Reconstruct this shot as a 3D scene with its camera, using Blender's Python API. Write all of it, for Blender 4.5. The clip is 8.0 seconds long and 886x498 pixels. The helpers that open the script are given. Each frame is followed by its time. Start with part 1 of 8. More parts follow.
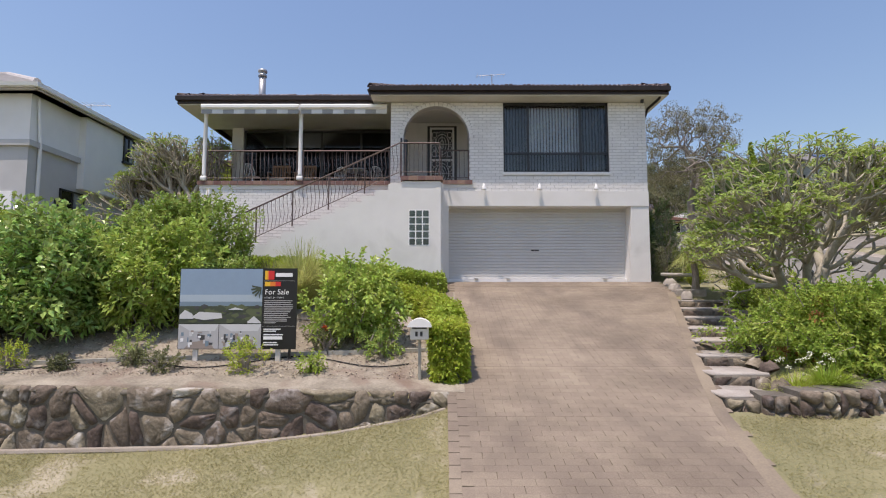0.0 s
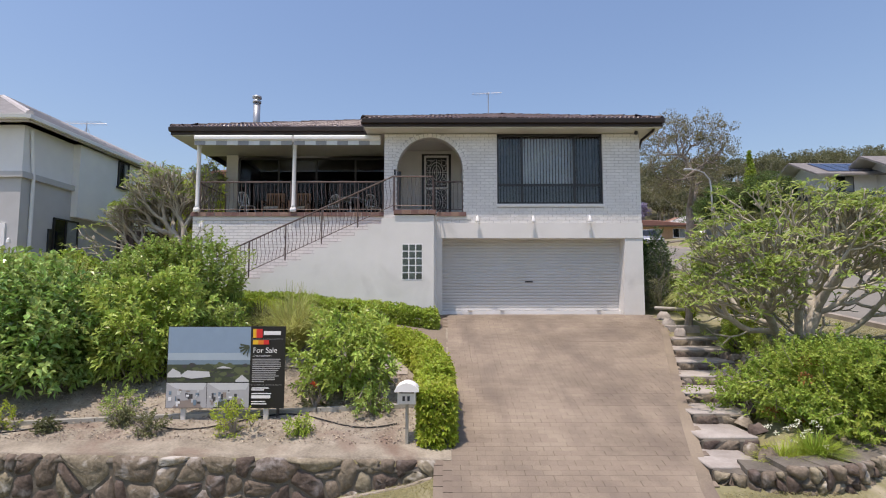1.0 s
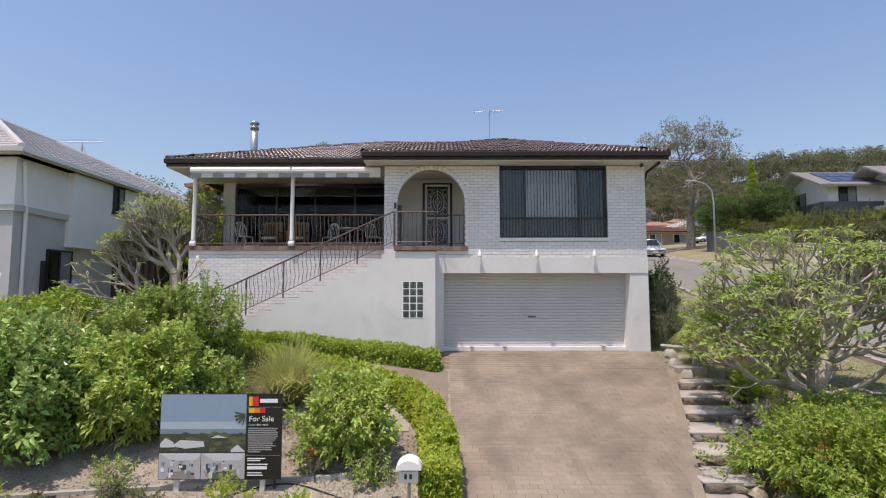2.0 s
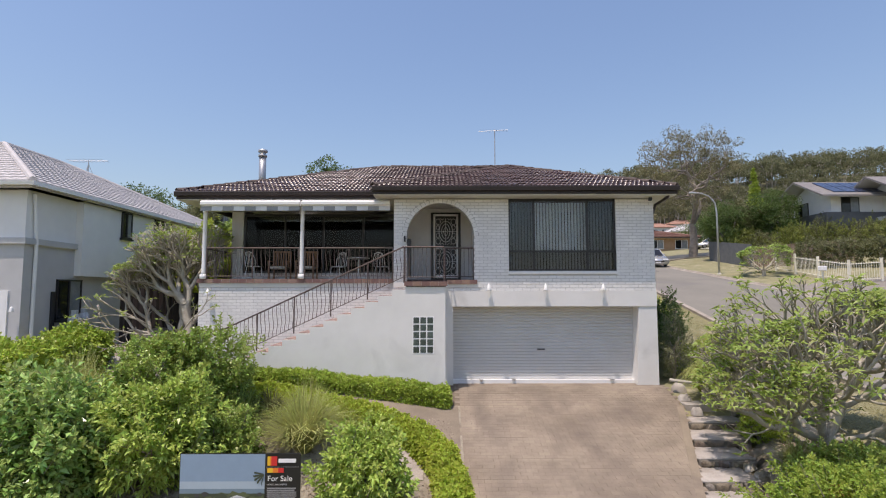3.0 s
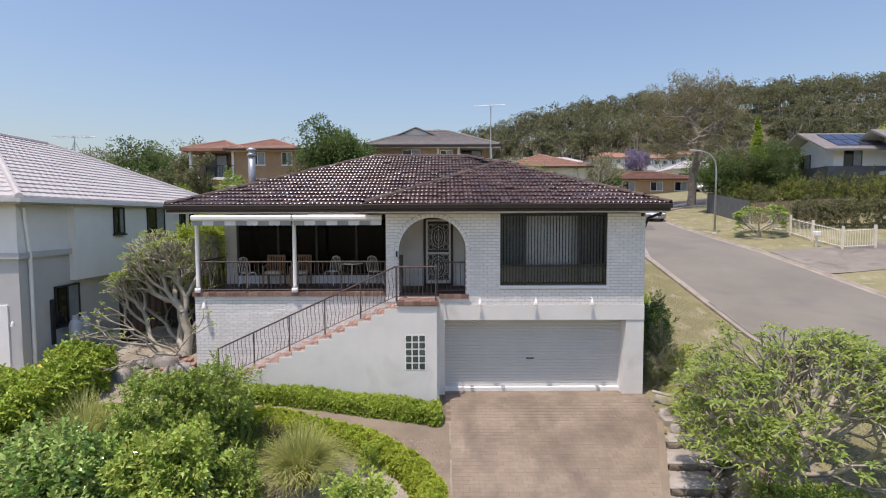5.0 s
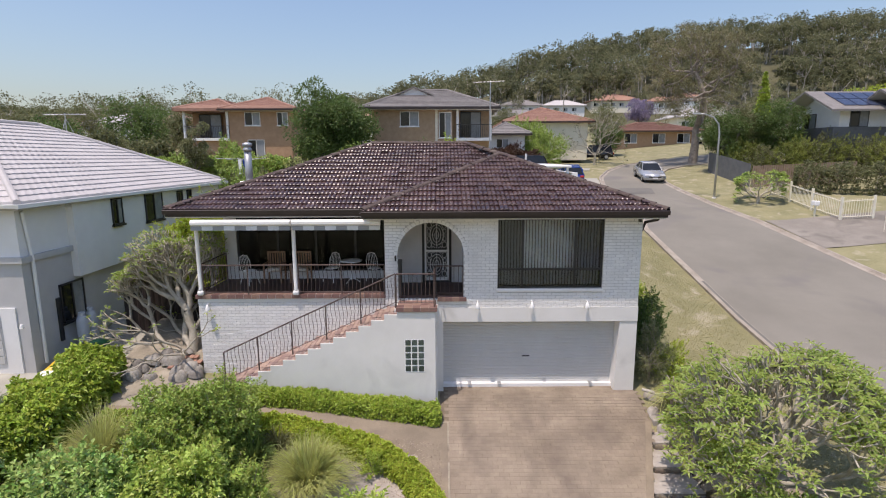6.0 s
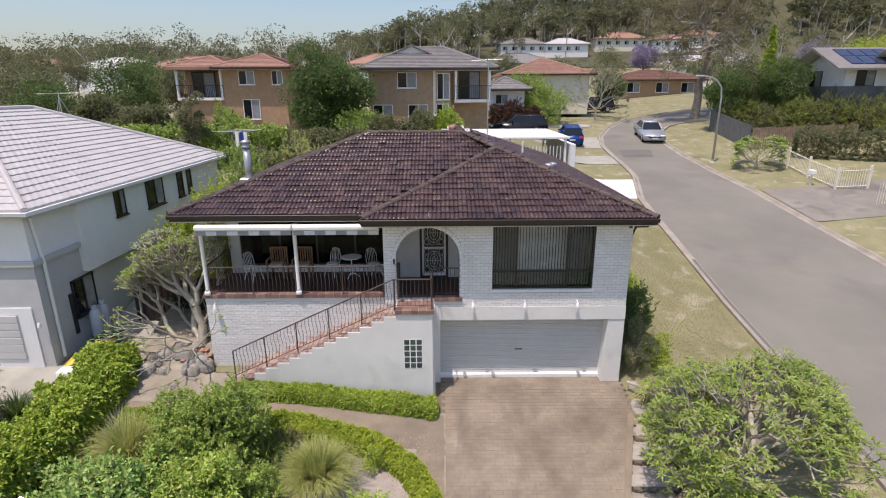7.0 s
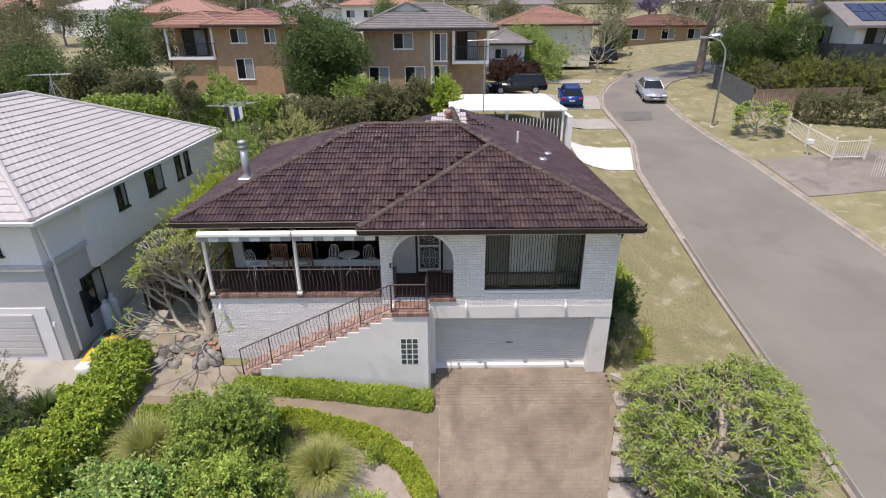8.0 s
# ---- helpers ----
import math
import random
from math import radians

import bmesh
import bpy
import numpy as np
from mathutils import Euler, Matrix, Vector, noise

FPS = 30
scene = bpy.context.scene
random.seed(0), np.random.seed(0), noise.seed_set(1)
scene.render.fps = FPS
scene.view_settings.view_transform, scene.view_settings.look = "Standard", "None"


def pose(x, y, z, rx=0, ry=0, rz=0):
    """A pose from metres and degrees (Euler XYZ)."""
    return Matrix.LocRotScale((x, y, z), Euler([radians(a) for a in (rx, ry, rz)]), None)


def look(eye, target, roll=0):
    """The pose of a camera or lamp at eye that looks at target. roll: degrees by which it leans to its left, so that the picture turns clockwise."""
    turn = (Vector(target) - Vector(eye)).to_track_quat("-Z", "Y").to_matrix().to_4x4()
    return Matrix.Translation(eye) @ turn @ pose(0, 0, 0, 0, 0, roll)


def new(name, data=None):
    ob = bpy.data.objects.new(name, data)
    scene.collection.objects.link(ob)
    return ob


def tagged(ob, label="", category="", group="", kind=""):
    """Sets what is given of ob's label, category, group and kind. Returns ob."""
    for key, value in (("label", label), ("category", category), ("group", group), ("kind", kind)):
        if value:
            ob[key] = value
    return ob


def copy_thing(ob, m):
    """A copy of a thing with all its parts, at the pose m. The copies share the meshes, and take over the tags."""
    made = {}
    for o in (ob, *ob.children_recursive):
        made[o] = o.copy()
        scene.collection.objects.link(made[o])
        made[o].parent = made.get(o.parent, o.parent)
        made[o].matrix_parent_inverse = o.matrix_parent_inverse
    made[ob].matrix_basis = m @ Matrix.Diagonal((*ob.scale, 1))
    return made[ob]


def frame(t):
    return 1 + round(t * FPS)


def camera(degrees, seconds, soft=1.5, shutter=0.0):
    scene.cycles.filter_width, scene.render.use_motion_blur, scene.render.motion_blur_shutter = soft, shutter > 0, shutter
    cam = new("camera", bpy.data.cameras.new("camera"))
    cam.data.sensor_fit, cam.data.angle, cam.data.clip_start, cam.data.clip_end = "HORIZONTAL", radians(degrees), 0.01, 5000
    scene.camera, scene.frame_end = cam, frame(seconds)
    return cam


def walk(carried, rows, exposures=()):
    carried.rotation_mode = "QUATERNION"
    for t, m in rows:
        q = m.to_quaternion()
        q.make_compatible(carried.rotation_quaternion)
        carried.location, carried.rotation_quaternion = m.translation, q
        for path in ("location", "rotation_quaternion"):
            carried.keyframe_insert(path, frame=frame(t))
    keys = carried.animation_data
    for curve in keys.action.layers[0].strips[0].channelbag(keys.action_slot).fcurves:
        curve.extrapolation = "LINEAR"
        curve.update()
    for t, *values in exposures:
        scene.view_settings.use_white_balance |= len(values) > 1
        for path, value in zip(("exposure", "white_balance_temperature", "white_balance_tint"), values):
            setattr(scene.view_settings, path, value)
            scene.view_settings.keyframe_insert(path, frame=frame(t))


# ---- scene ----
cam = camera(80.2, 8.0, soft=1.1)
METRES, EYE, TILT, LEAN, TURN = 11.45, -0.34, 5.0, 0.0, 0.0
ROWS = [
    (0.0, 0.0, 0.0, 0.0, 0.0, 0.0, 0.0),
    (0.5, 0.0069, -0.0011, 0.0311, 0.0, -0.02, 0.02),
    (1.0, 0.0163, 0.0021, 0.0822, 0.02, -0.12, 0.03),
    (1.5, 0.0219, 0.0114, 0.1281, -0.0, -0.19, 0.06),
    (2.0, 0.0116, 0.0294, 0.1701, -0.04, -0.25, 0.07),
    (3.5, -0.0148, 0.0181, 0.3007, -0.04, -0.52, 0.09),
    (4.0, -0.0087, 0.0148, 0.3536, -0.05, -2.22, 0.12),
    (4.5, 0.0024, 0.0239, 0.4069, -0.09, -5.22, 0.14),
    (6.0, 0.0099, 0.0545, 0.6305, -0.25, -14.92, 0.2),
    (6.5, 0.0127, 0.0583, 0.7088, -0.3, -18.0, 0.22),
    (7.0, 0.0171, 0.0618, 0.8001, -0.35, -21.55, 0.24),
    (7.5, 0.0227, 0.0696, 0.8874, -0.39, -24.77, 0.3),
    (8.0, 0.0334, 0.0883, 0.9784, -0.39, -28.23, 0.34),
]
walk(cam, [(t, pose(0, 0, EYE, TILT, LEAN, TURN) @ pose(METRES * x, METRES * y, METRES * z, 90 + pitch, roll, yaw)) for t, x, y, z, yaw, pitch, roll in ROWS], exposures=[(0.0, 0.02, 6800, 20), (8.0, 0.02, 6800, 20)])


# ---- lie of the land ----
def smooth(a, b, v):
    k = np.clip((v - a) / (b - a), 0, 1)
    return k * k * (3 - 2 * k)


def drive_z(y):
    return np.interp(y, [-60, 2.0, 5.0, 7.3, 13.4, 14.4, 30], [-2.9, -2.75, -2.22, -1.7, -0.3, 0.0, 0.0])


def road_z(y):
    return np.interp(y, [-60, 7, 10, 13, 16, 20, 24, 28, 32, 38, 46.5, 56, 70, 90], [-3.6, -0.78, -0.56, -0.34, -0.05, 0.45, 1.25, 2.1, 2.85, 3.75, 4.8, 5.9, 6.8, 9.0])


RIDGE_X = np.array([-1200, -600, -230, -110, -50, -25, 24, 60, 88, 144, 219, 400, 900])
RIDGE_Z = np.array([20, 21, 23, 24, 25, 32, 49, 62, 66, 72, 78, 86, 80])


def hill_z(x, y):
    top = np.interp(x * 260 / np.maximum(y, 60), RIDGE_X, RIDGE_Z) - 12
    near = np.interp(y, [-60, 0, 8, 14, 20, 26, 33, 41, 46, 56, 70, 90, 150, 200, 300], [-3.0, -2.4, -0.6, 0.9, 2.2, 3.6, 4.5, 5.4, 5.6, 6.1, 7.0, 8.6, 14.5, 20.0, 30.0])
    west = smooth(10, 60, -x * 260 / np.maximum(y, 60))
    near = near - west * np.interp(y, [90, 150, 200, 300], [0, 4, 8, 15])
    k = smooth(170, 285, y)
    return near * (1 - k) + top * k


def garden_z(x, y):
    west = np.interp(y, [7.3, 8.6, 12.5, 13.4, 15.5], [-1.62, -1.38, 0.06, 0.22, 0.6])
    k = np.clip((-x + 0.1) / 4.2, 0, 1)
    return drive_z(y) * (1 - k) + west * k


def ground_z(x, y):
    """The height of the ground: street verge below, corner block, side street to the east, hillside behind."""
    x, y = np.asarray(x, float), np.asarray(y, float)
    lawn = drive_z(y) + np.interp(x, [-9, -4.5, -3, -1.4, 0.0, 0.3], [-0.75, -0.70, -0.64, -0.45, -0.2, 0.0])
    plot = np.where(y < 7.35, lawn, garden_z(x, y))
    # east bank between the drive and the side street
    east = drive_z(np.minimum(y, 14)) + np.clip((y - 14.5) * 0.19, 0, 2.4)
    kerb = road_z(y)
    bank = east * (1 - smooth(6.2, 10.9, x)) + kerb * smooth(6.2, 10.9, x)
    front = np.where(x < 0.3, plot, np.where(x < 6.2, east, bank))
    back = hill_z(x, y)
    # west neighbour's level
    front = np.where(x < -7, front * (1 - smooth(7, 10.5, -x)) + np.interp(y, [-60, 0, 7, 10, 14, 22, 30], [-3, -2.9, -2.3, -0.4, 0.5, 1.3, 4.0]) * smooth(7, 10.5, -x), front)
    behind = smooth(17.5, 26, y)
    west = front * (1 - behind) + back * behind
    k = smooth(5.5, 10.9, x) * (1 - smooth(75, 95, y))
    side = road_z(y) + np.clip(x - 21, 0, 14) * 0.09
    east_all = np.where(x < 10.9, bank, side)
    # the steps beside the drive are dug in
    edge = np.interp(y, [6.7, 8.6, 11.0, 13.4], [3.54, 4.15, 5.0, 5.85])
    wide = edge + 0.78 + 0.1 * (y - 7)
    dug = 0.27 * smooth(edge - 0.1, edge + 0.15, x) * (1 - smooth(wide, wide + 0.4, x)) * smooth(6.9, 7.2, y) * (1 - smooth(12.9, 13.4, y))
    return np.where(y < 17.5, np.where(x > 6.2, east_all, west), west * (1 - k) + side * k) - dug


# ---- light ----
world = bpy.data.worlds.new("world")
scene.world = world
world.use_nodes = True
wn = world.node_tree.nodes
sky = wn.new("ShaderNodeTexSky")
sky.sky_type = "NISHITA"
sky.sun_disc = False
SUN = Vector((-0.214, -0.237, 1.0)).normalized()
sky.sun_elevation = math.asin(SUN.z)
sky.sun_rotation = math.atan2(SUN.x, SUN.y)
sky.air_density, sky.dust_density, sky.ozone_density = 1.5, 1.9, 6.3
world.node_tree.links.new(sky.outputs[0], wn["Background"].inputs[0])
wn["Background"].inputs[1].default_value = 0.155
sun_data = bpy.data.lights.new("sun", "SUN")
sun_data.energy, sun_data.angle, sun_data.color = 4.0, radians(0.55), (1.0, 0.93, 0.82)
sun = new("sun", sun_data)
sun.matrix_world = look(SUN * 100, (0, 0, 0))
scene.view_settings.exposure = 0.0


# ---- materials ----
MATS = {}


def material(name, a, b, rough=0.8, scale=6.0, fine=60.0, bump=0.3, dist=0.01, vary=0.0, metal=0.0, leaf=0.0, stain=None, island=False, spec=0.5, stretch=None):
    """A surface between the colours a and b: broad patches, fine grain, relief, and a shade of its own for each piece (vary)."""
    m = bpy.data.materials.new(name)
    m.use_nodes = True
    n, link = m.node_tree.nodes, m.node_tree.links.new
    bsdf = n["Principled BSDF"]
    co = n.new("ShaderNodeTexCoord")
    geo = n.new("ShaderNodeNewGeometry")
    big = n.new("ShaderNodeTexNoise")
    big.inputs["Scale"].default_value, big.inputs["Detail"].default_value, big.inputs["Roughness"].default_value = scale, 6, 0.6
    small = n.new("ShaderNodeTexNoise")
    small.inputs["Scale"].default_value, small.inputs["Detail"].default_value = fine, 3
    link(geo.outputs["Position"], big.inputs["Vector"])
    link(geo.outputs["Position"], small.inputs["Vector"])
    ramp = n.new("ShaderNodeMapRange")
    ramp.inputs[1].default_value, ramp.inputs[2].default_value = 0.3, 0.7
    add = n.new("ShaderNodeMath")
    add.operation = "MULTIPLY_ADD"
    link(small.outputs[0], add.inputs[0])
    add.inputs[1].default_value = 0.45
    link(big.outputs[0], add.inputs[2])
    sub = n.new("ShaderNodeMath")
    sub.operation = "SUBTRACT"
    link(add.outputs[0], sub.inputs[0])
    sub.inputs[1].default_value = 0.22
    link(sub.outputs[0], ramp.inputs[0])
    mix = n.new("ShaderNodeMix")
    mix.data_type = "RGBA"
    link(ramp.outputs[0], mix.inputs[0])
    mix.inputs[6].default_value, mix.inputs[7].default_value = (*a, 1), (*b, 1)
    colour = mix.outputs[2]
    if stain:
        spots = n.new("ShaderNodeTexNoise")
        spots.inputs["Scale"].default_value, spots.inputs["Detail"].default_value, spots.inputs["Distortion"].default_value = stain[1], 5, 0.6
        if stretch:
            pull = n.new("ShaderNodeVectorMath")
            pull.operation = "MULTIPLY"
            link(geo.outputs["Position"], pull.inputs[0])
            pull.inputs[1].default_value = stretch
            link(pull.outputs[0], spots.inputs["Vector"])
        else:
            link(geo.outputs["Position"], spots.inputs["Vector"])
        cut = n.new("ShaderNodeMapRange")
        cut.inputs[1].default_value, cut.inputs[2].default_value = stain[2], stain[2] + stain[3]
        link(spots.outputs[0], cut.inputs[0])
        over = n.new("ShaderNodeMix")
        over.data_type = "RGBA"
        link(cut.outputs[0], over.inputs[0])
        link(colour, over.inputs[6])
        over.inputs[7].default_value = (*stain[0], 1)
        colour = over.outputs[2]
    if vary:
        hue = n.new("ShaderNodeHueSaturation")
        if island:
            source = geo.outputs["Random Per Island"]
        else:
            source = n.new("ShaderNodeObjectInfo").outputs["Random"]
        span = n.new("ShaderNodeMapRange")
        span.inputs[3].default_value, span.inputs[4].default_value = 1 - vary, 1 + vary
        link(source, span.inputs[0])
        link(span.outputs[0], hue.inputs["Value"])
        tint = n.new("ShaderNodeMapRange")
        tint.inputs[3].default_value, tint.inputs[4].default_value = 0.5 - vary * 0.06, 0.5 + vary * 0.06
        link(source, tint.inputs[0])
        link(tint.outputs[0], hue.inputs["Hue"])
        link(colour, hue.inputs["Color"])
        colour = hue.outputs[0]
    link(colour, bsdf.inputs["Base Color"])
    bsdf.inputs["Roughness"].default_value, bsdf.inputs["Metallic"].default_value = rough, metal
    bsdf.inputs["Specular IOR Level"].default_value = spec
    if bump:
        relief = n.new("ShaderNodeBump")
        relief.inputs["Strength"].default_value, relief.inputs["Distance"].default_value = bump, dist
        link(add.outputs[0], relief.inputs["Height"])
        link(relief.outputs[0], bsdf.inputs["Normal"])
    if leaf:
        glow = n.new("ShaderNodeBsdfTranslucent")
        link(colour, glow.inputs[0])
        both = n.new("ShaderNodeMixShader")
        both.inputs[0].default_value = leaf
        link(bsdf.outputs[0], both.inputs[1])
        link(glow.outputs[0], both.inputs[2])
        link(both.outputs[0], n["Material Output"].inputs[0])
    MATS[name] = m
    return m


def foliage(name, a, b, vary=0.27, leaf=0.3, rough=0.5):
    return material(name, a, b, rough=rough, scale=1.3, fine=9, bump=0, vary=vary, leaf=leaf, island=True, spec=0.35)


material("painted brick", (0.70, 0.69, 0.67), (0.80, 0.79, 0.77), 0.75, 2.0, 90, 0.5, 0.006, vary=0.05)
material("painted bricks", (0.70, 0.69, 0.67), (0.80, 0.79, 0.77), 0.75, 2.0, 90, 0.5, 0.006, vary=0.05, island=True)
# red tread brick paled and greyed: the sun's wash is put into its colour
material("sun-paled tread brick", (0.24, 0.155, 0.13), (0.36, 0.265, 0.23), 0.9, 6, 90, 0.5, 0.006, vary=0.25)
material("brick joint", (0.42, 0.41, 0.40), (0.52, 0.51, 0.50), 0.9, 3, 80, 0.4)
material("white render", (0.70, 0.69, 0.66), (0.77, 0.76, 0.73), 0.85, 1.2, 45, 0.35, 0.012, stain=((0.60, 0.59, 0.56), 0.9, 0.58, 0.2))
material("white paint", (0.78, 0.78, 0.77), (0.84, 0.84, 0.83), 0.45, 3, 60, 0.1)
material("garage door paint", (0.54, 0.535, 0.52), (0.60, 0.595, 0.58), 0.5, 1.0, 30, 0.12)
material("roof tile", (0.042, 0.024, 0.023), (0.092, 0.052, 0.048), 0.30, 1.2, 55, 0.5, 0.008, vary=0.24, stain=((0.24, 0.20, 0.185), 10.0, 0.655, 0.06))
material("roof tiles", (0.042, 0.024, 0.023), (0.092, 0.052, 0.048), 0.30, 1.2, 55, 0.5, 0.008, vary=0.24, stain=((0.24, 0.20, 0.185), 10.0, 0.655, 0.06), island=True)
material("ridge cap", (0.05, 0.034, 0.03), (0.11, 0.08, 0.068), 0.8, 3, 50, 0.6, 0.01, vary=0.2)
material("fascia brown", (0.022, 0.015, 0.014), (0.035, 0.024, 0.022), 0.45, 3, 50, 0.1)
material("soffit paint", (0.60, 0.58, 0.53), (0.67, 0.65, 0.60), 0.7, 2, 40, 0.15)
material("dark frame", (0.018, 0.018, 0.020), (0.03, 0.03, 0.032), 0.4, 5, 50, 0.05)
# near-black room surfaces: the dimness indoors is put into the colour
material("shade-black room", (0.016, 0.016, 0.018), (0.03, 0.03, 0.032), 0.9, 2, 20, 0)
material("blind fabric", (0.60, 0.62, 0.63), (0.72, 0.73, 0.74), 0.8, 3, 70, 0.1, vary=0.06)
material("dark floor tile", (0.045, 0.024, 0.02), (0.075, 0.04, 0.033), 0.6, 5, 60, 0.3)
material("red brick paving", (0.19, 0.105, 0.086), (0.29, 0.185, 0.152), 0.85, 5, 90, 0.5, 0.006, vary=0.3)
material("mortar", (0.42, 0.38, 0.34), (0.55, 0.50, 0.45), 0.95, 6, 90, 0.4)
material("wrought iron", (0.085, 0.062, 0.055), (0.14, 0.10, 0.09), 0.5, 6, 80, 0.15, metal=0.3)
material("paver", (0.165, 0.131, 0.098), (0.305, 0.250, 0.188), 0.9, 0.75, 70, 0.5, 0.006, vary=0.06, stain=((0.150, 0.119, 0.094), 0.8, 0.46, 0.3), stretch=(1.3, 0.55, 1.0))
material("pavers", (0.165, 0.131, 0.098), (0.305, 0.250, 0.188), 0.9, 0.75, 70, 0.5, 0.006, vary=0.06, stain=((0.150, 0.119, 0.094), 0.8, 0.46, 0.3), stretch=(1.3, 0.55, 1.0), island=True)
material("path paver", (0.18, 0.146, 0.108), (0.28, 0.23, 0.168), 0.9, 0.9, 40, 0.6, 0.01, stain=((0.16, 0.125, 0.105), 0.8, 0.55, 0.2))
material("path paving", (0.23, 0.20, 0.155), (0.33, 0.295, 0.232), 0.9, 1.5, 60, 0.4)
material("paver joint", (0.10, 0.078, 0.058), (0.20, 0.16, 0.115), 0.95, 3, 60, 0.5)
material("asphalt", (0.168, 0.157, 0.131), (0.222, 0.207, 0.174), 0.9, 0.25, 120, 0.4, 0.004, stain=((0.165, 0.152, 0.14), 0.2, 0.56, 0.12))
material("asphalt patch", (0.118, 0.113, 0.10), (0.162, 0.154, 0.136), 0.9, 0.8, 120, 0.4, 0.004)
material("kerb concrete", (0.25, 0.215, 0.175), (0.37, 0.33, 0.28), 0.9, 1.5, 60, 0.4, 0.01)
material("pale concrete", (0.58, 0.56, 0.52), (0.70, 0.68, 0.64), 0.9, 0.9, 60, 0.3)
material("old concrete", (0.185, 0.165, 0.14), (0.27, 0.245, 0.21), 0.9, 0.5, 60, 0.4, stain=((0.15, 0.135, 0.115), 0.5, 0.52, 0.15))
material("grey concrete", (0.28, 0.273, 0.236), (0.40, 0.386, 0.334), 0.9, 0.9, 60, 0.4)
material("grass ground", (0.175, 0.17, 0.082), (0.275, 0.252, 0.138), 0.95, 0.7, 22, 0.8, 0.03, stain=((0.37, 0.33, 0.24), 1.3, 0.56, 0.14))
foliage("grass blade", (0.30, 0.285, 0.135), (0.46, 0.42, 0.225), 0.12, 0.55)
material("mulch", (0.20, 0.173, 0.132), (0.37, 0.328, 0.258), 0.95, 2.2, 28, 1.0, 0.03, stain=((0.20, 0.145, 0.11), 1.1, 0.56, 0.15))
material("gravel bed", (0.28, 0.245, 0.21), (0.40, 0.35, 0.31), 0.95, 2.5, 40, 1.0, 0.02)
material("wall stone", (0.08, 0.063, 0.047), (0.235, 0.19, 0.143), 0.9, 3.2, 26, 0.9, 0.025, vary=0.5, stain=((0.36, 0.33, 0.30), 3.5, 0.57, 0.12))
material("rock grey", (0.15, 0.14, 0.125), (0.33, 0.31, 0.28), 0.9, 3.5, 26, 0.9, 0.025, vary=0.25)
material("stone mortar", (0.10, 0.088, 0.07), (0.185, 0.165, 0.135), 0.95, 4, 50, 0.7, 0.02)
material("pale step stone", (0.28, 0.25, 0.22), (0.43, 0.395, 0.355), 0.9, 2.5, 50, 0.5, 0.012)
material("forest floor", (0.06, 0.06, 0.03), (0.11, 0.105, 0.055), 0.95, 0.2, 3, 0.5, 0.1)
material("bark", (0.17, 0.14, 0.115), (0.33, 0.29, 0.25), 0.9, 4, 40, 0.7, 0.01)
material("pale bark", (0.33, 0.30, 0.26), (0.50, 0.47, 0.42), 0.85, 4, 40, 0.5, 0.01)
material("timber", (0.20, 0.14, 0.10), (0.32, 0.24, 0.17), 0.8, 3, 50, 0.4)
material("galvanised steel", (0.40, 0.41, 0.42), (0.52, 0.53, 0.54), 0.45, 3, 40, 0.1, metal=0.7)
material("neighbour wall", (0.77, 0.765, 0.75), (0.83, 0.825, 0.81), 0.8, 1.5, 40, 0.25)
material("awning grey", (0.27, 0.28, 0.29), (0.32, 0.33, 0.34), 0.8, 3, 70, 0.1)
material("neighbour grey", (0.46, 0.46, 0.46), (0.52, 0.52, 0.52), 0.8, 1.5, 40, 0.25)
material("brown roof", (0.17, 0.085, 0.062), (0.24, 0.125, 0.092), 0.7, 2, 20, 0.3, vary=0.1, island=True)
material("white roof tile", (0.42, 0.40, 0.395), (0.50, 0.48, 0.475), 0.9, 1.5, 40, 0.2, vary=0.06, island=True)
material("orange brick", (0.36, 0.225, 0.135), (0.45, 0.295, 0.185), 0.9, 3, 30, 0.3)
material("tan brick", (0.33, 0.225, 0.14), (0.43, 0.31, 0.205), 0.9, 3, 30, 0.3)
material("terracotta roof", (0.27, 0.145, 0.105), (0.36, 0.205, 0.15), 0.7, 2, 20, 0.3, vary=0.1, island=True)
material("grey roof", (0.16, 0.15, 0.145), (0.23, 0.215, 0.205), 0.75, 2, 20, 0.3, vary=0.1, island=True)
material("charcoal cladding", (0.10, 0.105, 0.11), (0.14, 0.145, 0.15), 0.7, 2, 20, 0.2)
material("cream fence", (0.72, 0.68, 0.55), (0.80, 0.76, 0.64), 0.5, 3, 40, 0.1)
material("rubber", (0.012, 0.012, 0.012), (0.02, 0.02, 0.02), 0.8, 9, 60, 0)
material("silver paint", (0.52, 0.53, 0.54), (0.58, 0.59, 0.60), 0.25, 1, 30, 0, metal=0.6)
material("blue paint", (0.012, 0.05, 0.24), (0.015, 0.06, 0.28), 0.25, 1, 30, 0, metal=0.2)
material("black paint", (0.015, 0.016, 0.02), (0.02, 0.022, 0.027), 0.2, 1, 30, 0)
material("car glass", (0.01, 0.012, 0.014), (0.015, 0.017, 0.02), 0.08, 1, 30, 0)
material("lamp red", (0.45, 0.02, 0.015), (0.5, 0.03, 0.02), 0.2, 1, 30, 0)
material("clear lamp", (0.7, 0.7, 0.7), (0.8, 0.8, 0.8), 0.15, 1, 30, 0)
material("solar cell", (0.03, 0.04, 0.08), (0.05, 0.065, 0.12), 0.12, 2, 10, 0)
foliage("hedge leaf", (0.24, 0.34, 0.045), (0.45, 0.54, 0.09), leaf=0.27, rough=0.4)
foliage("lime leaf", (0.31, 0.40, 0.045), (0.49, 0.55, 0.085), leaf=0.42)
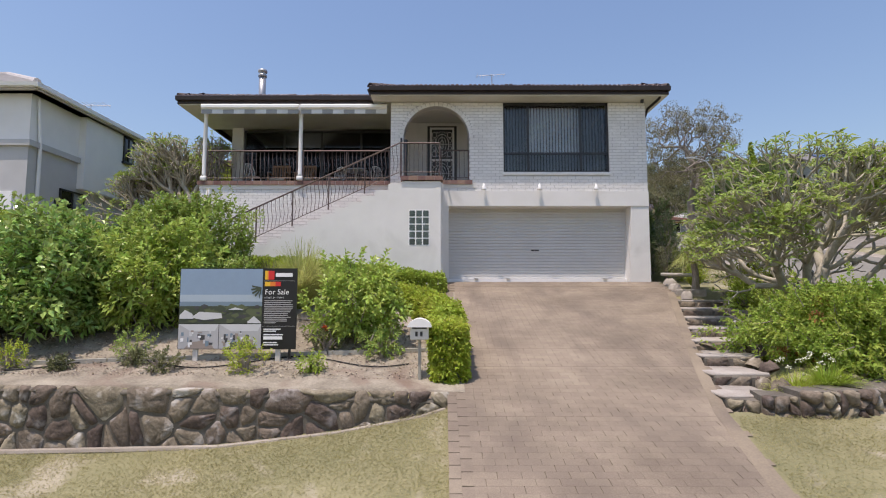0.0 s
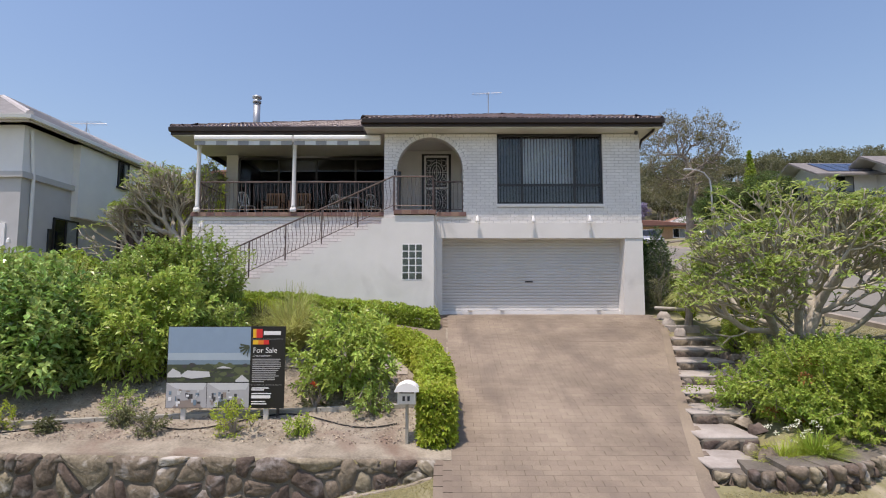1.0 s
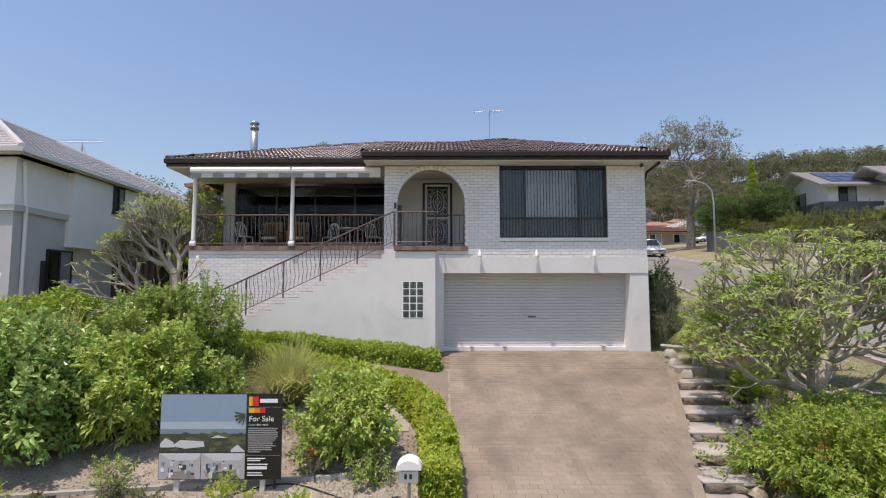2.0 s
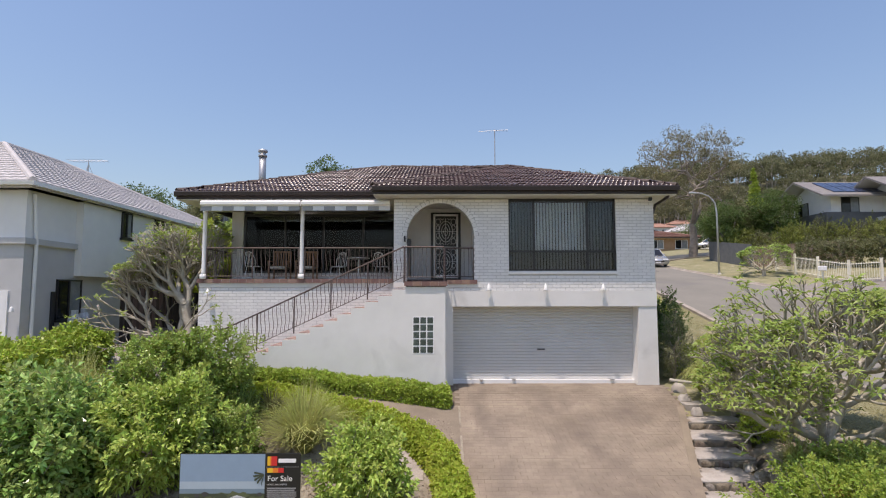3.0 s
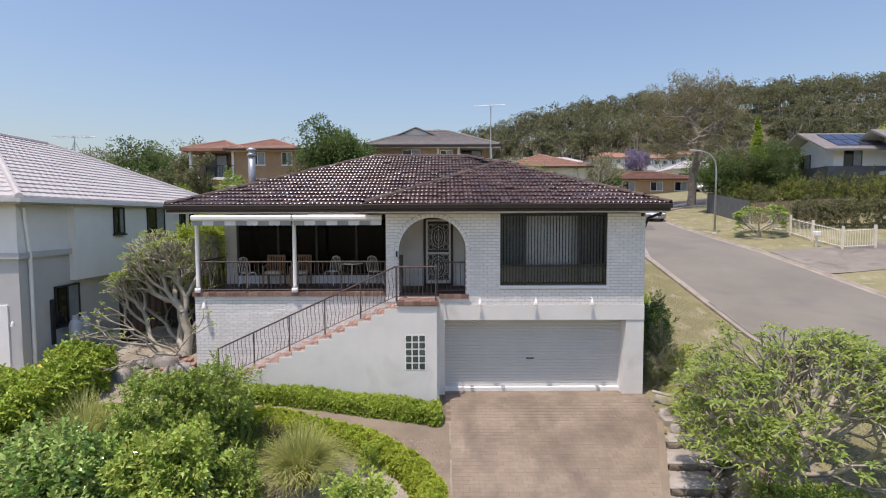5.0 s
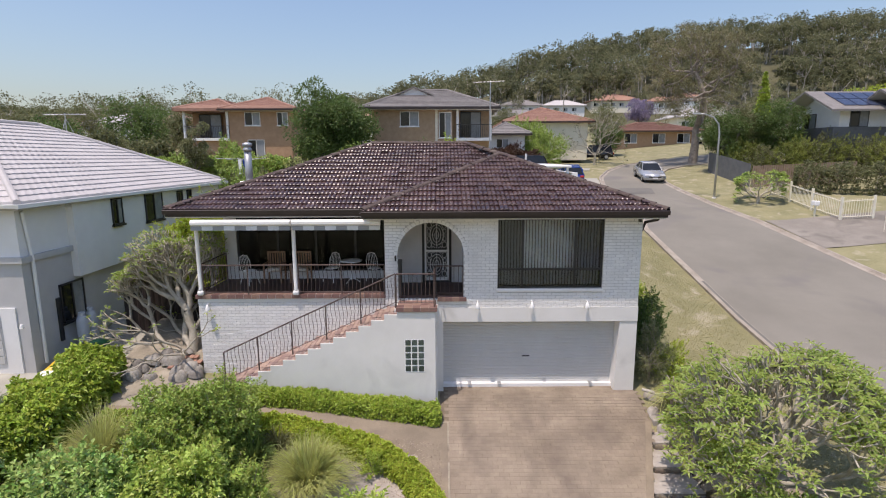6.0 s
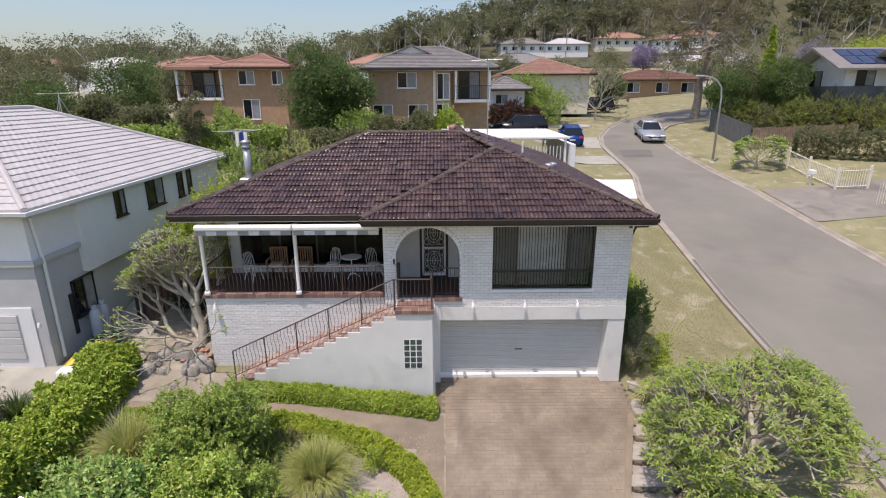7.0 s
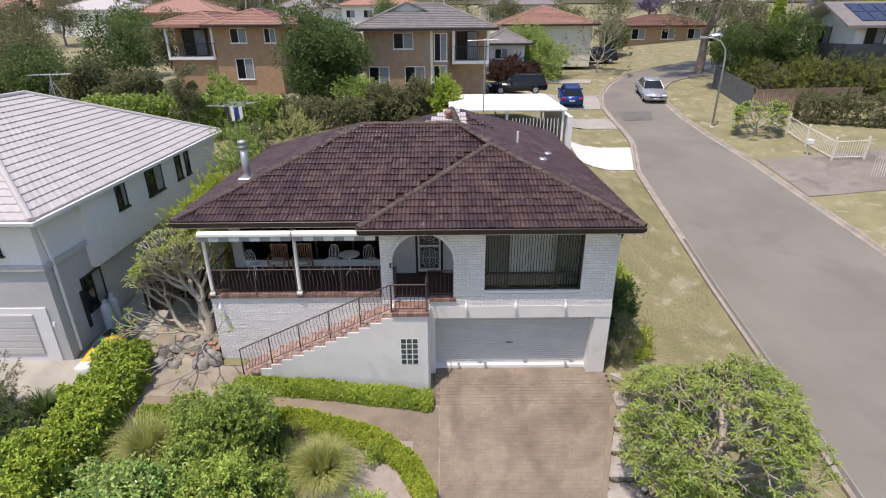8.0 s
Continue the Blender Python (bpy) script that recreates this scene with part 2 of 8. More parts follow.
foliage("shrub leaf", (0.205, 0.30, 0.06), (0.39, 0.48, 0.12), vary=0.34, leaf=0.28, rough=0.35)
foliage("dark leaf", (0.065, 0.115, 0.033), (0.16, 0.23, 0.065), leaf=0.4)
foliage("glossy leaf", (0.19, 0.32, 0.075), (0.41, 0.53, 0.17), vary=0.4, leaf=0.2, rough=0.16)
foliage("fresh leaf", (0.27, 0.38, 0.07), (0.50, 0.60, 0.145), leaf=0.3, rough=0.35)
foliage("gold leaf", (0.21, 0.32, 0.05), (0.44, 0.52, 0.10), leaf=0.4)
foliage("purple leaf", (0.075, 0.04, 0.03), (0.13, 0.075, 0.05))
foliage("olive leaf", (0.12, 0.135, 0.06), (0.23, 0.235, 0.11))
foliage("eucalypt leaf", (0.11, 0.125, 0.055), (0.23, 0.235, 0.11), leaf=0.4)
# grey-green gum leaf, greyed further to carry distance haze in its colour
material("hazed gum leaf", (0.08, 0.095, 0.045), (0.26, 0.262, 0.145), 0.6, 0.16, 0.5, 0, vary=0.12, leaf=0.5, island=True, spec=0.2)
foliage("gum crown leaf", (0.16, 0.155, 0.075), (0.30, 0.275, 0.15), leaf=0.45)
foliage("frangipani leaf", (0.21, 0.30, 0.06), (0.38, 0.46, 0.115), leaf=0.42)
foliage("bank leaf", (0.16, 0.20, 0.045), (0.33, 0.36, 0.09), leaf=0.4)
material("frangipani bark", (0.29, 0.26, 0.205), (0.48, 0.44, 0.36), 0.85, 4, 40, 0.5, 0.01)
foliage("straw blade", (0.31, 0.36, 0.10), (0.58, 0.58, 0.23), leaf=0.4)
foliage("lilac flower", (0.24, 0.21, 0.32), (0.33, 0.29, 0.40))
foliage("red flower", (0.5, 0.06, 0.02), (0.65, 0.12, 0.04))
foliage("rust leaf", (0.22, 0.10, 0.03), (0.32, 0.17, 0.05))
foliage("white flower", (0.75, 0.75, 0.6), (0.85, 0.85, 0.7))

glass = bpy.data.materials.new("window glass")
glass.use_nodes = True
gb = glass.node_tree.nodes["Principled BSDF"]
gb.inputs["Base Color"].default_value = (0.88, 0.92, 0.93, 1)
gb.inputs["Roughness"].default_value, gb.inputs["Transmission Weight"].default_value, gb.inputs["IOR"].default_value = 0.02, 1.0, 1.45
MATS["glass"] = glass
screened = glass.copy()
screened.name = "screened glass"
screened.node_tree.nodes["Principled BSDF"].inputs["Base Color"].default_value = (0.42, 0.46, 0.48, 1)
MATS["screened glass"] = screened
tinted = glass.copy()
tinted.name = "tinted glass"
tinted.node_tree.nodes["Principled BSDF"].inputs["Base Color"].default_value = (0.30, 0.34, 0.36, 1)
tinted.node_tree.nodes["Principled BSDF"].inputs["IOR"].default_value = 1.28
MATS["tinted glass"] = tinted


def plain(name, colour, rough=0.6):
    """Flat printed ink, enamel and the like."""
    return material(name, colour, tuple(min(1, c * 1.06) for c in colour), rough, 8, 60, 0)


# ---- building helpers ----
class Geo:
    """Collects boxes, tubes and sheets for one mesh."""

    def __init__(self):
        self.v, self.f = [], []

    def add(self, verts, faces):
        n = len(self.v)
        self.v += [tuple(p) for p in verts]
        self.f += [tuple(i + n for i in f) for f in faces]
        return self

    def box(self, x0, x1, y0, y1, z0, z1):
        return self.add([(x0, y0, z0), (x1, y0, z0), (x1, y1, z0), (x0, y1, z0), (x0, y0, z1), (x1, y0, z1), (x1, y1, z1), (x0, y1, z1)],
                        [(3, 2, 1, 0), (4, 5, 6, 7), (0, 1, 5, 4), (1, 2, 6, 5), (2, 3, 7, 6), (3, 0, 4, 7)])

    def soft(self, x0, x1, y0, y1, z0, z1, r=0.01):
        """A box with chamfered edges all round."""
        bm = bmesh.new()
        bmesh.ops.create_cube(bm, size=1)
        for p in bm.verts:
            p.co = ((x0 + x1) / 2 + p.co.x * (x1 - x0), (y0 + y1) / 2 + p.co.y * (y1 - y0), (z0 + z1) / 2 + p.co.z * (z1 - z0))
        bmesh.ops.bevel(bm, geom=bm.edges[:], offset=r, segments=1, affect="EDGES")
        bm.verts.index_update()
        self.add([p.co for p in bm.verts], [[q.index for q in f.verts] for f in bm.faces])
        bm.free()
        return self

    def tube(self, points, radii, sides=6, caps=True):
        points = [Vector(p) for p in points]
        if not isinstance(radii, (list, tuple)):
            radii = [radii] * len(points)
        verts, faces = [], []
        for i, (p, r) in enumerate(zip(points, radii)):
            d = points[min(i + 1, len(points) - 1)] - points[max(i - 1, 0)]
            d.normalize()
            a = d.cross(Vector((0, 0, 1)) if abs(d.z) < 0.9 else Vector((1, 0, 0))).normalized()
            b = d.cross(a)
            for k in range(sides):
                w = 2 * math.pi * k / sides
                verts.append(p + r * (a * math.cos(w) + b * math.sin(w)))
        for i in range(len(points) - 1):
            for k in range(sides):
                m = (k + 1) % sides
                faces.append((i * sides + k, i * sides + m, (i + 1) * sides + m, (i + 1) * sides + k))
        if caps:
            faces.append(tuple(range(sides - 1, -1, -1)))
            faces.append(tuple((len(points) - 1) * sides + k for k in range(sides)))
        return self.add(verts, faces)

    def prism(self, outline, axis, lo, hi):
        """An outline in the two other axes, drawn out along an axis (0, 1, 2)."""
        n = len(outline)
        verts = []
        for c in (lo, hi):
            for p in outline:
                q = list(p)
                q.insert(axis, c)
                verts.append(q)
        return self.add(verts, [tuple(range(n))[::-1], tuple(range(n, 2 * n))] + [(i, (i + 1) % n, n + (i + 1) % n, n + i) for i in range(n)])

    def lathe(self, centre, profile, sides=14):
        """Rings (radius, height) about an upright axis."""
        cx, cy, cz = centre
        n = len(profile)
        verts = [(cx + r * math.cos(2 * math.pi * k / sides), cy + r * math.sin(2 * math.pi * k / sides), cz + h) for r, h in profile for k in range(sides)]
        faces = [(i * sides + k, i * sides + (k + 1) % sides, (i + 1) * sides + (k + 1) % sides, (i + 1) * sides + k) for i in range(n - 1) for k in range(sides)]
        faces += [tuple(range(sides - 1, -1, -1)), tuple((n - 1) * sides + k for k in range(sides))]
        return self.add(verts, faces)

    def data(self, name, mat, smooth=False, turn=True):
        me = bpy.data.meshes.new(name)
        me.from_pydata(self.v, [], self.f)
        if turn:
            bm = bmesh.new()
            bm.from_mesh(me)
            bmesh.ops.recalc_face_normals(bm, faces=bm.faces[:])
            bm.to_mesh(me)
            bm.free()
        if smooth:
            me.polygons.foreach_set("use_smooth", [True] * len(me.polygons))
        me.materials.append(MATS[mat])
        return me

    def make(self, name, mat, parent=None, label="", smooth=False):
        ob = new(name, self.data(name, mat, smooth))
        ob.parent = parent
        if label:
            ob["label"] = label
        return ob


def thing(name, label, category, group="", kind="", at=None):
    ob = new(name)
    ob.empty_display_size = 0.1
    if at is not None:
        ob.matrix_world = at
    return tagged(ob, label, category, group, kind)


def sheet(name, verts, faces, mat, parent=None, smooth=False):
    """A mesh straight from arrays of places and of four corners each."""
    verts, faces = np.asarray(verts, np.float32), np.asarray(faces, np.int32)
    me = bpy.data.meshes.new(name)
    me.vertices.add(len(verts))
    me.vertices.foreach_set("co", verts.ravel())
    me.loops.add(faces.size)
    me.loops.foreach_set("vertex_index", faces.ravel())
    me.polygons.add(len(faces))
    me.polygons.foreach_set("loop_start", np.arange(0, faces.size, faces.shape[1], dtype=np.int32))
    me.polygons.foreach_set("use_smooth", np.full(len(faces), bool(smooth)))
    me.update(calc_edges=True)
    me.materials.append(MATS[mat])
    ob = new(name, me)
    ob.parent = parent
    return ob


rng = np.random.default_rng(7)


def unit(v):
    return v / np.maximum(np.linalg.norm(v, axis=-1, keepdims=True), 1e-6)


def leaves(name, places, aims, length, width, mat, parent=None, droop=0.25):
    """One folded leaf at each place, along its aim: five corners would be finer than anyone can see, so four."""
    n = len(places)
    aims = unit(aims)
    side = unit(np.cross(aims, rng.normal(size=(n, 3)) * 0.5 + np.array([-0.15, -0.45, 1.0])))
    up = np.cross(side, aims)
    ln = (length * rng.uniform(0.65, 1.25, n))[:, None]
    wd = (width * rng.uniform(0.7, 1.2, n))[:, None] / 2
    mid = places + aims * ln * 0.5 + up * ln * 0.10
    tip = places + aims * ln + np.array([0, 0, -1]) * ln * droop
    verts = np.stack([places, mid + side * wd, tip, mid - side * wd], 1).reshape(-1, 3)
    return sheet(name, verts, np.arange(4 * n).reshape(-1, 4), mat, parent)


def lobes(centre, radii, count, spread=0.75, size=(0.28, 0.45)):
    """Clumps that together fill an uneven ellipsoid: rows of centre and radius."""
    c, r = np.array(centre, float), np.array(radii, float)
    d = unit(rng.normal(size=(count, 3)))
    ph = rng.uniform(0, 6.28, 3)
    wob = 1 + 0.15 * np.sin(d[:, :1] * 4 + ph[0]) * np.sin(d[:, 1:2] * 4 + ph[1]) + 0.12 * np.sin(d[:, 2:] * 5 + d[:, :1] * 3 + ph[2])
    p = c + d * r * wob * (spread * rng.uniform(0.2, 1.0, (count, 1)) ** 0.5)
    s = rng.uniform(*size, count) * r.min()
    return np.column_stack([p, s])


def clump_leaves(clumps, per, keep_low=-0.5):
    """Places and aims of leaves over clumps."""
    k = len(clumps)
    d = unit(rng.normal(size=(k, per, 3)))
    d[..., 2] = np.where(d[..., 2] < keep_low, -d[..., 2], d[..., 2])
    rad = clumps[:, None, 3:4] * rng.uniform(0.55, 1.08, (k, per, 1)) * np.array([1, 1, 0.85])
    p = clumps[:, None, :3] + d * rad
    aim = d * 0.8 + rng.normal(size=d.shape) * 0.55 + np.array([0, 0, 0.35])
    return p.reshape(-1, 3), aim.reshape(-1, 3)


def sprigs(centre, radii, count, per, reach, low=-0.85):
    """Leaves set round the outer ends of many twigs that leave an uneven ellipsoid: places, aims, twig roots and ends."""
    c, r = np.array(centre, float), np.array(radii, float)
    d = unit(rng.normal(size=(count, 3)))
    d[:, 2] = np.where(d[:, 2] < low, -d[:, 2], d[:, 2])
    ph = rng.uniform(0, 6.28, 4)
    wob = 1 + 0.22 * np.sin(d[:, :1] * 4 + ph[0]) * np.sin(d[:, 1:2] * 4 + ph[1]) + 0.16 * np.sin(d[:, 2:] * 5 + d[:, :1] * 4 + ph[2]) + 0.07 * np.sin(d[:, :1] * 11 + ph[3]) * np.sin(d[:, 1:2] * 12 + d[:, 2:] * 9)
    depth = np.where(rng.uniform(size=(count, 1)) < 0.72, rng.uniform(0.84, 1.06, (count, 1)), rng.uniform(0.45, 0.85, (count, 1)))
    depth = np.where(rng.uniform(size=(count, 1)) < 0.05, rng.uniform(1.08, 1.28, (count, 1)), depth)
    end = c + d * r * wob * depth
    ax = unit(d * 0.75 + rng.normal(size=d.shape) * 0.32 + np.array([0, 0, 0.55]))
    ln = reach * rng.uniform(0.6, 1.35, (count, 1))
    k = np.linspace(0.05, 1, per)[None, :, None]
    w = rng.uniform(0, 6.28, (count, 1)) + np.arange(per) * 2.4
    a = unit(np.cross(ax, np.array([0.3, 0.2, 1.0])))
    b = np.cross(ax, a)
    rad = a[:, None] * np.cos(w)[..., None] + b[:, None] * np.sin(w)[..., None]
    p = end[:, None] - (ax * ln)[:, None] * (1 - k)
    aim = rad * (1.0 - 0.5 * k) + ax[:, None] * (0.35 + 0.6 * k) + rng.normal(size=p.shape) * 0.18
    return p.reshape(-1, 3), aim.reshape(-1, 3), end - ax * ln, end


def shrub(name, label, base, radii, leaf, mat, clumps=26, per=260, stems=7, category="shrub", group="", size=(0.3, 0.48), lift=0.55):
    """A leafy bush on stems: leaf = (length, width)."""
    x, y = base[:2]
    z = float(ground_z(x, y)) if len(base) < 3 else base[2]
    ob = thing(name, label, category, group, at=pose(x, y, z))
    wood = Geo()
    for _ in range(stems):
        w = rng.uniform(0, 6.28)
        out = rng.uniform(0.3, 0.75)
        wood.tube([(0, 0, -0.05), (0.25 * out * radii[0] * math.cos(w), 0.25 * out * radii[1] * math.sin(w), radii[2] * 0.5),
                   (out * radii[0] * math.cos(w), out * radii[1] * math.sin(w), radii[2] * (lift + 0.5))], [0.03, 0.02, 0.006], 5)
    p, a, root, end = sprigs((0, 0, radii[2] * 0.86), radii, max(12, int(clumps * per * 0.95 / 12)), 12, leaf[0] * 2.6)
    for q0, q1 in list(zip(root, end))[::9]:
        if q0[2] > 0.05:
            wood.tube([q0 - (q1 - q0) * 0.6, q1], [0.008, 0.004], 4, False)
    tagged(wood.make("stem", "bark", ob), kind="stuff")
    keep = p[:, 2] > 0.02
    leaves("foliage", p[keep], a[keep], leaf[0], leaf[1], mat, ob)
    return ob


def grow(node, tips, wood, thin, base_n, power=0.46, reach=0.42, jitter=0.10):
    """Forks from a node towards groups of tips, so that the limbs fill the crown."""
    n = len(tips)
    r0 = thin * n ** power
    if n == 1:
        mid = node * 0.45 + tips[0] * 0.55 + rng.normal(size=3) * jitter * np.linalg.norm(tips[0] - node) * 0.5
        wood.tube([node, mid, tips[0]], [r0, r0 * 0.9, r0 * 0.7], 5, caps=False)
        return
    axis_dir = unit(rng.normal(size=3) + unit(np.ptp(tips, axis=0)) * 1.5)
    order = np.argsort(tips @ axis_dir)
    cut = int(np.clip(n * rng.uniform(0.36, 0.64), 1, n - 1))
    for part_ in (tips[order[:cut]], tips[order[cut:]]):
        k = len(part_)
        aim = part_.mean(0) - node
        to = node + aim * (reach if k > 1 else 0.5) + rng.normal(size=3) * jitter * np.linalg.norm(aim)
        r1 = thin * k ** power
        bend = (node + to) / 2 + rng.normal(size=3) * jitter * 0.6 * np.linalg.norm(to - node)
        wood.tube([node, bend, to], [r1 * 1.12, r1 * 1.05, r1], 7 if r1 > 0.04 else 5, caps=False)
        grow(to, part_, wood, thin, base_n, power, reach, jitter)


def dome(n, radii, low=-0.1, inner=0.7):
    """Tips over an uneven dome about the origin."""
    d = unit(rng.normal(size=(n * 3, 3)))
    d = d[d[:, 2] > low][:n]
    wob = 1 + 0.10 * np.sin(d[:, :1] * 5 + 1) * np.sin(d[:, 1:2] * 6)
    return d * np.array(radii) * rng.uniform(inner, 1.0, (len(d), 1)) * wob


def crown_tree(name, label, base, height, radii, leaf, mat, bark="bark", trunk=0.18, clumps=40, per=160, bare=0.25, depth=4, category="tree", group="", size=(0.24, 0.4)):
    """A tree with a tapered trunk, limbs and an uneven leafy crown."""
    x, y = base
    ob = thing(name, label, category, group, at=pose(x, y, float(ground_z(x, y))))
    cz = height - radii[2]
    c = lobes((0, 0, cz), radii, clumps, spread=0.9, size=size)
    wood = Geo()
    fork = np.array([0, 0, max(0.3, (cz - radii[2]) * 0.9 + 0.25 * radii[2])])
    wood.tube([(0, 0, -0.2), (0.03, 0.02, fork[2] * 0.5), fork], [trunk * 1.25, trunk, trunk * 0.85], 8, caps=False)
    grow(fork, c[rng.permutation(len(c))[:26], :3], wood, trunk * 0.85 / 26 ** 0.46, 26)
    wood.make("trunk", bark, ob, smooth=True)
    p, a = clump_leaves(c, int(per * 1.4), -0.9)
    leaves("crown", p, a, *leaf, mat, ob)
    return ob


# ---- ground ----
def axis(cuts):
    out = []
    for a, b, step in cuts:
        out += list(np.arange(a, b - 1e-6, step))
    return np.array(out + [cuts[-1][1]])


def drape(name, xs, ys, mat, lift=0.0, noise_amp=0.0, parent=None):
    """A sheet over the ground on a grid of xs and ys."""
    gx, gy = np.meshgrid(xs, ys)
    gz = ground_z(gx, gy) + lift
    if noise_amp:
        gz = gz + noise_amp * (np.sin(gx * 2.3 + np.sin(gy * 1.7) * 1.4) * np.sin(gy * 2.9 + 1) + 0.6 * np.sin(gx * 6.1 + gy * 1.3) * np.sin(gy * 5.3 - gx))
    n, m = len(ys), len(xs)
    i = np.arange(n * m).reshape(n, m)
    faces = np.stack([i[:-1, :-1], i[:-1, 1:], i[1:, 1:], i[1:, :-1]], -1).reshape(-1, 4)
    return sheet(name, np.stack([gx, gy, gz], -1).reshape(-1, 3), faces, mat, parent, True)


def ribbon(name, left, right, mat, lift, step=0.5, across=6, label="", kind="structure", category="road"):
    """A strip of ground between two lines of (x, y) that are even in y."""
    ys = np.arange(left[0][1], left[-1][1] + 1e-6, step)
    lx = np.interp(ys, [p[1] for p in left], [p[0] for p in left])
    rx = np.interp(ys, [p[1] for p in right], [p[0] for p in right])
    k = np.linspace(0, 1, across)
    gx = lx[:, None] * (1 - k) + rx[:, None] * k
    gy = np.repeat(ys[:, None], across, 1)
    gz = ground_z(gx, gy) + lift
    n, m = gx.shape
    i = np.arange(n * m).reshape(n, m)
    faces = np.stack([i[:-1, :-1], i[:-1, 1:], i[1:, 1:], i[1:, :-1]], -1).reshape(-1, 4)
    return tagged(sheet(name, np.stack([gx, gy, gz], -1).reshape(-1, 3), faces, mat, None, True), label, category, kind=kind)


ground = drape("ground", axis([(-1500, -300, 100), (-300, -40, 10), (-40, -14, 1), (-14, 24, 0.3), (24, 60, 1.5), (60, 400, 10), (400, 1500, 100)]),
               np.sort(np.append(axis([(-60, 2, 4), (2, 30, 0.3), (30, 70, 0.8), (70, 300, 6), (300, 1500, 100)]), (7.345, 7.36))), "grass ground")
tagged(ground, "dry mown lawn and grassy hillside, patchy", "ground", kind="structure")

KERB_L = [(8.6, -20), (10.5, 5), (10.95, 10), (11.3, 13), (11.58, 16), (11.8, 20), (11.9, 24), (11.92, 28), (12.05, 31), (13.2, 35.5), (13.3, 41), (13.5, 44.3), (14.4, 47.9), (16.3, 52), (19.6, 56.8), (22.8, 59.2), (27.5, 60.7)]
KERB_R = [(22.6, -20), (22.0, 12), (21.7, 18), (21.3, 21), (21.0, 24), (20.3, 28), (19.85, 32), (19.2, 37), (19.1, 41), (19.4, 45), (20.4, 49), (22.2, 51.9), (25.0, 53.4), (40, 54), (41, 59), (42, 60.7)]
ribbon("road", KERB_L, KERB_R, "asphalt", 0.02, 0.5, 9, "worn grey asphalt side street climbing the hill")


def kerb(name, line, side, label):
    """A low concrete kerb with a gutter tray along a line."""
    ys = np.arange(line[0][1], line[-1][1], 1.0)
    xs = np.interp(ys, [p[1] for p in line], [p[0] for p in line])
    profile = [(-0.02, -0.05), (-0.02, 0.12), (0.12, 0.14), (0.2, 0.035), (0.40, 0.03), (0.40, -0.05)]
    verts = [(x + side * u, y, float(ground_z(x, y)) + h) for x, y in zip(xs, ys) for u, h in profile]
    n = len(profile)
    faces = [(i * n + k, i * n + k + 1, (i + 1) * n + k + 1, (i + 1) * n + k) for i in range(len(ys) - 1) for k in range(n - 1)]
    return tagged(sheet(name, verts, faces, "kerb concrete"), label, "kerb", kind="structure")


kerb("kerb", KERB_L, 1, "weathered concrete kerb and gutter beside the lawn")
kerb("kerb", KERB_R, -1, "weathered concrete kerb and gutter below the verge")
ribbon("road_patch", [(14.2, 40.3), (14.6, 43.0)], [(16.5, 40.3), (17.2, 43.0)], "asphalt patch", 0.035, 0.4, 4, "dark square patch of newer asphalt", category="road patch")
ribbon("gutter", [(x + 0.14, y) for x, y in KERB_L[1:7]], [(x + 0.34, y) for x, y in KERB_L[1:7]], "asphalt patch", 0.06, 0.6, 3, "dark dirty gutter beside the lower kerb", category="gutter")
ribbon("driveway_white", [(8.7, 31.0), (8.7, 34.6)], [(12.1, 31.0), (13.1, 34.6)], "pale concrete", 0.03, 0.4, 5, "pale new concrete driveway of the house behind", category="driveway")
ribbon("driveway_grey", [(8.6, 38.3), (8.6, 40.7)], [(13.3, 38.3), (13.4, 40.7)], "grey concrete", 0.03, 0.4, 5, "grey concrete driveway across the verge", category="driveway")
ribbon("driveway_upper", [(3.5, 43.4), (3.5, 48)], [(13.5, 43.4), (14.2, 48)], "grey concrete", 0.03, 0.4, 5, "grey concrete driveway with parked cars", category="driveway")
ribbon("driveway_far", [(20.6, 27.6), (20.2, 32.4)], [(30, 27.6), (30, 31.6)], "old concrete", 0.03, 0.4, 8, "grey concrete driveway leading to a cream gate", category="driveway")
ribbon("driveway_top", [(6.0, 52.6), (6.0, 54.4)], [(14.8, 52.6), (15.4, 54.4)], "grey concrete", 0.03, 0.4, 5, "grey concrete driveway across the upper lawn", category="driveway")

# garden bed behind the stone wall
bed = drape("garden_bed", np.arange(-10.5, 0.31, 0.12), np.append((7.335, 7.347, 7.362), np.arange(7.42, 13.5, 0.12)), "mulch", 0.035, 0.012)
tagged(bed, "dry bark mulch over a sloping garden bed", "garden bed", kind="structure")
gravel = drape("gravel_bed", np.arange(-3.4, -0.45, 0.1), np.arange(10.2, 12.1, 0.1), "gravel bed", 0.055, 0.01)
tagged(gravel, "pale gravel patch inside the curved hedge", "gravel", kind="structure")
ebed = drape("garden_bed_east", np.arange(6.0, 8.7, 0.15), np.arange(7.2, 12.0, 0.15), "mulch", 0.03, 0.01)
tagged(ebed, "mulched bank under the shrubs beside the steps", "garden bed", kind="structure")


# ---- driveway of pavers ----
def drive_right(y):
    return float(np.interp(y, [2, 5.0, 6.7, 8.6, 11.0, 13.4, 14.75], [2.9, 3.24, 3.54, 4.15, 5.0, 5.85, 5.85]))


drive = thing("driveway", "sloping driveway of worn reddish-brown clay pavers", "driveway", kind="structure")
dy = np.arange(2.0, 15.26, 0.25)
base_v, base_f = [], []
for y in dy:
    for k in np.linspace(0, 1, 6):
        base_v.append((0.06 + (drive_right(y) - 0.06) * k, y, float(drive_z(y)) + 0.012))
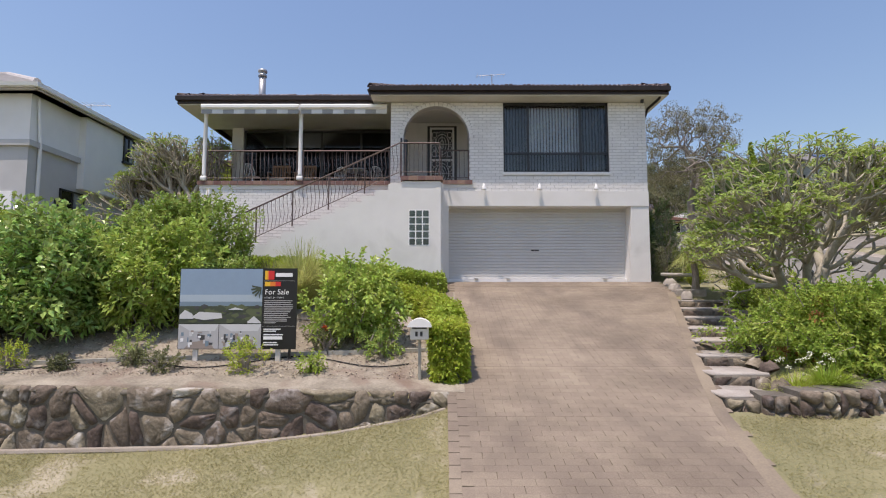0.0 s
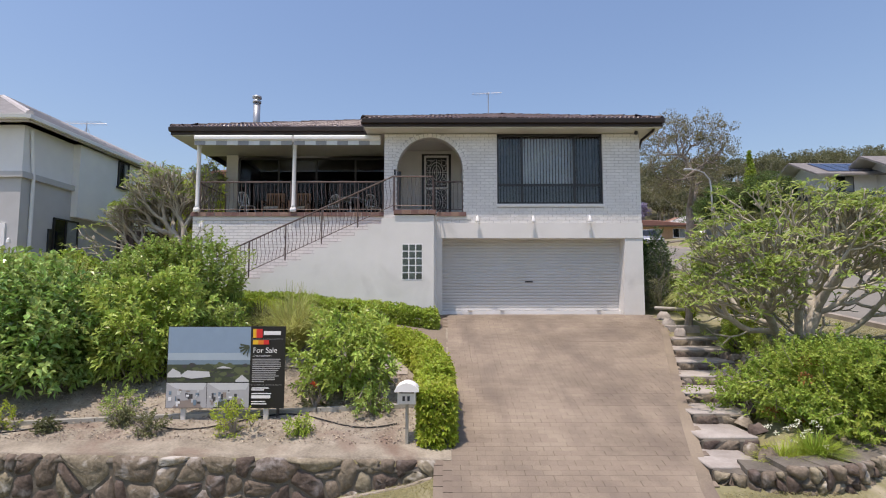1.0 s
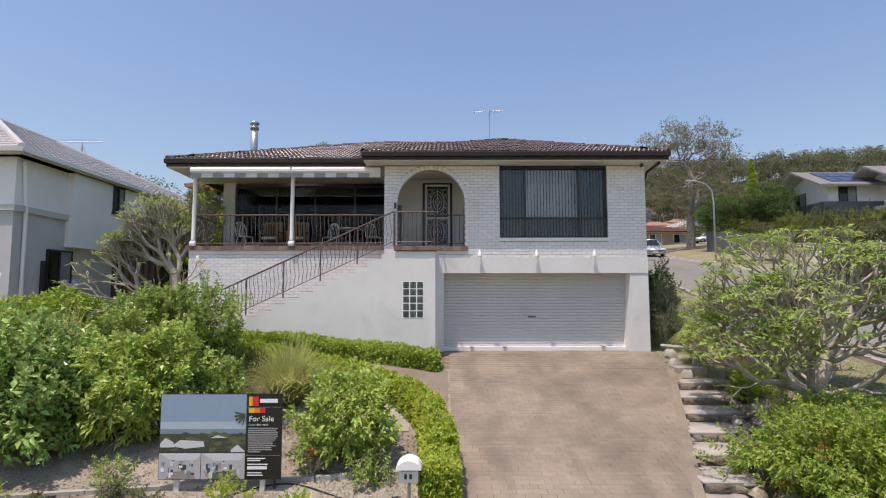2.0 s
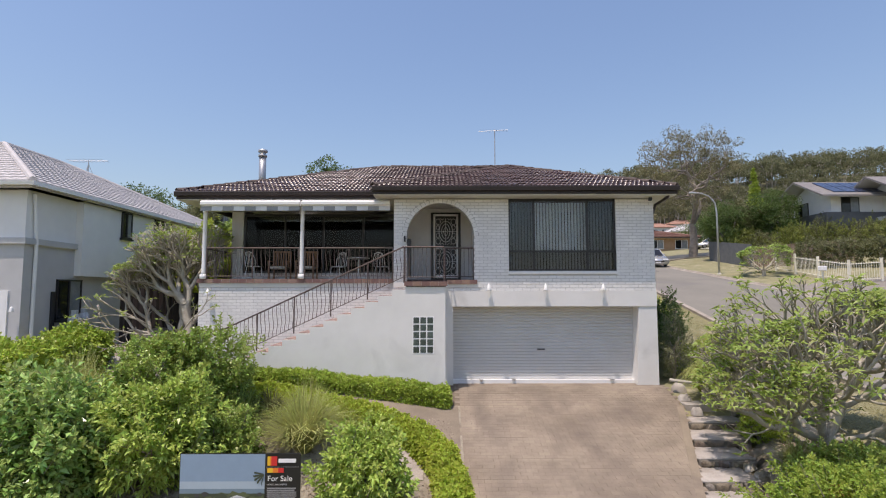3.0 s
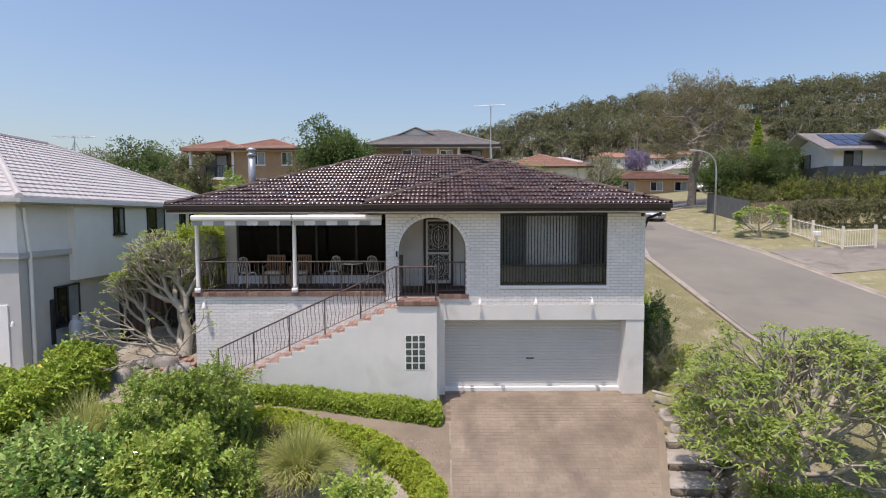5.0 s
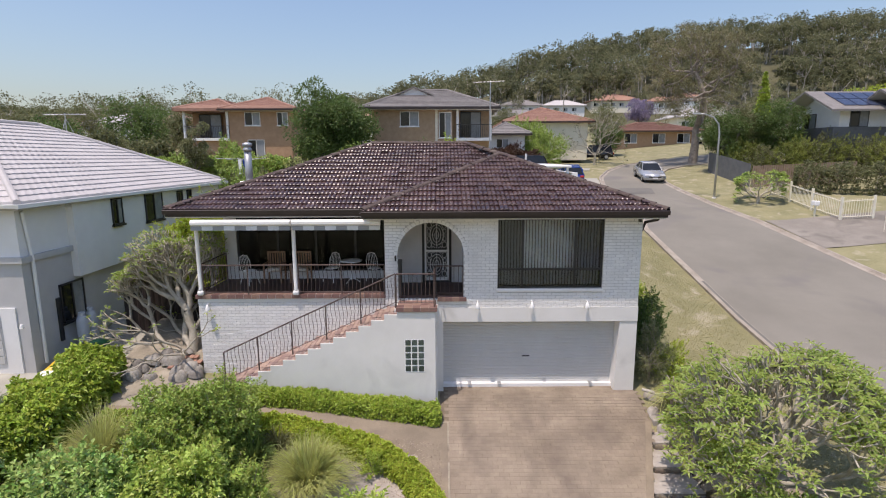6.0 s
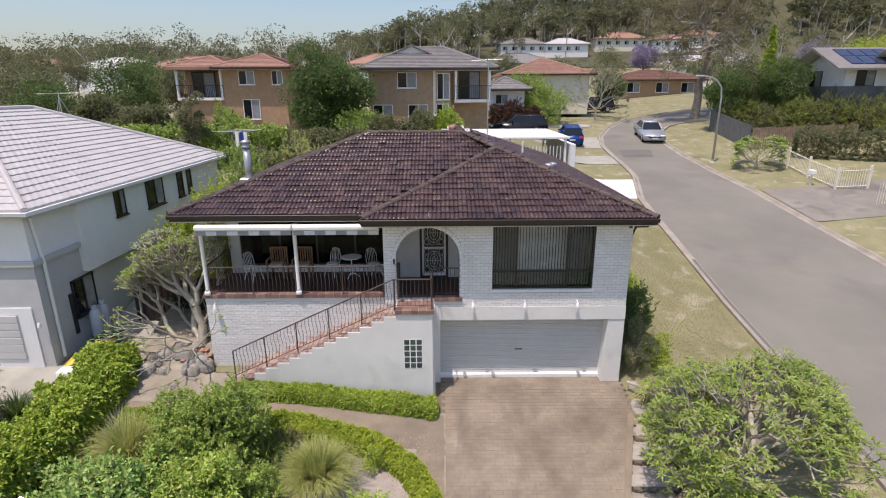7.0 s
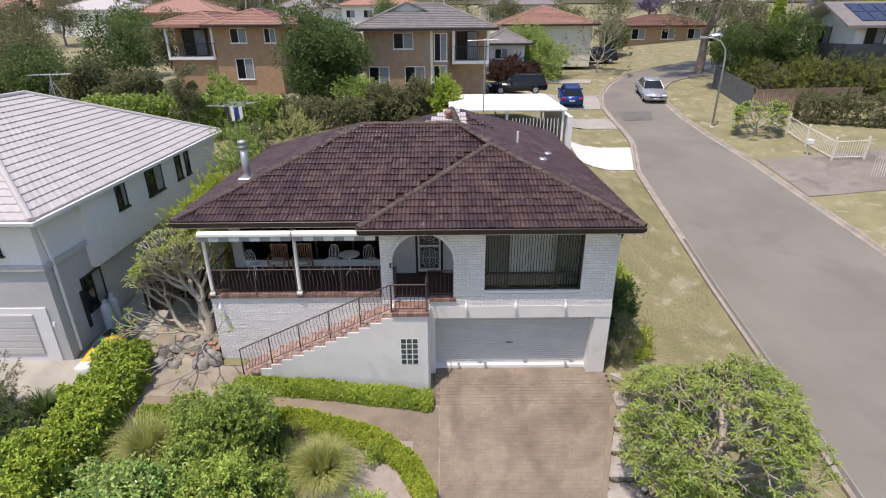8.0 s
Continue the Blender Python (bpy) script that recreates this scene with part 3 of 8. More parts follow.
for i in range(len(dy) - 1):
    for k in range(5):
        a = i * 6 + k
        base_f.append((a, a + 1, a + 7, a + 6))
bed_ob = sheet("bedding", base_v, base_f, "paver joint", drive)


def paver_data(w, d, h, mat):
    g = Geo()
    c = 0.001
    g.add([(0, 0, 0), (w, 0, 0), (w, d, 0), (0, d, 0), (c, 0, h), (w - c, 0, h), (w - c, d, h), (c, d, h)],
          [(4, 5, 6, 7), (0, 1, 5, 4), (1, 2, 6, 5), (2, 3, 7, 6), (3, 0, 4, 7)])
    return g


PW, PD = 0.24, 0.12
paver_mesh = paver_data(PW - 0.007, PD + 0.001, 0.006, "paver").data("paver", "paver", turn=False)
rest_v, rest_f = [], []
one = np.array(paver_data(PW - 0.007, PD + 0.001, 0.006, "paver").v)
one_f = np.array([(4, 5, 6, 7), (0, 1, 5, 4), (1, 2, 6, 5), (2, 3, 7, 6), (3, 0, 4, 7)])
singles = 0
PAVERS = []
for r in range(int((15.2 - 2.2) / PD)):
    y = 2.2 + r * PD
    slope = math.atan2(float(drive_z(y + PD) - drive_z(y)), PD)
    x = 0.30 - (r % 2) * PW / 2
    while x < drive_right(y) - 0.12:
        if x > 0.15:
            m = pose(x, y, float(drive_z(y)) + 0.012 + rng.normal() * 0.0001, math.degrees(slope), rng.normal() * 0.02, rng.normal() * 0.04) @ Matrix.Diagonal((1.026 if rng.uniform() < 0.6 else 1.0, 1, 1, 1))
            PAVERS.append(m)
        x += PW
for r in range(int((13.3 - 2.2) / PW)):
    y = 2.2 + r * PW
    slope = math.degrees(math.atan2(float(drive_z(y + PW) - drive_z(y)), PW))
    for c in range(2):
        PAVERS.append(pose(0.18 + c * 0.122, y + c * PW / 2, float(drive_z(y + c * PW / 2)) + 0.015, slope) @ pose(0, 0, 0, 0, 0, 90))
for m in PAVERS:
    if 5.2 < m.translation.y < 7.2 and singles < 300 and m.translation.x > 0.3:
        singles += 1
        ob = new("paver", paver_mesh)
        ob.parent, ob.matrix_basis = drive, m
    else:
        mm = np.array(m)
        n = len(rest_v)
        rest_f += [tuple(int(q) + n for q in f) for f in one_f]
        rest_v += [tuple(p) for p in one @ mm[:3, :3].T + mm[:3, 3]]
tagged(sheet("pavers", rest_v, rest_f, "pavers", drive), kind="stuff")
# a mortar strip holds the slanting edge
edge_v = [(drive_right(y) + u, y, float(drive_z(y)) + h) for y in np.arange(2.1, 13.41, 0.1) for u, h in ((-0.16, 0.019), (-0.14, 0.023), (0.02, 0.023), (0.03, -0.3))]
edge_f = [(4 * i + k, 4 * i + k + 1, 4 * i + k + 5, 4 * i + k + 4) for i in range(len(edge_v) // 4 - 1) for k in range(3)]
sheet("edge_strip", edge_v, edge_f, "path paver", drive)
# path from the drive to the stairs
px = np.arange(-9.2, 0.31, 0.15)
p_low = np.interp(px, [-9.2, -3, -1.5, -0.6, -0.1, 0.3], [12.55, 12.5, 12.1, 11.5, 10.6, 9.4])
pk = np.linspace(0, 1, 12)[:, None]
pgx, pgy = np.repeat(px[None], 12, 0), p_low * (1 - pk) + 13.36 * pk
pi = np.arange(pgx.size).reshape(pgx.shape)
path = sheet("path", np.stack([pgx, pgy, ground_z(pgx, pgy) + 0.05], -1).reshape(-1, 3), np.stack([pi[:-1, :-1], pi[:-1, 1:], pi[1:, 1:], pi[1:, :-1]], -1).reshape(-1, 4), "path paver", None, True)
# dark olive sheet laid over the hill beneath the woods
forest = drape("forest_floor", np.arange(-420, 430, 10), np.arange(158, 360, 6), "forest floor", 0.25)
tagged(forest, "dark olive ground under the gum forest", "forest floor", kind="structure")
tagged(path, "narrow grey-brown paved path in front of the stairs", "path", kind="structure")
landing = drape("path_landing", np.arange(-9.2, -5.9, 0.2), np.arange(13.3, 14.7, 0.15), "path paving", 0.06)
tagged(landing, "pale concrete landing at the foot of the stairs", "path", kind="structure")


# ---- the house ----
house = thing("house", "white painted brick house with a dark tiled hip roof", "house")
YF, YB, YS, YL = 14.75, 15.02, 13.93, 14.98      # faces: east wing, lower west wall, stair block, balcony posts
FLOOR = 2.95
EAVE, PITCH = 5.45, 0.37


def wall_box(x0, x1, y0, y1, z0, z1, mat="white render", label="", name="wall"):
    return Geo().box(x0, x1, y0, y1, z0, z1).make(name, mat, house, label)


def brick_face(wall, x0, x1, z0, z1, y, skip, single, holes=lambda z: ()):
    """Courses of painted bricks, 6 mm proud of their joints; single(x, z) says which become bricks of their own."""
    L, H, gap = 0.24, 0.086, 0.010
    me = MESHES["brick"]
    v, f = [], []
    row = 0
    z = z0
    while z + H * 0.6 < z1:
        x = x0 - (row % 2) * L / 2
        while x < x1 - 0.03:
            a, b, c = max(x, x0), min(x + L - gap, x1), min(z + H - gap, z1)
            for h0, h1 in holes(z):
                # a brick is cut at the edge of an opening
                if a < h0 < b:
                    b = h0
                elif a < h1 < b:
                    a = h1
                elif h0 <= a and b <= h1:
                    b = a
            if b - a > 0.03 and not skip((a + b) / 2, z + H / 2, a, b):
                d = float(rng.normal() * 0.0012)
                if single(a, z) and b - a > 0.2:
                    ob = new("brick", me)
                    ob.parent, ob.matrix_basis = wall, pose(a, y + d, z)
                else:
                    n = len(v)
                    e = 0.003
                    v += [(a, y, z), (b, y, z), (b, y, c), (a, y, c), (a + e, y - 0.005 + d, z + e), (b - e, y - 0.005 + d, z + e), (b - e, y - 0.005 + d, c - e), (a + e, y - 0.005 + d, c - e)]
                    f += [(n + 4, n + 5, n + 6, n + 7), (n, n + 1, n + 5, n + 4), (n + 1, n + 2, n + 6, n + 5), (n + 2, n + 3, n + 7, n + 6), (n + 3, n, n + 4, n + 7)]
            x += L
        z += H
        row += 1
    if v:
        tagged(sheet("bricks", v, f, "painted bricks", wall), kind="stuff")


MESHES = {}
e = 0.003
MESHES["brick"] = Geo().add([(0, 0, 0), (0.23, 0, 0), (0.23, 0, 0.076), (0, 0, 0.076), (e, -0.005, e), (0.23 - e, -0.005, e), (0.23 - e, -0.005, 0.076 - e), (e, -0.005, 0.076 - e)],
                            [(4, 5, 6, 7), (0, 1, 5, 4), (1, 2, 6, 5), (2, 3, 7, 6), (3, 0, 4, 7)]).data("brick", "painted brick", turn=False)

# garage level of the east wing
GX0, GX1 = 0.16, 5.33
Geo().box(0.0, GX0, YF, YF + 0.5, 0, 2.17).make("wall", "white render", house)
Geo().add([(GX1, YF, 2.17), (5.83, YF, 2.17), (5.83, YF, 0), (GX1 - 0.09, YF, 0), (GX1, YF + 0.5, 2.17), (5.83, YF + 0.5, 2.17), (5.83, YF + 0.5, 0), (GX1 - 0.09, YF + 0.5, 0)],
          [(0, 1, 2, 3), (7, 6, 5, 4), (0, 4, 5, 1), (1, 5, 6, 2), (2, 6, 7, 3), (3, 7, 4, 0)]).make("pier", "white render", house, "splayed white rendered garage pier")
wall_box(-0.06, 5.83, YF - 0.02, YF + 0.5, 2.17, 2.60, label="white rendered band over the garage")
wall_box(5.53, 5.83, YF + 0.5, 28, 0, 5.3, "painted brick")
wall_box(-7.0, -6.7, YB + 0.3, 26, 0.3, 2.7, "painted brick")
wall_box(-7.0, -6.7, 17.32, 26, 2.7, 5.3, "painted brick")
wall_box(-7.0, 5.83, 27.7, 28, 0, 5.3, "painted brick")
# garage door of ribbed panels
gdoor = Geo().box(GX0 - 0.1, GX1 + 0.1, YF + 0.455, YF + 0.475, 0.12, 2.17).make("garage_door", "garage door paint", house, "closed white ribbed panel garage door")
for i in range(24):
    z = 0.12 + i * 0.0855
    Geo().add([(GX0 - 0.1, YF + 0.455, z), (GX1 + 0.1, YF + 0.455, z), (GX1 + 0.1, YF + 0.436, z + 0.012), (GX0 - 0.1, YF + 0.436, z + 0.012),
               (GX1 + 0.1, YF + 0.440, z + 0.070), (GX0 - 0.1, YF + 0.440, z + 0.070), (GX1 + 0.1, YF + 0.455, z + 0.081), (GX0 - 0.1, YF + 0.455, z + 0.081)],
              [(0, 1, 2, 3), (3, 2, 4, 5), (5, 4, 6, 7)]).make("slat", "garage door paint", gdoor)
Geo().soft(2.55, 2.78, YF + 0.415, YF + 0.440, 0.93, 0.965, 0.006).make("handle", "dark frame", gdoor, "dark metal handle")
for x in (0.95, 1.86, 4.62):
    Geo().soft(x - 0.05, x + 0.05, YF + 0.2, YF + 0.450, 0.115, 0.15, 0.008).make("foot_bolt", "galvanised steel", gdoor)
Geo().box(GX0 - 0.02, GX1 - 0.06, YF + 0.28, YF + 0.50, 0.0, 0.12).make("threshold", "white paint", house, "white painted concrete threshold")

# east wing brick wall with an arch and a window
AX, AR, AZ = -0.19, 0.94, 4.14
WX0, WX1, WZ0, WZ1 = 1.73, 4.75, 3.16, 5.2
WL, WR, WT = -1.5, 5.82, 5.2


def in_arch(x, z, grow=0.0):
    return abs(x - AX) < AR + grow and (z < AZ or math.hypot(x - AX, z - AZ) < AR + grow) and z > FLOOR - 0.17


def openings(z):
    out = []
    if z > WZ0 - 0.15:
        out.append((WX0, WX1))
    if z > FLOOR - 0.2:
        g = AR + 0.118 if z > AZ - 0.06 else AR
        d = max(0.0, z + 0.02 - AZ)
        if d < g:
            w = math.sqrt(g * g - d * d)
            out.append((AX - w, AX + w))
    return out


east_wall = Geo()
# backing cut round the openings
for k in range(24):
    w0, w1 = math.pi * k / 24, math.pi * (k + 1) / 24
    p0, p1 = (AX - AR * math.cos(w0), AZ + AR * math.sin(w0)), (AX - AR * math.cos(w1), AZ + AR * math.sin(w1))
    east_wall.add([(p0[0], YF, p0[1]), (p1[0], YF, p1[1]), (p1[0], YF, WT), (p0[0], YF, WT), (p0[0], YF + 0.24, p0[1]), (p1[0], YF + 0.24, p1[1])],
                  [(0, 1, 2, 3), (0, 4, 5, 1)])
for x0, x1, z0, z1 in ((WL, AX - AR, 2.6, WT), (AX + AR, WX0, 2.6, WT), (AX - AR, AX + AR, 2.6, FLOOR - 0.15), (WX0, WX1, 2.6, WZ0), (WX1, WR, 2.6, WT)):
    east_wall.box(x0, x1, YF, YF + 0.24, z0, z1)
east_wall = east_wall.make("wall", "brick joint", house, "white painted brick front wall")
brick_face(east_wall, WL, WR, 2.605, WT, YF, lambda x, z, a, b: False, lambda x, z: 0.8 < x < 1.75 or (4.7 < x < 5.8 and z < 4.6), openings)
for k in range(25):
    w = math.pi * (k + 0.5) / 25
    m = Matrix.Translation((AX - (AR + 0.005) * math.cos(w), YF, AZ + (AR + 0.005) * math.sin(w))) @ Matrix.Rotation(-(math.pi / 2 - w), 4, "Y")
    g = Geo().box(-0.055, 0.055, -0.018, 0.02, 0, 0.112)
    ob = g.make("arch_brick", "painted brick", east_wall)
    ob.matrix_basis = m
Geo().soft(WX0 - 0.03, WX1 + 0.03, YF - 0.035, YF + 0.1, WZ0 - 0.10, WZ0 - 0.02, 0.01).make("sill", "painted brick", house, "white painted brick window sill")

# porch behind the arch
Geo().box(-1.5, 0.95, YF - 0.02, 16.75, 2.7, FLOOR - 0.11).make("porch_slab", "white render", house)
wall_box(-1.35, 0.98, 16.6, 16.8, FLOOR - 0.1, 5.2, "painted brick")
wall_box(0.78, 1.0, YF + 0.24, 16.6, FLOOR - 0.1, 5.2, "painted brick")
wall_box(-1.5, -1.28, YF + 0.24, 16.6, FLOOR - 0.1, 5.2, "painted brick")
fdoor = Geo().box(-0.50, 0.44, 16.54, 16.6, FLOOR - 0.1, 5.08).make("front_door", "dark frame", house, "dark front door behind a white scrolled security screen")
dg = Geo()
for x0, x1, z0, z1 in ((-0.42, -0.36, 3.0, 5.02), (0.30, 0.36, 3.0, 5.02), (-0.42, 0.36, 4.96, 5.02), (-0.42, 0.36, 3.93, 3.99), (-0.42, 0.36, 3.0, 3.10)):
    dg.soft(x0, x1, 16.49, 16.535, z0, z1, 0.006)
dg.make("screen_frame", "white paint", fdoor, "white metal screen door frame")


def scroll(cx, cz, rx, rz, n=22, turn=6.28, phase=0.0):
    return [(cx + rx * math.cos(phase + turn * i / n), 16.505, cz + rz * math.sin(phase + turn * i / n)) for i in range(n + 1)]


dg = Geo()
for cz in (3.52, 4.47):
    dg.tube(scroll(-0.03, cz, 0.21, 0.33), 0.010, 5)
    dg.tube(scroll(-0.03, cz, 0.13, 0.24), 0.009, 5)
    dg.tube(scroll(-0.03, cz, 0.06, 0.13), 0.009, 5)
    for sx in (-1, 1):
        for sz in (-1, 1):
            dg.tube(scroll(-0.03 + sx * 0.24, cz + sz * 0.31, 0.075, 0.09), 0.008, 5)
            dg.tube(scroll(-0.03 + sx * 0.25, cz + sz * 0.12, 0.05, 0.07), 0.008, 5)
            dg.tube([(-0.03 + sx * 0.05, 16.505, cz + sz * 0.42), (-0.03 + sx * 0.12, 16.505, cz + sz * 0.36), (-0.03 + sx * 0.17, 16.505, cz + sz * 0.42)], 0.008, 5)
    dg.tube([(-0.03, 16.505, cz - 0.42), (-0.03, 16.505, cz + 0.42)], 0.008, 5)
    dg.tube([(-0.36, 16.505, cz), (0.30, 16.505, cz)], 0.007, 5)
dg.make("grille", "white paint", fdoor, "white scrolled iron grille")

# front window with vertical blinds
win = thing("window", "wide dark-framed window with half-drawn vertical blinds", "window")
win.parent = house
for key in ("category",):
    del win[key]
wg = Geo()
YW = YF + 0.09
for x0, x1, z0, z1 in ((WX0, WX1, WZ0, WZ0 + 0.05), (WX0, WX1, WZ1 - 0.07, WZ1), (WX0, WX0 + 0.05, WZ0, WZ1), (WX1 - 0.05, WX1, WZ0, WZ1), (2.42, 2.48, WZ0, WZ1), (3.93, 3.99, WZ0, WZ1), (WX0, WX1, 3.68, 3.74)):
    wg.box(x0, x1, YW - 0.035, YW + 0.035, z0, z1)
wg.make("frame", "dark frame", win, "dark aluminium window frame")
for x0, x1 in ((WX0 + 0.05, 2.42), (2.48, 3.93), (3.99, WX1 - 0.05)):
    for z0, z1 in ((WZ0 + 0.05, 3.68), (3.74, WZ1 - 0.07)):
        p = Geo().box(x0, x1, YW - 0.003, YW + 0.003, z0, z1).make("pane", "glass" if x0 > 2.4 and x0 < 3 and z0 > 3.7 else "screened glass", win)
        p.visible_shadow = False
for i in range(33):
    x = WX0 + 0.08 + i * 0.089
    g = Geo().box(-0.040, 0.040, -0.0015, 0.0015, WZ0 + 0.06, WZ1 - 0.08)
    s = g.make("blind_slat", "blind fabric", win)
    s.matrix_basis = pose(x, YW + 0.16, 0, 0, 0, 32 + rng.normal() * 3)
# box behind the blinds, painted near-black to stand in for indoor shade
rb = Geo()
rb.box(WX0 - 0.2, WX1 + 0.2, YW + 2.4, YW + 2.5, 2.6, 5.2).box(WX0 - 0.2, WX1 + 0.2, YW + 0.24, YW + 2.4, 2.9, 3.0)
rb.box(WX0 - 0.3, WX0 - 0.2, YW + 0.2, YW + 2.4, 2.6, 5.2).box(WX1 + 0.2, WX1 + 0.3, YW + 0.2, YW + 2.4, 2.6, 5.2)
rb.make("room", "shade-black room", house, "room box behind the window, its dimness painted near-black")

# balcony
wall_box(-7.05, -1.4, YB, YB + 0.3, 0.3, 2.78, "brick joint", "white painted brick wall under the balcony")
west_wall = house.children[-1]
brick_face(west_wall, -7.05, -1.4, 0.305, 2.78, YB, lambda x, z, a, b: z < 0.4 + (x + 6.0) * 0.40 - 0.25, lambda x, z: False)
Geo().box(-7.05, -1.28, YB - 0.02, 17.4, 2.72, FLOOR - 0.085).make("balcony_slab", "white render", house)


def brick_edge(x0, x1, y0, depth, z, parent, step=0.232, height=0.115):
    """A border of bricks on edge."""
    g0 = Geo().box(0, step - 0.012, 0, depth, 0, height).data("edge_brick", "red brick paving")
    Geo().box(x0, x1, y0 + 0.012, y0 + depth, z - height + 0.002, z - 0.006).make("mortar", "mortar", parent)
    n = int((x1 - x0) / step + 0.5)
    for i in range(n):
        ob = new("edge_brick", g0)
        ob.parent, ob.matrix_basis = parent, pose(x0 + i * (x1 - x0) / n, y0 + rng.normal() * 0.002, z - height)


balcony = Geo().box(-7.02, -1.3, YB + 0.22, 17.3, FLOOR - 0.085, FLOOR - 0.02).make("balcony_floor", "dark floor tile", house, "dark red tiled balcony floor")
brick_edge(-7.1, -1.45, YB - 0.06, 0.24, FLOOR, balcony)
porch = Geo().box(-1.28, 0.78, YF + 0.18, 16.55, FLOOR - 0.11, FLOOR - 0.03).make("porch_floor", "dark floor tile", house, "dark red tiled porch floor")
brick_edge(0.0, 0.82, YF - 0.06, 0.24, FLOOR - 0.04, porch)
# back wall of the balcony: brick ends, dark glazing
wall_box(-7.0, -6.62, 17.1, 17.3, FLOOR - 0.1, 5.2, "painted brick")
wall_box(-6.62, -1.3, 17.14, 17.3, FLOOR - 0.1, 3.2, "painted brick")
slider = Geo()
for x in (-6.60, -5.3, -4.05, -2.75, -1.36):
    slider.box(x, x + 0.06, 17.12, 17.18, 3.2, 5.1)
slider.box(-6.6, -1.3, 17.12, 17.18, 3.2, 3.26).box(-6.6, -1.3, 17.12, 17.18, 5.04, 5.12)
slider = slider.make("sliding_window", "dark frame", house, "dark full-width sliding glazing")
for a, b in ((-6.54, -5.3), (-5.24, -4.05), (-3.99, -2.75), (-2.69, -1.36)):
    p = Geo().box(a, b, 17.147, 17.153, 3.26, 5.04).make("pane", "tinted glass", slider)
    p.visible_shadow = False
# living room box; its near-black colour carries the shade inside
Geo().box(-6.7, -1.3, 19.5, 19.6, 2.9, 5.2).box(-6.7, -1.3, 17.32, 19.5, 2.85, 2.92).box(-6.8, -6.7, 17.3, 19.5, 2.9, 5.2).box(-1.3, -1.2, 17.3, 19.5, 2.9, 5.2).make("room", "shade-black room", house, "living room box behind the glazing, its dimness painted near-black")
for x in (-6.92, -4.14):
    pg = Geo().soft(x - 0.085, x + 0.085, YL - 0.085, YL + 0.085, FLOOR, FLOOR + 0.13, 0.02)
    pg.lathe((x, YL, FLOOR), [(0.075, 0.12), (0.058, 0.2), (0.055, 1.9), (0.07, 1.93), (0.06, 1.97), (0.085, 2.06)], 14)
    pg.box(x - 0.08, x + 0.08, YL - 0.08, YL + 0.08, FLOOR + 2.05, 5.16)
    pg.make("post", "white paint", house, "white turned veranda post", True)

# awnings: cassettes with a striped valance
for a, b in ((-6.98, -4.17), (-4.11, -1.62)):
    aw = Geo().prism([(14.80, 5.00), (14.74, 5.05), (14.74, 5.12), (14.80, 5.17), (14.93, 5.17), (14.93, 5.00)], 0, a, b).make("awning", "white paint", house, "rolled white awning with a grey striped valance")
    n = int((b - a) / 0.155)
    for i in range(n):
        x0, x1 = a + (b - a) * i / n, a + (b - a) * (i + 1) / n
        g = Geo().add([(x0, 14.79, 5.0), (x1, 14.79, 5.0), (x1, 14.785, 4.88), ((x0 + x1) / 2, 14.785, 4.872), (x0, 14.785, 4.88), (x0, 14.795, 5.0), (x1, 14.795, 5.0), (x1, 14.79, 4.88), ((x0 + x1) / 2, 14.79, 4.872), (x0, 14.79, 4.88)],
                      [(0, 1, 2, 3, 4), (9, 8, 7, 6, 5), (4, 3, 8, 9), (3, 2, 7, 8)])
        g.make("valance_stripe", "blind fabric" if (i // 2) % 2 else "awning grey", aw)

# stair block and steps
STEPS, TREAD, RISE = 13, 0.357, 0.163
X0S, Z0S = -1.11, 2.64
outline = [(-0.06, -0.2), (-0.06, 2.71), (X0S, 2.71)]
for i in range(12):
    outline += [(X0S - i * TREAD, Z0S - i * RISE), (X0S - (i + 1) * TREAD, Z0S - i * RISE)]
outline += [(X0S - 12 * TREAD, -0.2)]
Geo().prism([(x, z) for x, z in outline], 1, YS, YS + 0.2).make("stair_wall", "white render", house, "stepped white rendered stair wall")
Geo().box(-0.06, 0.0, YS + 0.2, YF + 0.02, -0.2, 2.71).box(-1.2, -0.06, YS + 0.2, YF, 2.55, 2.71).make("wall", "white render", house)
stairs = Geo()
for i in range(14):
    x1, x0 = X0S - i * TREAD + 0.02, X0S - (i + 1) * TREAD
    stairs.box(x0, x1, YS + 0.2, YB, Z0S - i * RISE - 0.35, Z0S - i * RISE - 0.02)
stairs = stairs.make("staircase", "mortar", house, "brick staircase with red brick treads")
# tread bricks in the paled red, sunlight included in the colour
tread_a = Geo().soft(0, 0.112, 0, 0.225, 0, 0.075, 0.006).data("tread_brick", "sun-paled tread brick")
for i in range(14):
    x1, z = X0S - i * TREAD, Z0S - i * RISE
    for c in range(3):
        for k in range(5):
            ob = new("tread_brick", tread_a)
            ob.parent, ob.matrix_basis = stairs, pose(x1 - (c + 1) * 0.119, YS + 0.03 + k * 0.224, z - 0.067 + rng.normal() * 0.002)
landing_floor = Geo().box(-1.1, -0.05, YS + 0.1, YF + 0.16, 2.71, FLOOR - 0.14).make("landing_floor", "red brick paving", house, "red brick landing at the top of the stairs")
brick_edge(-1.14, 0.0, YS - 0.05, 0.26, FLOOR - 0.10, landing_floor)
for k in range(3):
    brick_edge(-1.12, -0.06, YS + 0.23 + k * 0.24, 0.225, FLOOR - 0.125, landing_floor)
# glass bricks
gbw = thing("glass_brick_window", "small window of fifteen glass bricks", "window")
gbw.parent = house
del gbw["category"]
material("glass brick", (0.035, 0.05, 0.045), (0.10, 0.13, 0.115), 0.12, 14, 40, 0.3, vary=0.3)
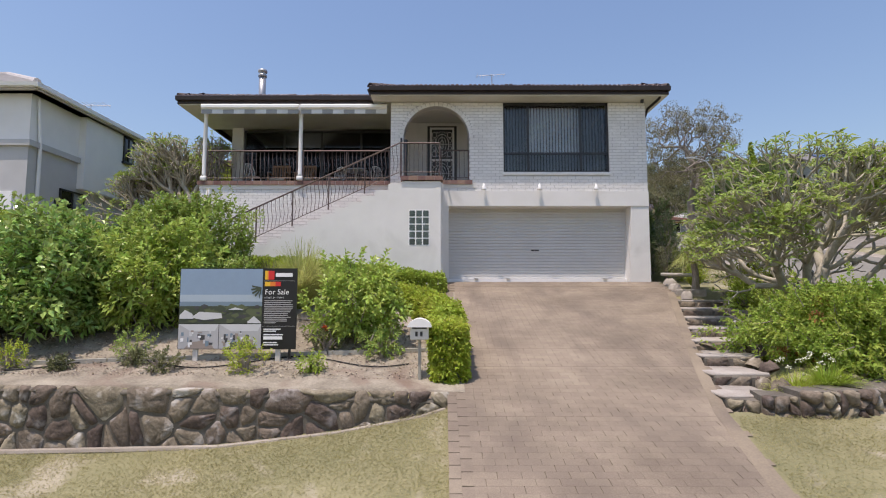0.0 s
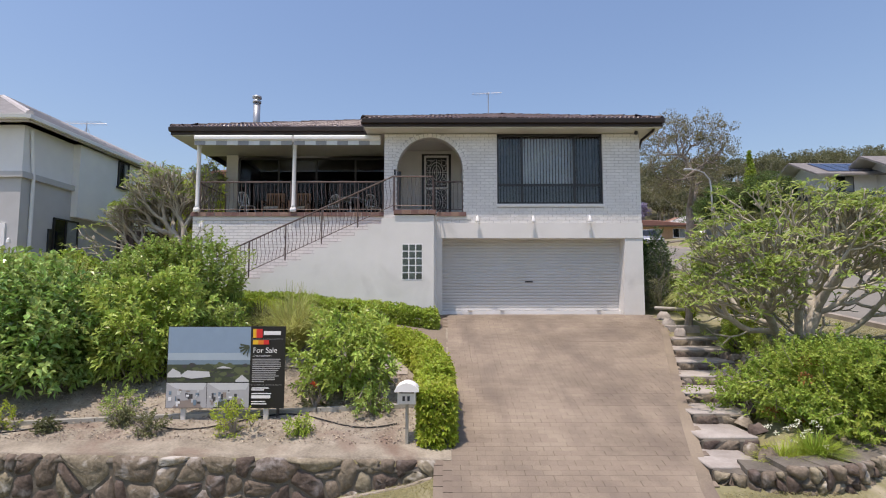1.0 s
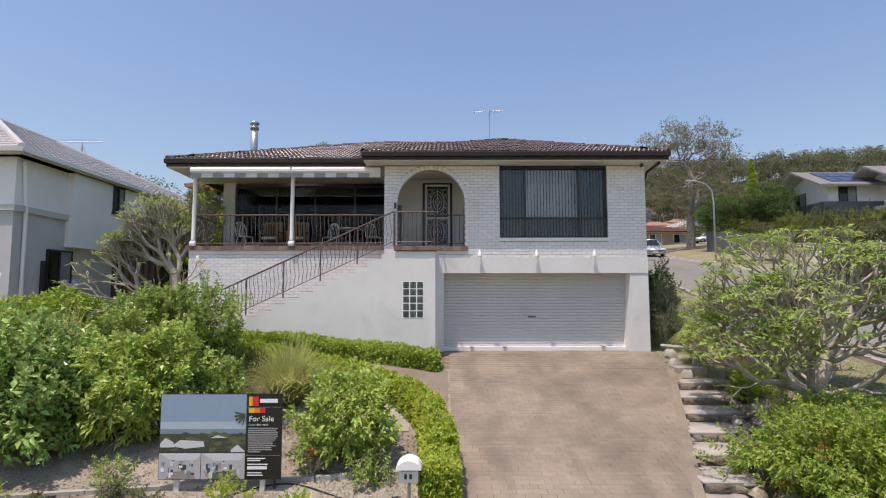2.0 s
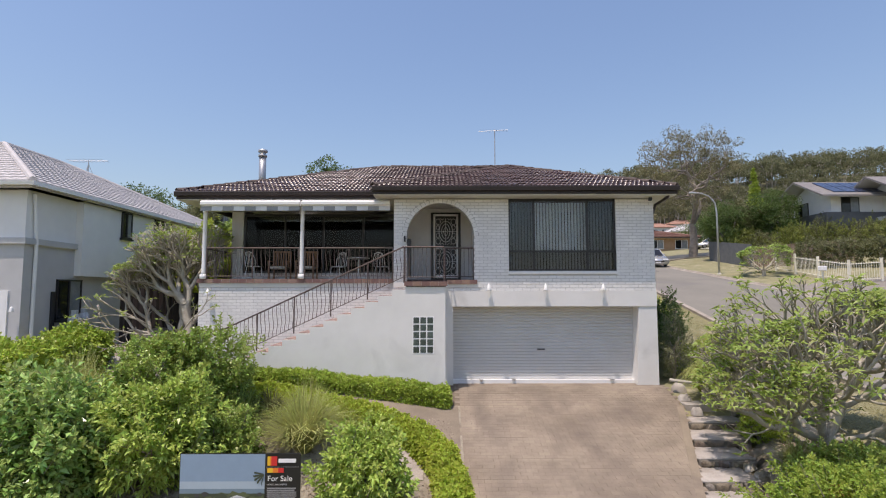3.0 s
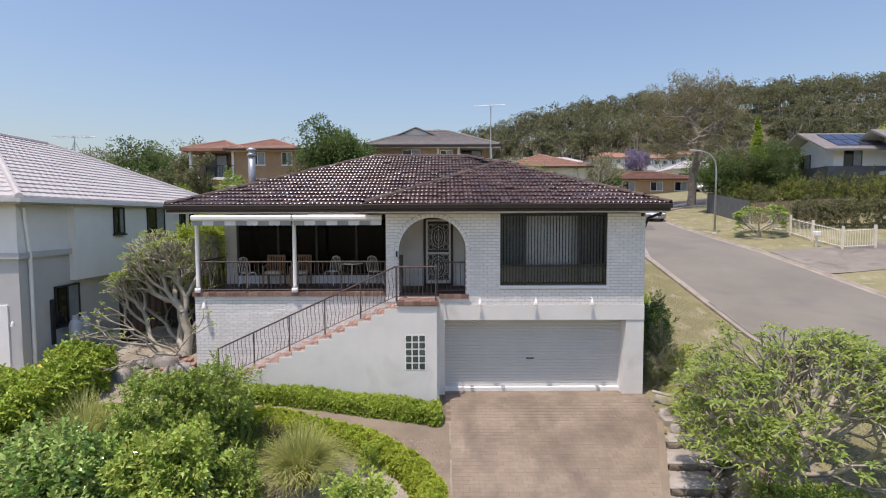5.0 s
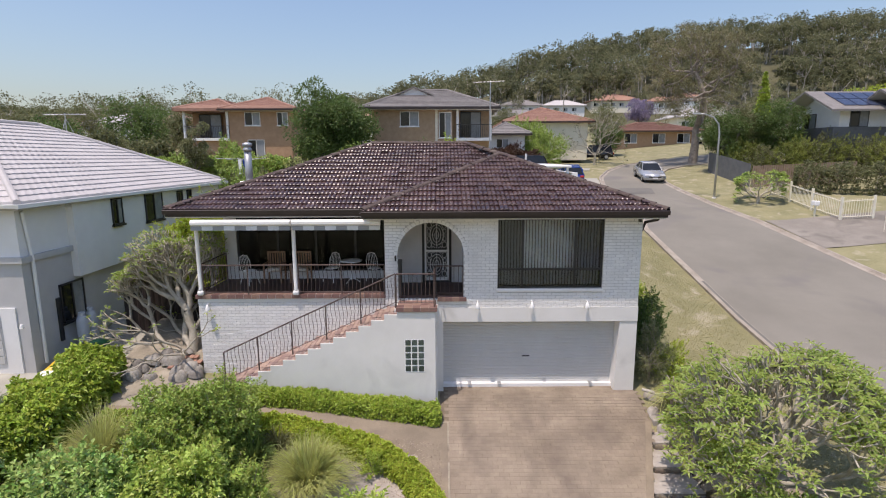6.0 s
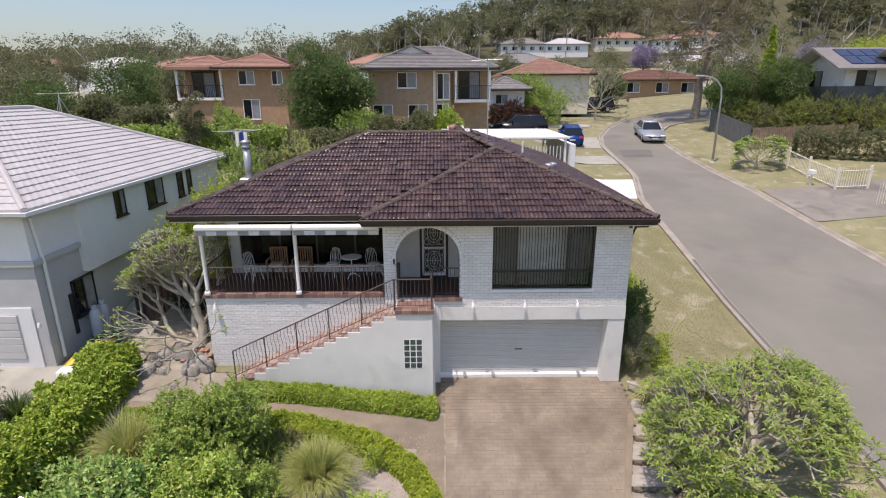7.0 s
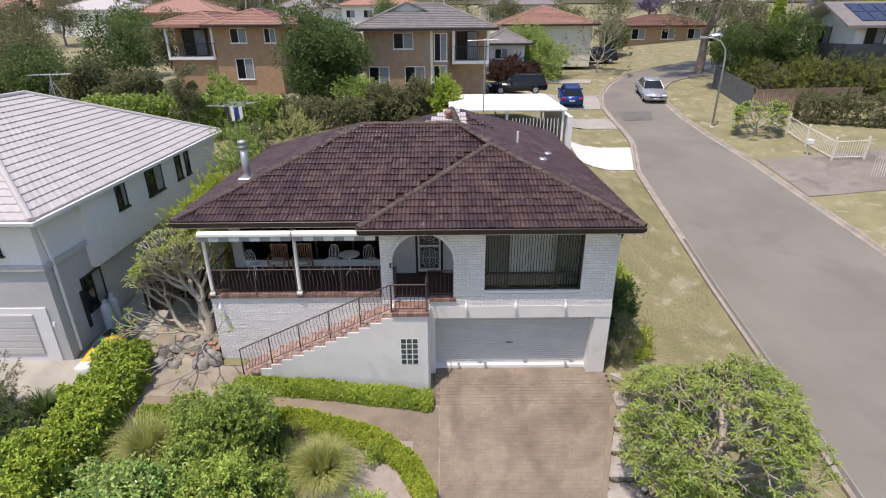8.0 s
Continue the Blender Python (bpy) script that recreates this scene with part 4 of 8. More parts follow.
Geo().box(-0.92, -0.36, YS - 0.004, YS + 0.02, 0.97, 1.94).make("frame", "white paint", gbw)
for i in range(3):
    for k in range(5):
        Geo().soft(-0.90 + i * 0.182, -0.90 + i * 0.182 + 0.158, YS - 0.012, YS + 0.01, 0.99 + k * 0.19, 0.99 + k * 0.19 + 0.166, 0.012).make("glass_brick", "glass brick", gbw)


# wrought iron rails with bellied balusters
def baluster(g, x, y, z0, z1, belly):
    g.tube([(x + belly[0] * q, y + belly[1] * q, z0 + (z1 - z0) * k) for k, q in ((0, 0), (0.18, 0.3), (0.35, 1), (0.55, 0.55), (0.75, -0.25), (1, 0))], 0.0075, 5)


def rail_run(name, p0, p1, posts, belly, label, low=0.12, gap=0.115):
    """A rail between two floor points: top and bottom bars, posts, balusters."""
    p0, p1 = Vector(p0), Vector(p1)
    up = Vector((0, 0, 1))
    ob = Geo().tube([p0 + up * 0.92, p1 + up * 0.92], 0.021, 8).make(name, "wrought iron", house, label)
    Geo().tube([p0 + up * low, p1 + up * low], 0.011, 6).make("bottom_bar", "wrought iron", ob)
    n = max(2, int((p1 - p0).length / gap))
    for i in range(1, n):
        p = p0.lerp(p1, i / n)
        g = Geo()
        baluster(g, p.x, p.y, p.z + low, p.z + 0.92, belly)
        g.make("baluster", "wrought iron", ob)
    for k in posts:
        p = p0.lerp(p1, k)
        Geo().soft(p.x - 0.016, p.x + 0.016, p.y - 0.016, p.y + 0.016, p.z - 0.04, p.z + 0.92, 0.003).make("rail_post", "wrought iron", ob)
    return ob


rail_run("stair_rail", (X0S - 0.04, YS + 0.04, 2.86), (X0S - 13.6 * TREAD, YS + 0.04, 2.86 - 13.6 * RISE), (0, 0.2, 0.4, 0.6, 0.8, 1), (0.035, 0), "brown wrought iron stair rail with bellied balusters")
rail_run("landing_rail", (-1.13, YS + 0.05, FLOOR - 0.1), (-0.09, YS + 0.05, FLOOR - 0.1), (0, 1), (0, -0.03), "brown wrought iron landing rail")
rail_run("landing_rail", (-0.09, YS + 0.05, FLOOR - 0.1), (-0.09, YF + 0.02, FLOOR - 0.1), (1,), (0, 0), "brown wrought iron landing rail")
rail_run("porch_rail", (-0.05, YF + 0.1, FLOOR - 0.06), (0.74, YF + 0.1, FLOOR - 0.06), (0, 1), (0, -0.03), "brown wrought iron porch rail")
rail_run("balcony_rail", (-6.84, YL, FLOOR - 0.04), (-4.23, YL, FLOOR - 0.04), (0, 0.5, 1), (0.03, -0.04), "brown wrought iron balcony rail")
rail_run("balcony_rail", (-4.05, YL, FLOOR - 0.04), (-1.55, YL, FLOOR - 0.04), (0, 0.5, 1), (0.03, -0.04), "brown wrought iron balcony rail")
rail_run("balcony_rail", (-6.95, YL + 0.1, FLOOR - 0.04), (-6.95, 17.0, FLOOR - 0.04), (0, 1), (-0.05, 0), "brown wrought iron side rail of the balcony")

# wall lights
for x in (1.15, 2.72, 4.31):
    lt = Geo().lathe((x, YF - 0.14, 2.62), [(0.012, 0.16), (0.03, 0.15), (0.045, 0.07), (0.075, 0.0), (0.07, -0.01), (0.03, 0.0)], 12).make("wall_light", "white paint", house, "small white bell-shaped wall light", True)
    Geo().tube([(x, YF - 0.14, 2.77), (x, YF - 0.12, 2.81), (x, YF, 2.80)], 0.012, 6).make("bracket", "white paint", lt)
lt = Geo().lathe((-6.74, YB - 0.14, 2.5), [(0.012, 0.16), (0.03, 0.15), (0.05, 0.07), (0.085, 0.0), (0.08, -0.01), (0.03, 0.0)], 12).make("wall_light", "white paint", house, "small white bell-shaped wall light", True)
Geo().tube([(-6.74, YB - 0.14, 2.65), (-6.74, YB - 0.12, 2.69), (-6.74, YB, 2.68)], 0.012, 6).make("bracket", "white paint", lt)
Geo().soft(-1.22, -1.17, YF - 0.04, YF, 3.98, 4.14, 0.008).make("door_bell", "dark frame", house, "small black intercom box")

# ---- roof ----
X_W, X_E, X_V = -7.78, 6.3, -2.04
Y_M, Y_W, Y_N = 15.0, 14.27, 25.5


def main_roof(x, y):
    return EAVE + PITCH * min(x - X_W, X_E - x, y - Y_M, Y_N + 0.0 - y)


def wing_roof(x, y):
    return EAVE + PITCH * min(x - X_V, X_E - x, y - Y_W, 22.0 - y)


def rear_roof(x, y):
    return EAVE + PITCH * min(X_E - x, x + 4.5, y - 18.4, 29.2 - y)


def roof_z(x, y):
    return max(main_roof(x, y), wing_roof(x, y), rear_roof(x, y))


roof = thing("roof", "", "")
roof.parent = house
roof["label"] = "dark brown concrete tile hip roof, lichen-speckled"
nx, ny = 118, 122
gx, gy = np.linspace(X_W, X_E, nx), np.linspace(Y_W, 29.0, ny)
rv = [(x, y, roof_z(x, y) - 0.03) for y in gy for x in gx]
rf = [(j * nx + i, j * nx + i + 1, (j + 1) * nx + i + 1, (j + 1) * nx + i) for j in range(ny - 1) for i in range(nx - 1)
      if min(rv[j * nx + i][2], rv[j * nx + i + 1][2], rv[(j + 1) * nx + i + 1][2], rv[(j + 1) * nx + i][2]) > EAVE - 0.08]
sheet("underlay", rv, rf, "roof tiles", roof)
TW, TL = 0.25, 0.335
prof = [(0, 0.0), (0.016, 0.020), (0.040, 0.032), (0.085, 0.032), (0.109, 0.020), (0.125, 0.0), (0.141, 0.020), (0.165, 0.032), (0.21, 0.032), (0.234, 0.020), (0.25, 0.0)]
tv = [(u, 0.030, h + 0.050) for u, h in prof] + [(u, TL + 0.05, h - 0.004) for u, h in prof] + [(u, 0.006, -0.004) for u, h in prof] + [(u, 0, h * 0.95 + 0.032) for u, h in prof]
n = len(prof)
tf = [(k + i, k + i + 1, m + i + 1, m + i) for k, m in ((0, n), (3 * n, 0), (2 * n, 3 * n)) for i in range(n - 1)]
tile_mesh = Geo().add(tv, tf).data("tile", "roof tile", turn=False)
tv, tf = np.array(tv), np.array(tf)
TILES = []
cs = 1 / math.sqrt(1 + PITCH * PITCH)
FACES = [(main_roof, "front", Y_M, X_W, X_E), (wing_roof, "front", Y_W, X_V, X_E), (rear_roof, "front", 18.4, -4.5, X_E), (main_roof, "east", X_E, Y_W, 29.0), (main_roof, "west", X_W, Y_M, Y_N)]
for fn, way, edge, lo, hi in FACES:
    for r in range(20):
        for c in range(int((hi - lo) / TW)):
            run = (r * TL - 0.05) * cs
            if way == "front":
                x, y = lo + c * TW, edge + run
                px, py = x + TW / 2, y + TL * 0.5 * cs
                zz = EAVE + PITCH * (py - edge)
                m = Matrix(((1, 0, 0, x), (0, cs, -PITCH * cs, y), (0, PITCH * cs, cs, EAVE + PITCH * run), (0, 0, 0, 1)))
            elif way == "east":
                x, y = edge - run, lo + c * TW
                px, py = x - TL * 0.5 * cs, y + TW / 2
                zz = EAVE + PITCH * (edge - px)
                m = Matrix(((0, -cs, PITCH * cs, x), (1, 0, 0, y), (0, PITCH * cs, cs, EAVE + PITCH * run), (0, 0, 0, 1)))
            else:
                x, y = edge + run, lo + c * TW
                px, py = x + TL * 0.5 * cs, y + TW / 2
                zz = EAVE + PITCH * (px - edge)
                m = Matrix(((0, cs, -PITCH * cs, x), (-1, 0, 0, y + TW), (0, PITCH * cs, cs, EAVE + PITCH * run), (0, 0, 0, 1)))
            # pale patch on the rear slope: sky glare painted as white tiles
            if abs(roof_z(px, py) - zz) < 0.02 and py < 28.9:
                TILES.append(("pale" if fn is rear_roof and -1.9 < x < 1.3 else way, m @ pose(0, 0, rng.normal() * 0.004, rng.normal() * 0.9, rng.normal() * 1.1, rng.normal() * 0.7)))
rest_v, rest_f, singles = [], [], 0
# white copy of the tile, which carries the glare in its colour
pale_glare_mesh = Geo().add(tv, tf).data("tile", "white roof tile", turn=False)
for way, m in TILES:
    p = m.translation
    if way == "pale":
        ob = new("tile", pale_glare_mesh)
        ob.parent, ob.matrix_basis = roof, m
        continue
    if way == "front" and p.y < 18.4 and -0.5 < p.x < 5.5 and p.z < 6.4 and singles < 300:
        singles += 1
        ob = new("tile", tile_mesh)
        ob.parent, ob.matrix_basis = roof, m
    else:
        mm = np.array(m)
        k = len(rest_v)
        rest_f += [tuple(int(q) + k for q in f) for f in tf]
        rest_v += [tuple(q) for q in tv @ mm[:3, :3].T + mm[:3, 3]]
tagged(sheet("tiles", rest_v, rest_f, "roof tiles", roof), kind="stuff")


def cap_line(p0, p1):
    """Half-round ridge caps bedded in mortar."""
    p0, p1 = Vector(p0), Vector(p1)
    d = (p1 - p0).normalized()
    side = d.cross(Vector((0, 0, 1))).normalized()
    up = side.cross(d)
    n = int((p1 - p0).length / 0.36)
    arc = [(math.cos(w) * 0.125, math.sin(w) * 0.085) for w in np.linspace(0, math.pi, 7)]
    v = [(u, 0, h + 0.012) for u, h in arc] + [(u * 0.92, 0.40, h * 0.92) for u, h in arc] + [(u * 0.8, 0.0, h * 0.75) for u, h in arc]
    f = [(i, i + 1, 8 + i, 7 + i) for i in range(6)] + [(14 + i, 15 + i, i + 1, i) for i in range(6)]
    if "cap" not in MESHES:
        MESHES["cap"] = Geo().add(v, f).data("ridge_cap", "ridge cap")
    for i in range(n):
        p = p0.lerp(p1, i / n) + up * 0.015
        j = rng.normal(size=3) * 0.006
        ob = new("ridge_cap", MESHES["cap"])
        ob.parent = roof
        ob.matrix_basis = Matrix(((side.x, d.x, up.x, p.x + j[0]), (side.y, d.y, up.y, p.y + j[1]), (side.z, d.z, up.z, p.z + j[2]), (0, 0, 0, 1)))


half = (Y_N - Y_M) / 2
RZ = EAVE + PITCH * half
apex = (X_E + X_V) / 2
wing_run = apex - X_V
cap_line((X_W, Y_M, EAVE), (X_W + half, Y_M + half, RZ))
cap_line((X_W + half, Y_M + half, RZ), (X_E - half, Y_M + half, RZ))
cap_line((X_V, Y_W, EAVE), (apex, Y_W + wing_run, EAVE + PITCH * wing_run))
cap_line((X_E, Y_W, EAVE), (apex, Y_W + wing_run, EAVE + PITCH * wing_run))
cap_line((apex, Y_W + wing_run + 0.1, EAVE + PITCH * wing_run), (X_E - half, Y_M + half, RZ))
rear_top = (X_E + 4.5) / 2
cap_line((X_E - half, Y_M + half, RZ), (X_E - rear_top, 18.4 + rear_top, EAVE + PITCH * rear_top))
cap_line((X_W, Y_N, EAVE), (X_W + half, Y_M + half, RZ))
# fascia, gutter and soffit
for x0, x1, y in ((X_V, X_E, Y_W), (X_W, X_V + 0.1, Y_M)):
    Geo().box(x0, x1, y - 0.02, y + 0.02, EAVE - 0.20, EAVE + 0.0).make("fascia", "fascia brown", house, "dark brown fascia board")
    Geo().prism([(y - 0.022, EAVE - 0.13), (y - 0.12, EAVE - 0.12), (y - 0.135, EAVE - 0.01), (y - 0.115, EAVE + 0.005), (y - 0.022, EAVE - 0.02)], 0, x0 - 0.02, x1 + 0.02).make("gutter", "fascia brown", house, "dark brown roof gutter")
Geo().box(X_V - 0.022, X_V + 0.018, Y_W + 0.02, Y_M + 0.1, EAVE - 0.2, EAVE - 0.004).make("fascia", "fascia brown", house)
Geo().box(X_E - 0.018, X_E + 0.022, Y_W + 0.02, 29.0, EAVE - 0.2, EAVE - 0.004).make("fascia", "fascia brown", house)
Geo().box(X_W - 0.022, X_W + 0.018, Y_M + 0.02, Y_N, EAVE - 0.2, EAVE - 0.004).make("fascia", "fascia brown", house)
Geo().tube([(6.1, 14.3, 5.3), (6.1, 14.42, 5.18), (5.95, 14.9, 5.05), (5.88, 14.95, 4.8)], 0.04, 8).make("downpipe", "fascia brown", house, "dark brown gutter outlet pipe")
Geo().soft(5.62, 5.7, 14.5, 14.58, 5.10, 5.2, 0.01).make("sensor_light", "dark frame", house, "small dark sensor light under the eaves")
Geo().tube([(-1.06, 14.62, 3.0), (-1.06, 14.62, 4.05)], [0.045, 0.06], 8).make("furled_flag", "dark frame", house, "dark furled hanging beside the arch")
sg = Geo()
sg.box(X_V + 0.02, X_E - 0.02, Y_W + 0.02, YF + 0.3, EAVE - 0.235, EAVE - 0.20)
sg.box(X_W + 0.02, X_V + 0.02, Y_M + 0.02, 17.3, EAVE - 0.235, EAVE - 0.20)
sg.box(X_V, 1.2, YF + 0.3, 17.3, EAVE - 0.235, EAVE - 0.20)
sg.box(WR + 0.02, X_E - 0.02, YF + 0.3, 28.5, EAVE - 0.235, EAVE - 0.20)
sg.make("soffit", "soffit paint", house, "cream painted eaves lining")
# flue, vents, aerial
fl = Geo().tube([(-6.2, 17.5, 5.8), (-6.2, 17.5, 7.15)], 0.115, 16).make("flue", "galvanised steel", house, "round galvanised chimney flue with a cap", True)
Geo().lathe((-6.2, 17.5, 7.12), [(0.14, 0.0), (0.14, 0.08), (0.10, 0.1), (0.10, 0.15), (0.155, 0.17), (0.15, 0.24), (0.05, 0.28)], 16).make("cowl", "galvanised steel", fl, "", True)
Geo().soft(-6.45, -5.95, 17.25, 17.75, roof_z(-6.2, 17.25) - 0.05, roof_z(-6.2, 17.5) + 0.12, 0.03).make("flashing", "galvanised steel", fl)
for x, y, h in ((3.4, 20.6, 0.5),):
    Geo().tube([(x, y, roof_z(x, y) - 0.1), (x, y, roof_z(x, y) + h)], 0.04, 10).make("vent_pipe", "white paint", house, "white plastic vent pipe")
for x, y in ((4.1, 18.9), (4.6, 20.6)):
    Geo().lathe((x, y, roof_z(x, y) + 0.02), [(0.17, 0.0), (0.18, 0.05), (0.13, 0.1), (0.04, 0.12)], 14).make("roof_vent", "galvanised steel", house, "small round metal roof vent", True)
Geo().lathe((0.75, 22.9, 7.05), [(0.12, 0.0), (0.12, 0.25), (0.19, 0.28), (0.2, 0.42), (0.06, 0.5)], 14).make("terracotta_vent", "terracotta roof", house, "small terracotta roof cowl", True)
aerial = Geo().tube([(2.36, 24.6, 6.6), (2.36, 24.6, 10.3)], 0.025, 8).make("aerial", "galvanised steel", house, "television aerial on a thin mast")
ag = Geo().tube([(1.6, 24.6, 10.2), (3.0, 24.5, 10.25)], 0.012, 5)
for i in range(9):
    x = 1.65 + i * 0.16
    ag.tube([(x, 24.35 + 0.01 * i, 10.22), (x, 24.85 - 0.01 * i, 10.22)], 0.006, 4)
ag.make("boom", "galvanised steel", aerial)


# ---- front garden ----
def cells(w, h, n, seed):
    """Uneven many-sided cells that fill a w by h field: lists of corners."""
    r = np.random.default_rng(seed)
    cols = max(1, int(math.sqrt(n * w / h)))
    rows = max(1, round(n / cols))
    pts = np.array([((i + 0.5 + r.uniform(-0.62, 0.62) + (j % 2) * 0.3) * w / cols, (j + 0.5 + r.uniform(-0.46, 0.46)) * h / rows) for j in range(rows) for i in range(cols)])
    if n > 20:
        pts = pts[r.uniform(size=len(pts)) > 0.2]
    out = []
    for k, p in enumerate(pts):
        poly = [np.array(c, float) for c in ((0, 0), (w, 0), (w, h), (0, h))]
        order = np.argsort(((pts - p) ** 2).sum(1))[1:14]
        for q in pts[order]:
            mid, d = (p + q) / 2, q - p
            cut = []
            for a, b in zip(poly, poly[1:] + poly[:1]):
                sa, sb = (a - mid) @ d, (b - mid) @ d
                if sa <= 0:
                    cut.append(a)
                if sa * sb < 0:
                    cut.append(a + (b - a) * sa / (sa - sb))
            poly = cut
            if len(poly) < 3:
                break
        if len(poly) >= 3:
            out.append((p, poly))
    return out


def stone(centre, poly, seed, gap=0.014, depth=0.07):
    """One rough stone over a cell, bulging towards -y."""
    r = np.random.default_rng(seed)
    c = sum(poly) / len(poly)
    ring = []
    for a, b in zip(poly, poly[1:] + poly[:1]):
        for k in (0.15, 0.5, 0.85):
            ring.append(a + (b - a) * k)
    ring = [c + (q - c) * (1 - gap / max(np.linalg.norm(q - c), 0.05)) + r.normal(size=2) * 0.006 for q in ring]
    n = len(ring)
    bulge = depth * r.uniform(0.6, 1.2)
    g = Geo()
    v = [(q[0], 0.03, q[1]) for q in ring]
    v += [(c[0] + (q[0] - c[0]) * 0.86, -bulge * 0.55 + r.normal() * 0.006, c[1] + (q[1] - c[1]) * 0.86) for q in ring]
    v += [(c[0] + (q[0] - c[0]) * 0.5, -bulge + r.normal() * 0.012, c[1] + (q[1] - c[1]) * 0.5) for q in ring]
    v.append((c[0], -bulge * 1.02, c[1]))
    f = [(i, (i + 1) % n, n + (i + 1) % n, n + i) for i in range(n)] + [(n + i, n + (i + 1) % n, 2 * n + (i + 1) % n, 2 * n + i) for i in range(n)]
    f += [(2 * n + i, 2 * n + (i + 1) % n, 3 * n) for i in range(n)]
    return g.add(v, f)


retaining = thing("retaining_wall", "low wall of dark rounded field stones in grey mortar", "retaining wall")
WX, WLEN, WTOP = -10.4, 10.5, 0.86
back = Geo()
for i in range(21):
    x0, x1 = WX + i * 0.5, WX + (i + 1) * 0.5
    z1 = -1.60 - 0.03 * (x0 + 6)
    back.box(x0, x1, 7.30, 7.66, z1 - 1.1, z1 - 0.02 + 0.01 * (i % 2))
back.make("mortar", "stone mortar", retaining)
for k, (p, poly) in enumerate(cells(WLEN, WTOP + 0.12, 150, 3)):
    ob = stone(p, poly, 100 + k, 0.009, 0.028).make("stone", "wall stone", retaining, smooth=True)
    ob.matrix_basis = Matrix.Translation((WX, 7.292, -1.62 + 0.03 * 4.4 - WTOP - 0.12)) @ Matrix(((1, 0, 0, 0), (0, 1, 0, 0), (-0.03, 0, 1, 0), (0, 0, 0, 1)))
cap_r = np.random.default_rng(9)
x = WX
while x < 0.0:
    w = cap_r.uniform(0.5, 1.1)
    zz = -1.60 - 0.03 * (x + w / 2 + 6)
    Geo().soft(x, x + w - 0.02, 7.28, 7.68, zz - 0.06, zz + 0.01 + cap_r.uniform(0, 0.02), 0.03).make("capping", "stone mortar", retaining, smooth=True)
    x += w
Geo().tube([(-10.2, 7.27, -2.49), (-6, 7.22, -2.44), (-3, 7.22, -2.38), (-1.4, 7.22, -2.2), (-0.3, 7.25, -2.0), (0.22, 7.28, -1.84)], 0.05, 8).make("footing", "kerb concrete", retaining, "rough concrete footing strip")

# sleeper edging and hose
edging = thing("garden_edging", "grey timber sleeper edging across the bed", "edging")
for i in range(5):
    xa, xb = -8.6 + i * 1.68, -8.6 + (i + 1) * 1.68 - 0.015
    ya, yb = 7.95 + (xa + 8.6) * 0.115, 7.95 + (xb + 8.6) * 0.115
    za, zb = float(ground_z(xa, ya)) + 0.10, float(ground_z(xb, yb)) + 0.10
    Geo().add([(xa, ya, za - 0.2), (xb, yb, zb - 0.2), (xb, yb + 0.1, zb - 0.2), (xa, ya + 0.1, za - 0.2), (xa, ya, za), (xb, yb, zb), (xb, yb + 0.1, zb), (xa, ya + 0.1, za)],
              [(3, 2, 1, 0), (4, 5, 6, 7), (0, 1, 5, 4), (1, 2, 6, 5), (2, 3, 7, 6), (3, 0, 4, 7)]).make("sleeper", "grey concrete", edging)
hp = []
for i in range(60):
    x = -8.5 + i * 0.135
    y = 8.1 + 0.25 * math.sin(i * 0.31) + 0.006 * i
    hp.append((x, y, float(ground_z(x, y)) + 0.055))
tagged(Geo().tube(hp, 0.011, 5).make("irrigation_hose", "rubber"), "thin black irrigation hose lying on mulch", "hose")

# for-sale board
sign = thing("sale_sign", "large real estate board on stakes, photo panel and black panel", "sign", at=pose(-4.2, 8.42, 0.085))
for key, col in (("sign black", (0.012, 0.012, 0.013)), ("sign white", (0.8, 0.8, 0.8)), ("sign grey", (0.42, 0.42, 0.42)), ("sign red", (0.62, 0.03, 0.03)), ("sign orange", (0.75, 0.2, 0.03)), ("sign yellow", (0.75, 0.45, 0.03)),
                 ("print sky", (0.23, 0.32, 0.43)), ("print sky low", (0.36, 0.44, 0.51)), ("print water", (0.17, 0.24, 0.30)), ("print tree", (0.055, 0.07, 0.045)), ("print tree light", (0.10, 0.12, 0.06)), ("print roof", (0.55, 0.56, 0.57)), ("print wall", (0.42, 0.42, 0.43)), ("print floor", (0.30, 0.25, 0.22)), ("print dark", (0.06, 0.06, 0.065))):
    plain(key, col, 0.35)
SW, SH = 1.87, 1.28
PXW = 1.32
Geo().box(0, SW, 0.0, 0.02, -SH, 0).make("board", "sign black", sign, "black printed panel")


INK = iter(range(1, 400))


def ink(name, parent, mat, outline, layer):
    """A printed patch: corners (x, z down from the top), a hair in front of the board."""
    y = -0.0012 * layer - 0.0001 * next(INK)
    n = len(outline)
    return Geo().add([(p[0], y, -p[1]) for p in outline], [tuple(range(n))]).make(name, mat, parent)


def patch(x0, x1, z0, z1):
    return [(x0, z0), (x1, z0), (x1, z1), (x0, z1)]


photo = ink("photo", sign, "print sky", patch(0.01, PXW, 0.01, 0.42), 1)
photo["label"] = "printed photo of a bay over rooftops"
ink("horizon_haze", photo, "print sky low", patch(0.01, PXW, 0.42, 0.53), 1)
ink("water", photo, "print water", patch(0.01, PXW, 0.53, 0.60), 1)
ink("town", photo, "print tree", patch(0.01, PXW, 0.60, 0.875), 1)
pr = np.random.default_rng(4)
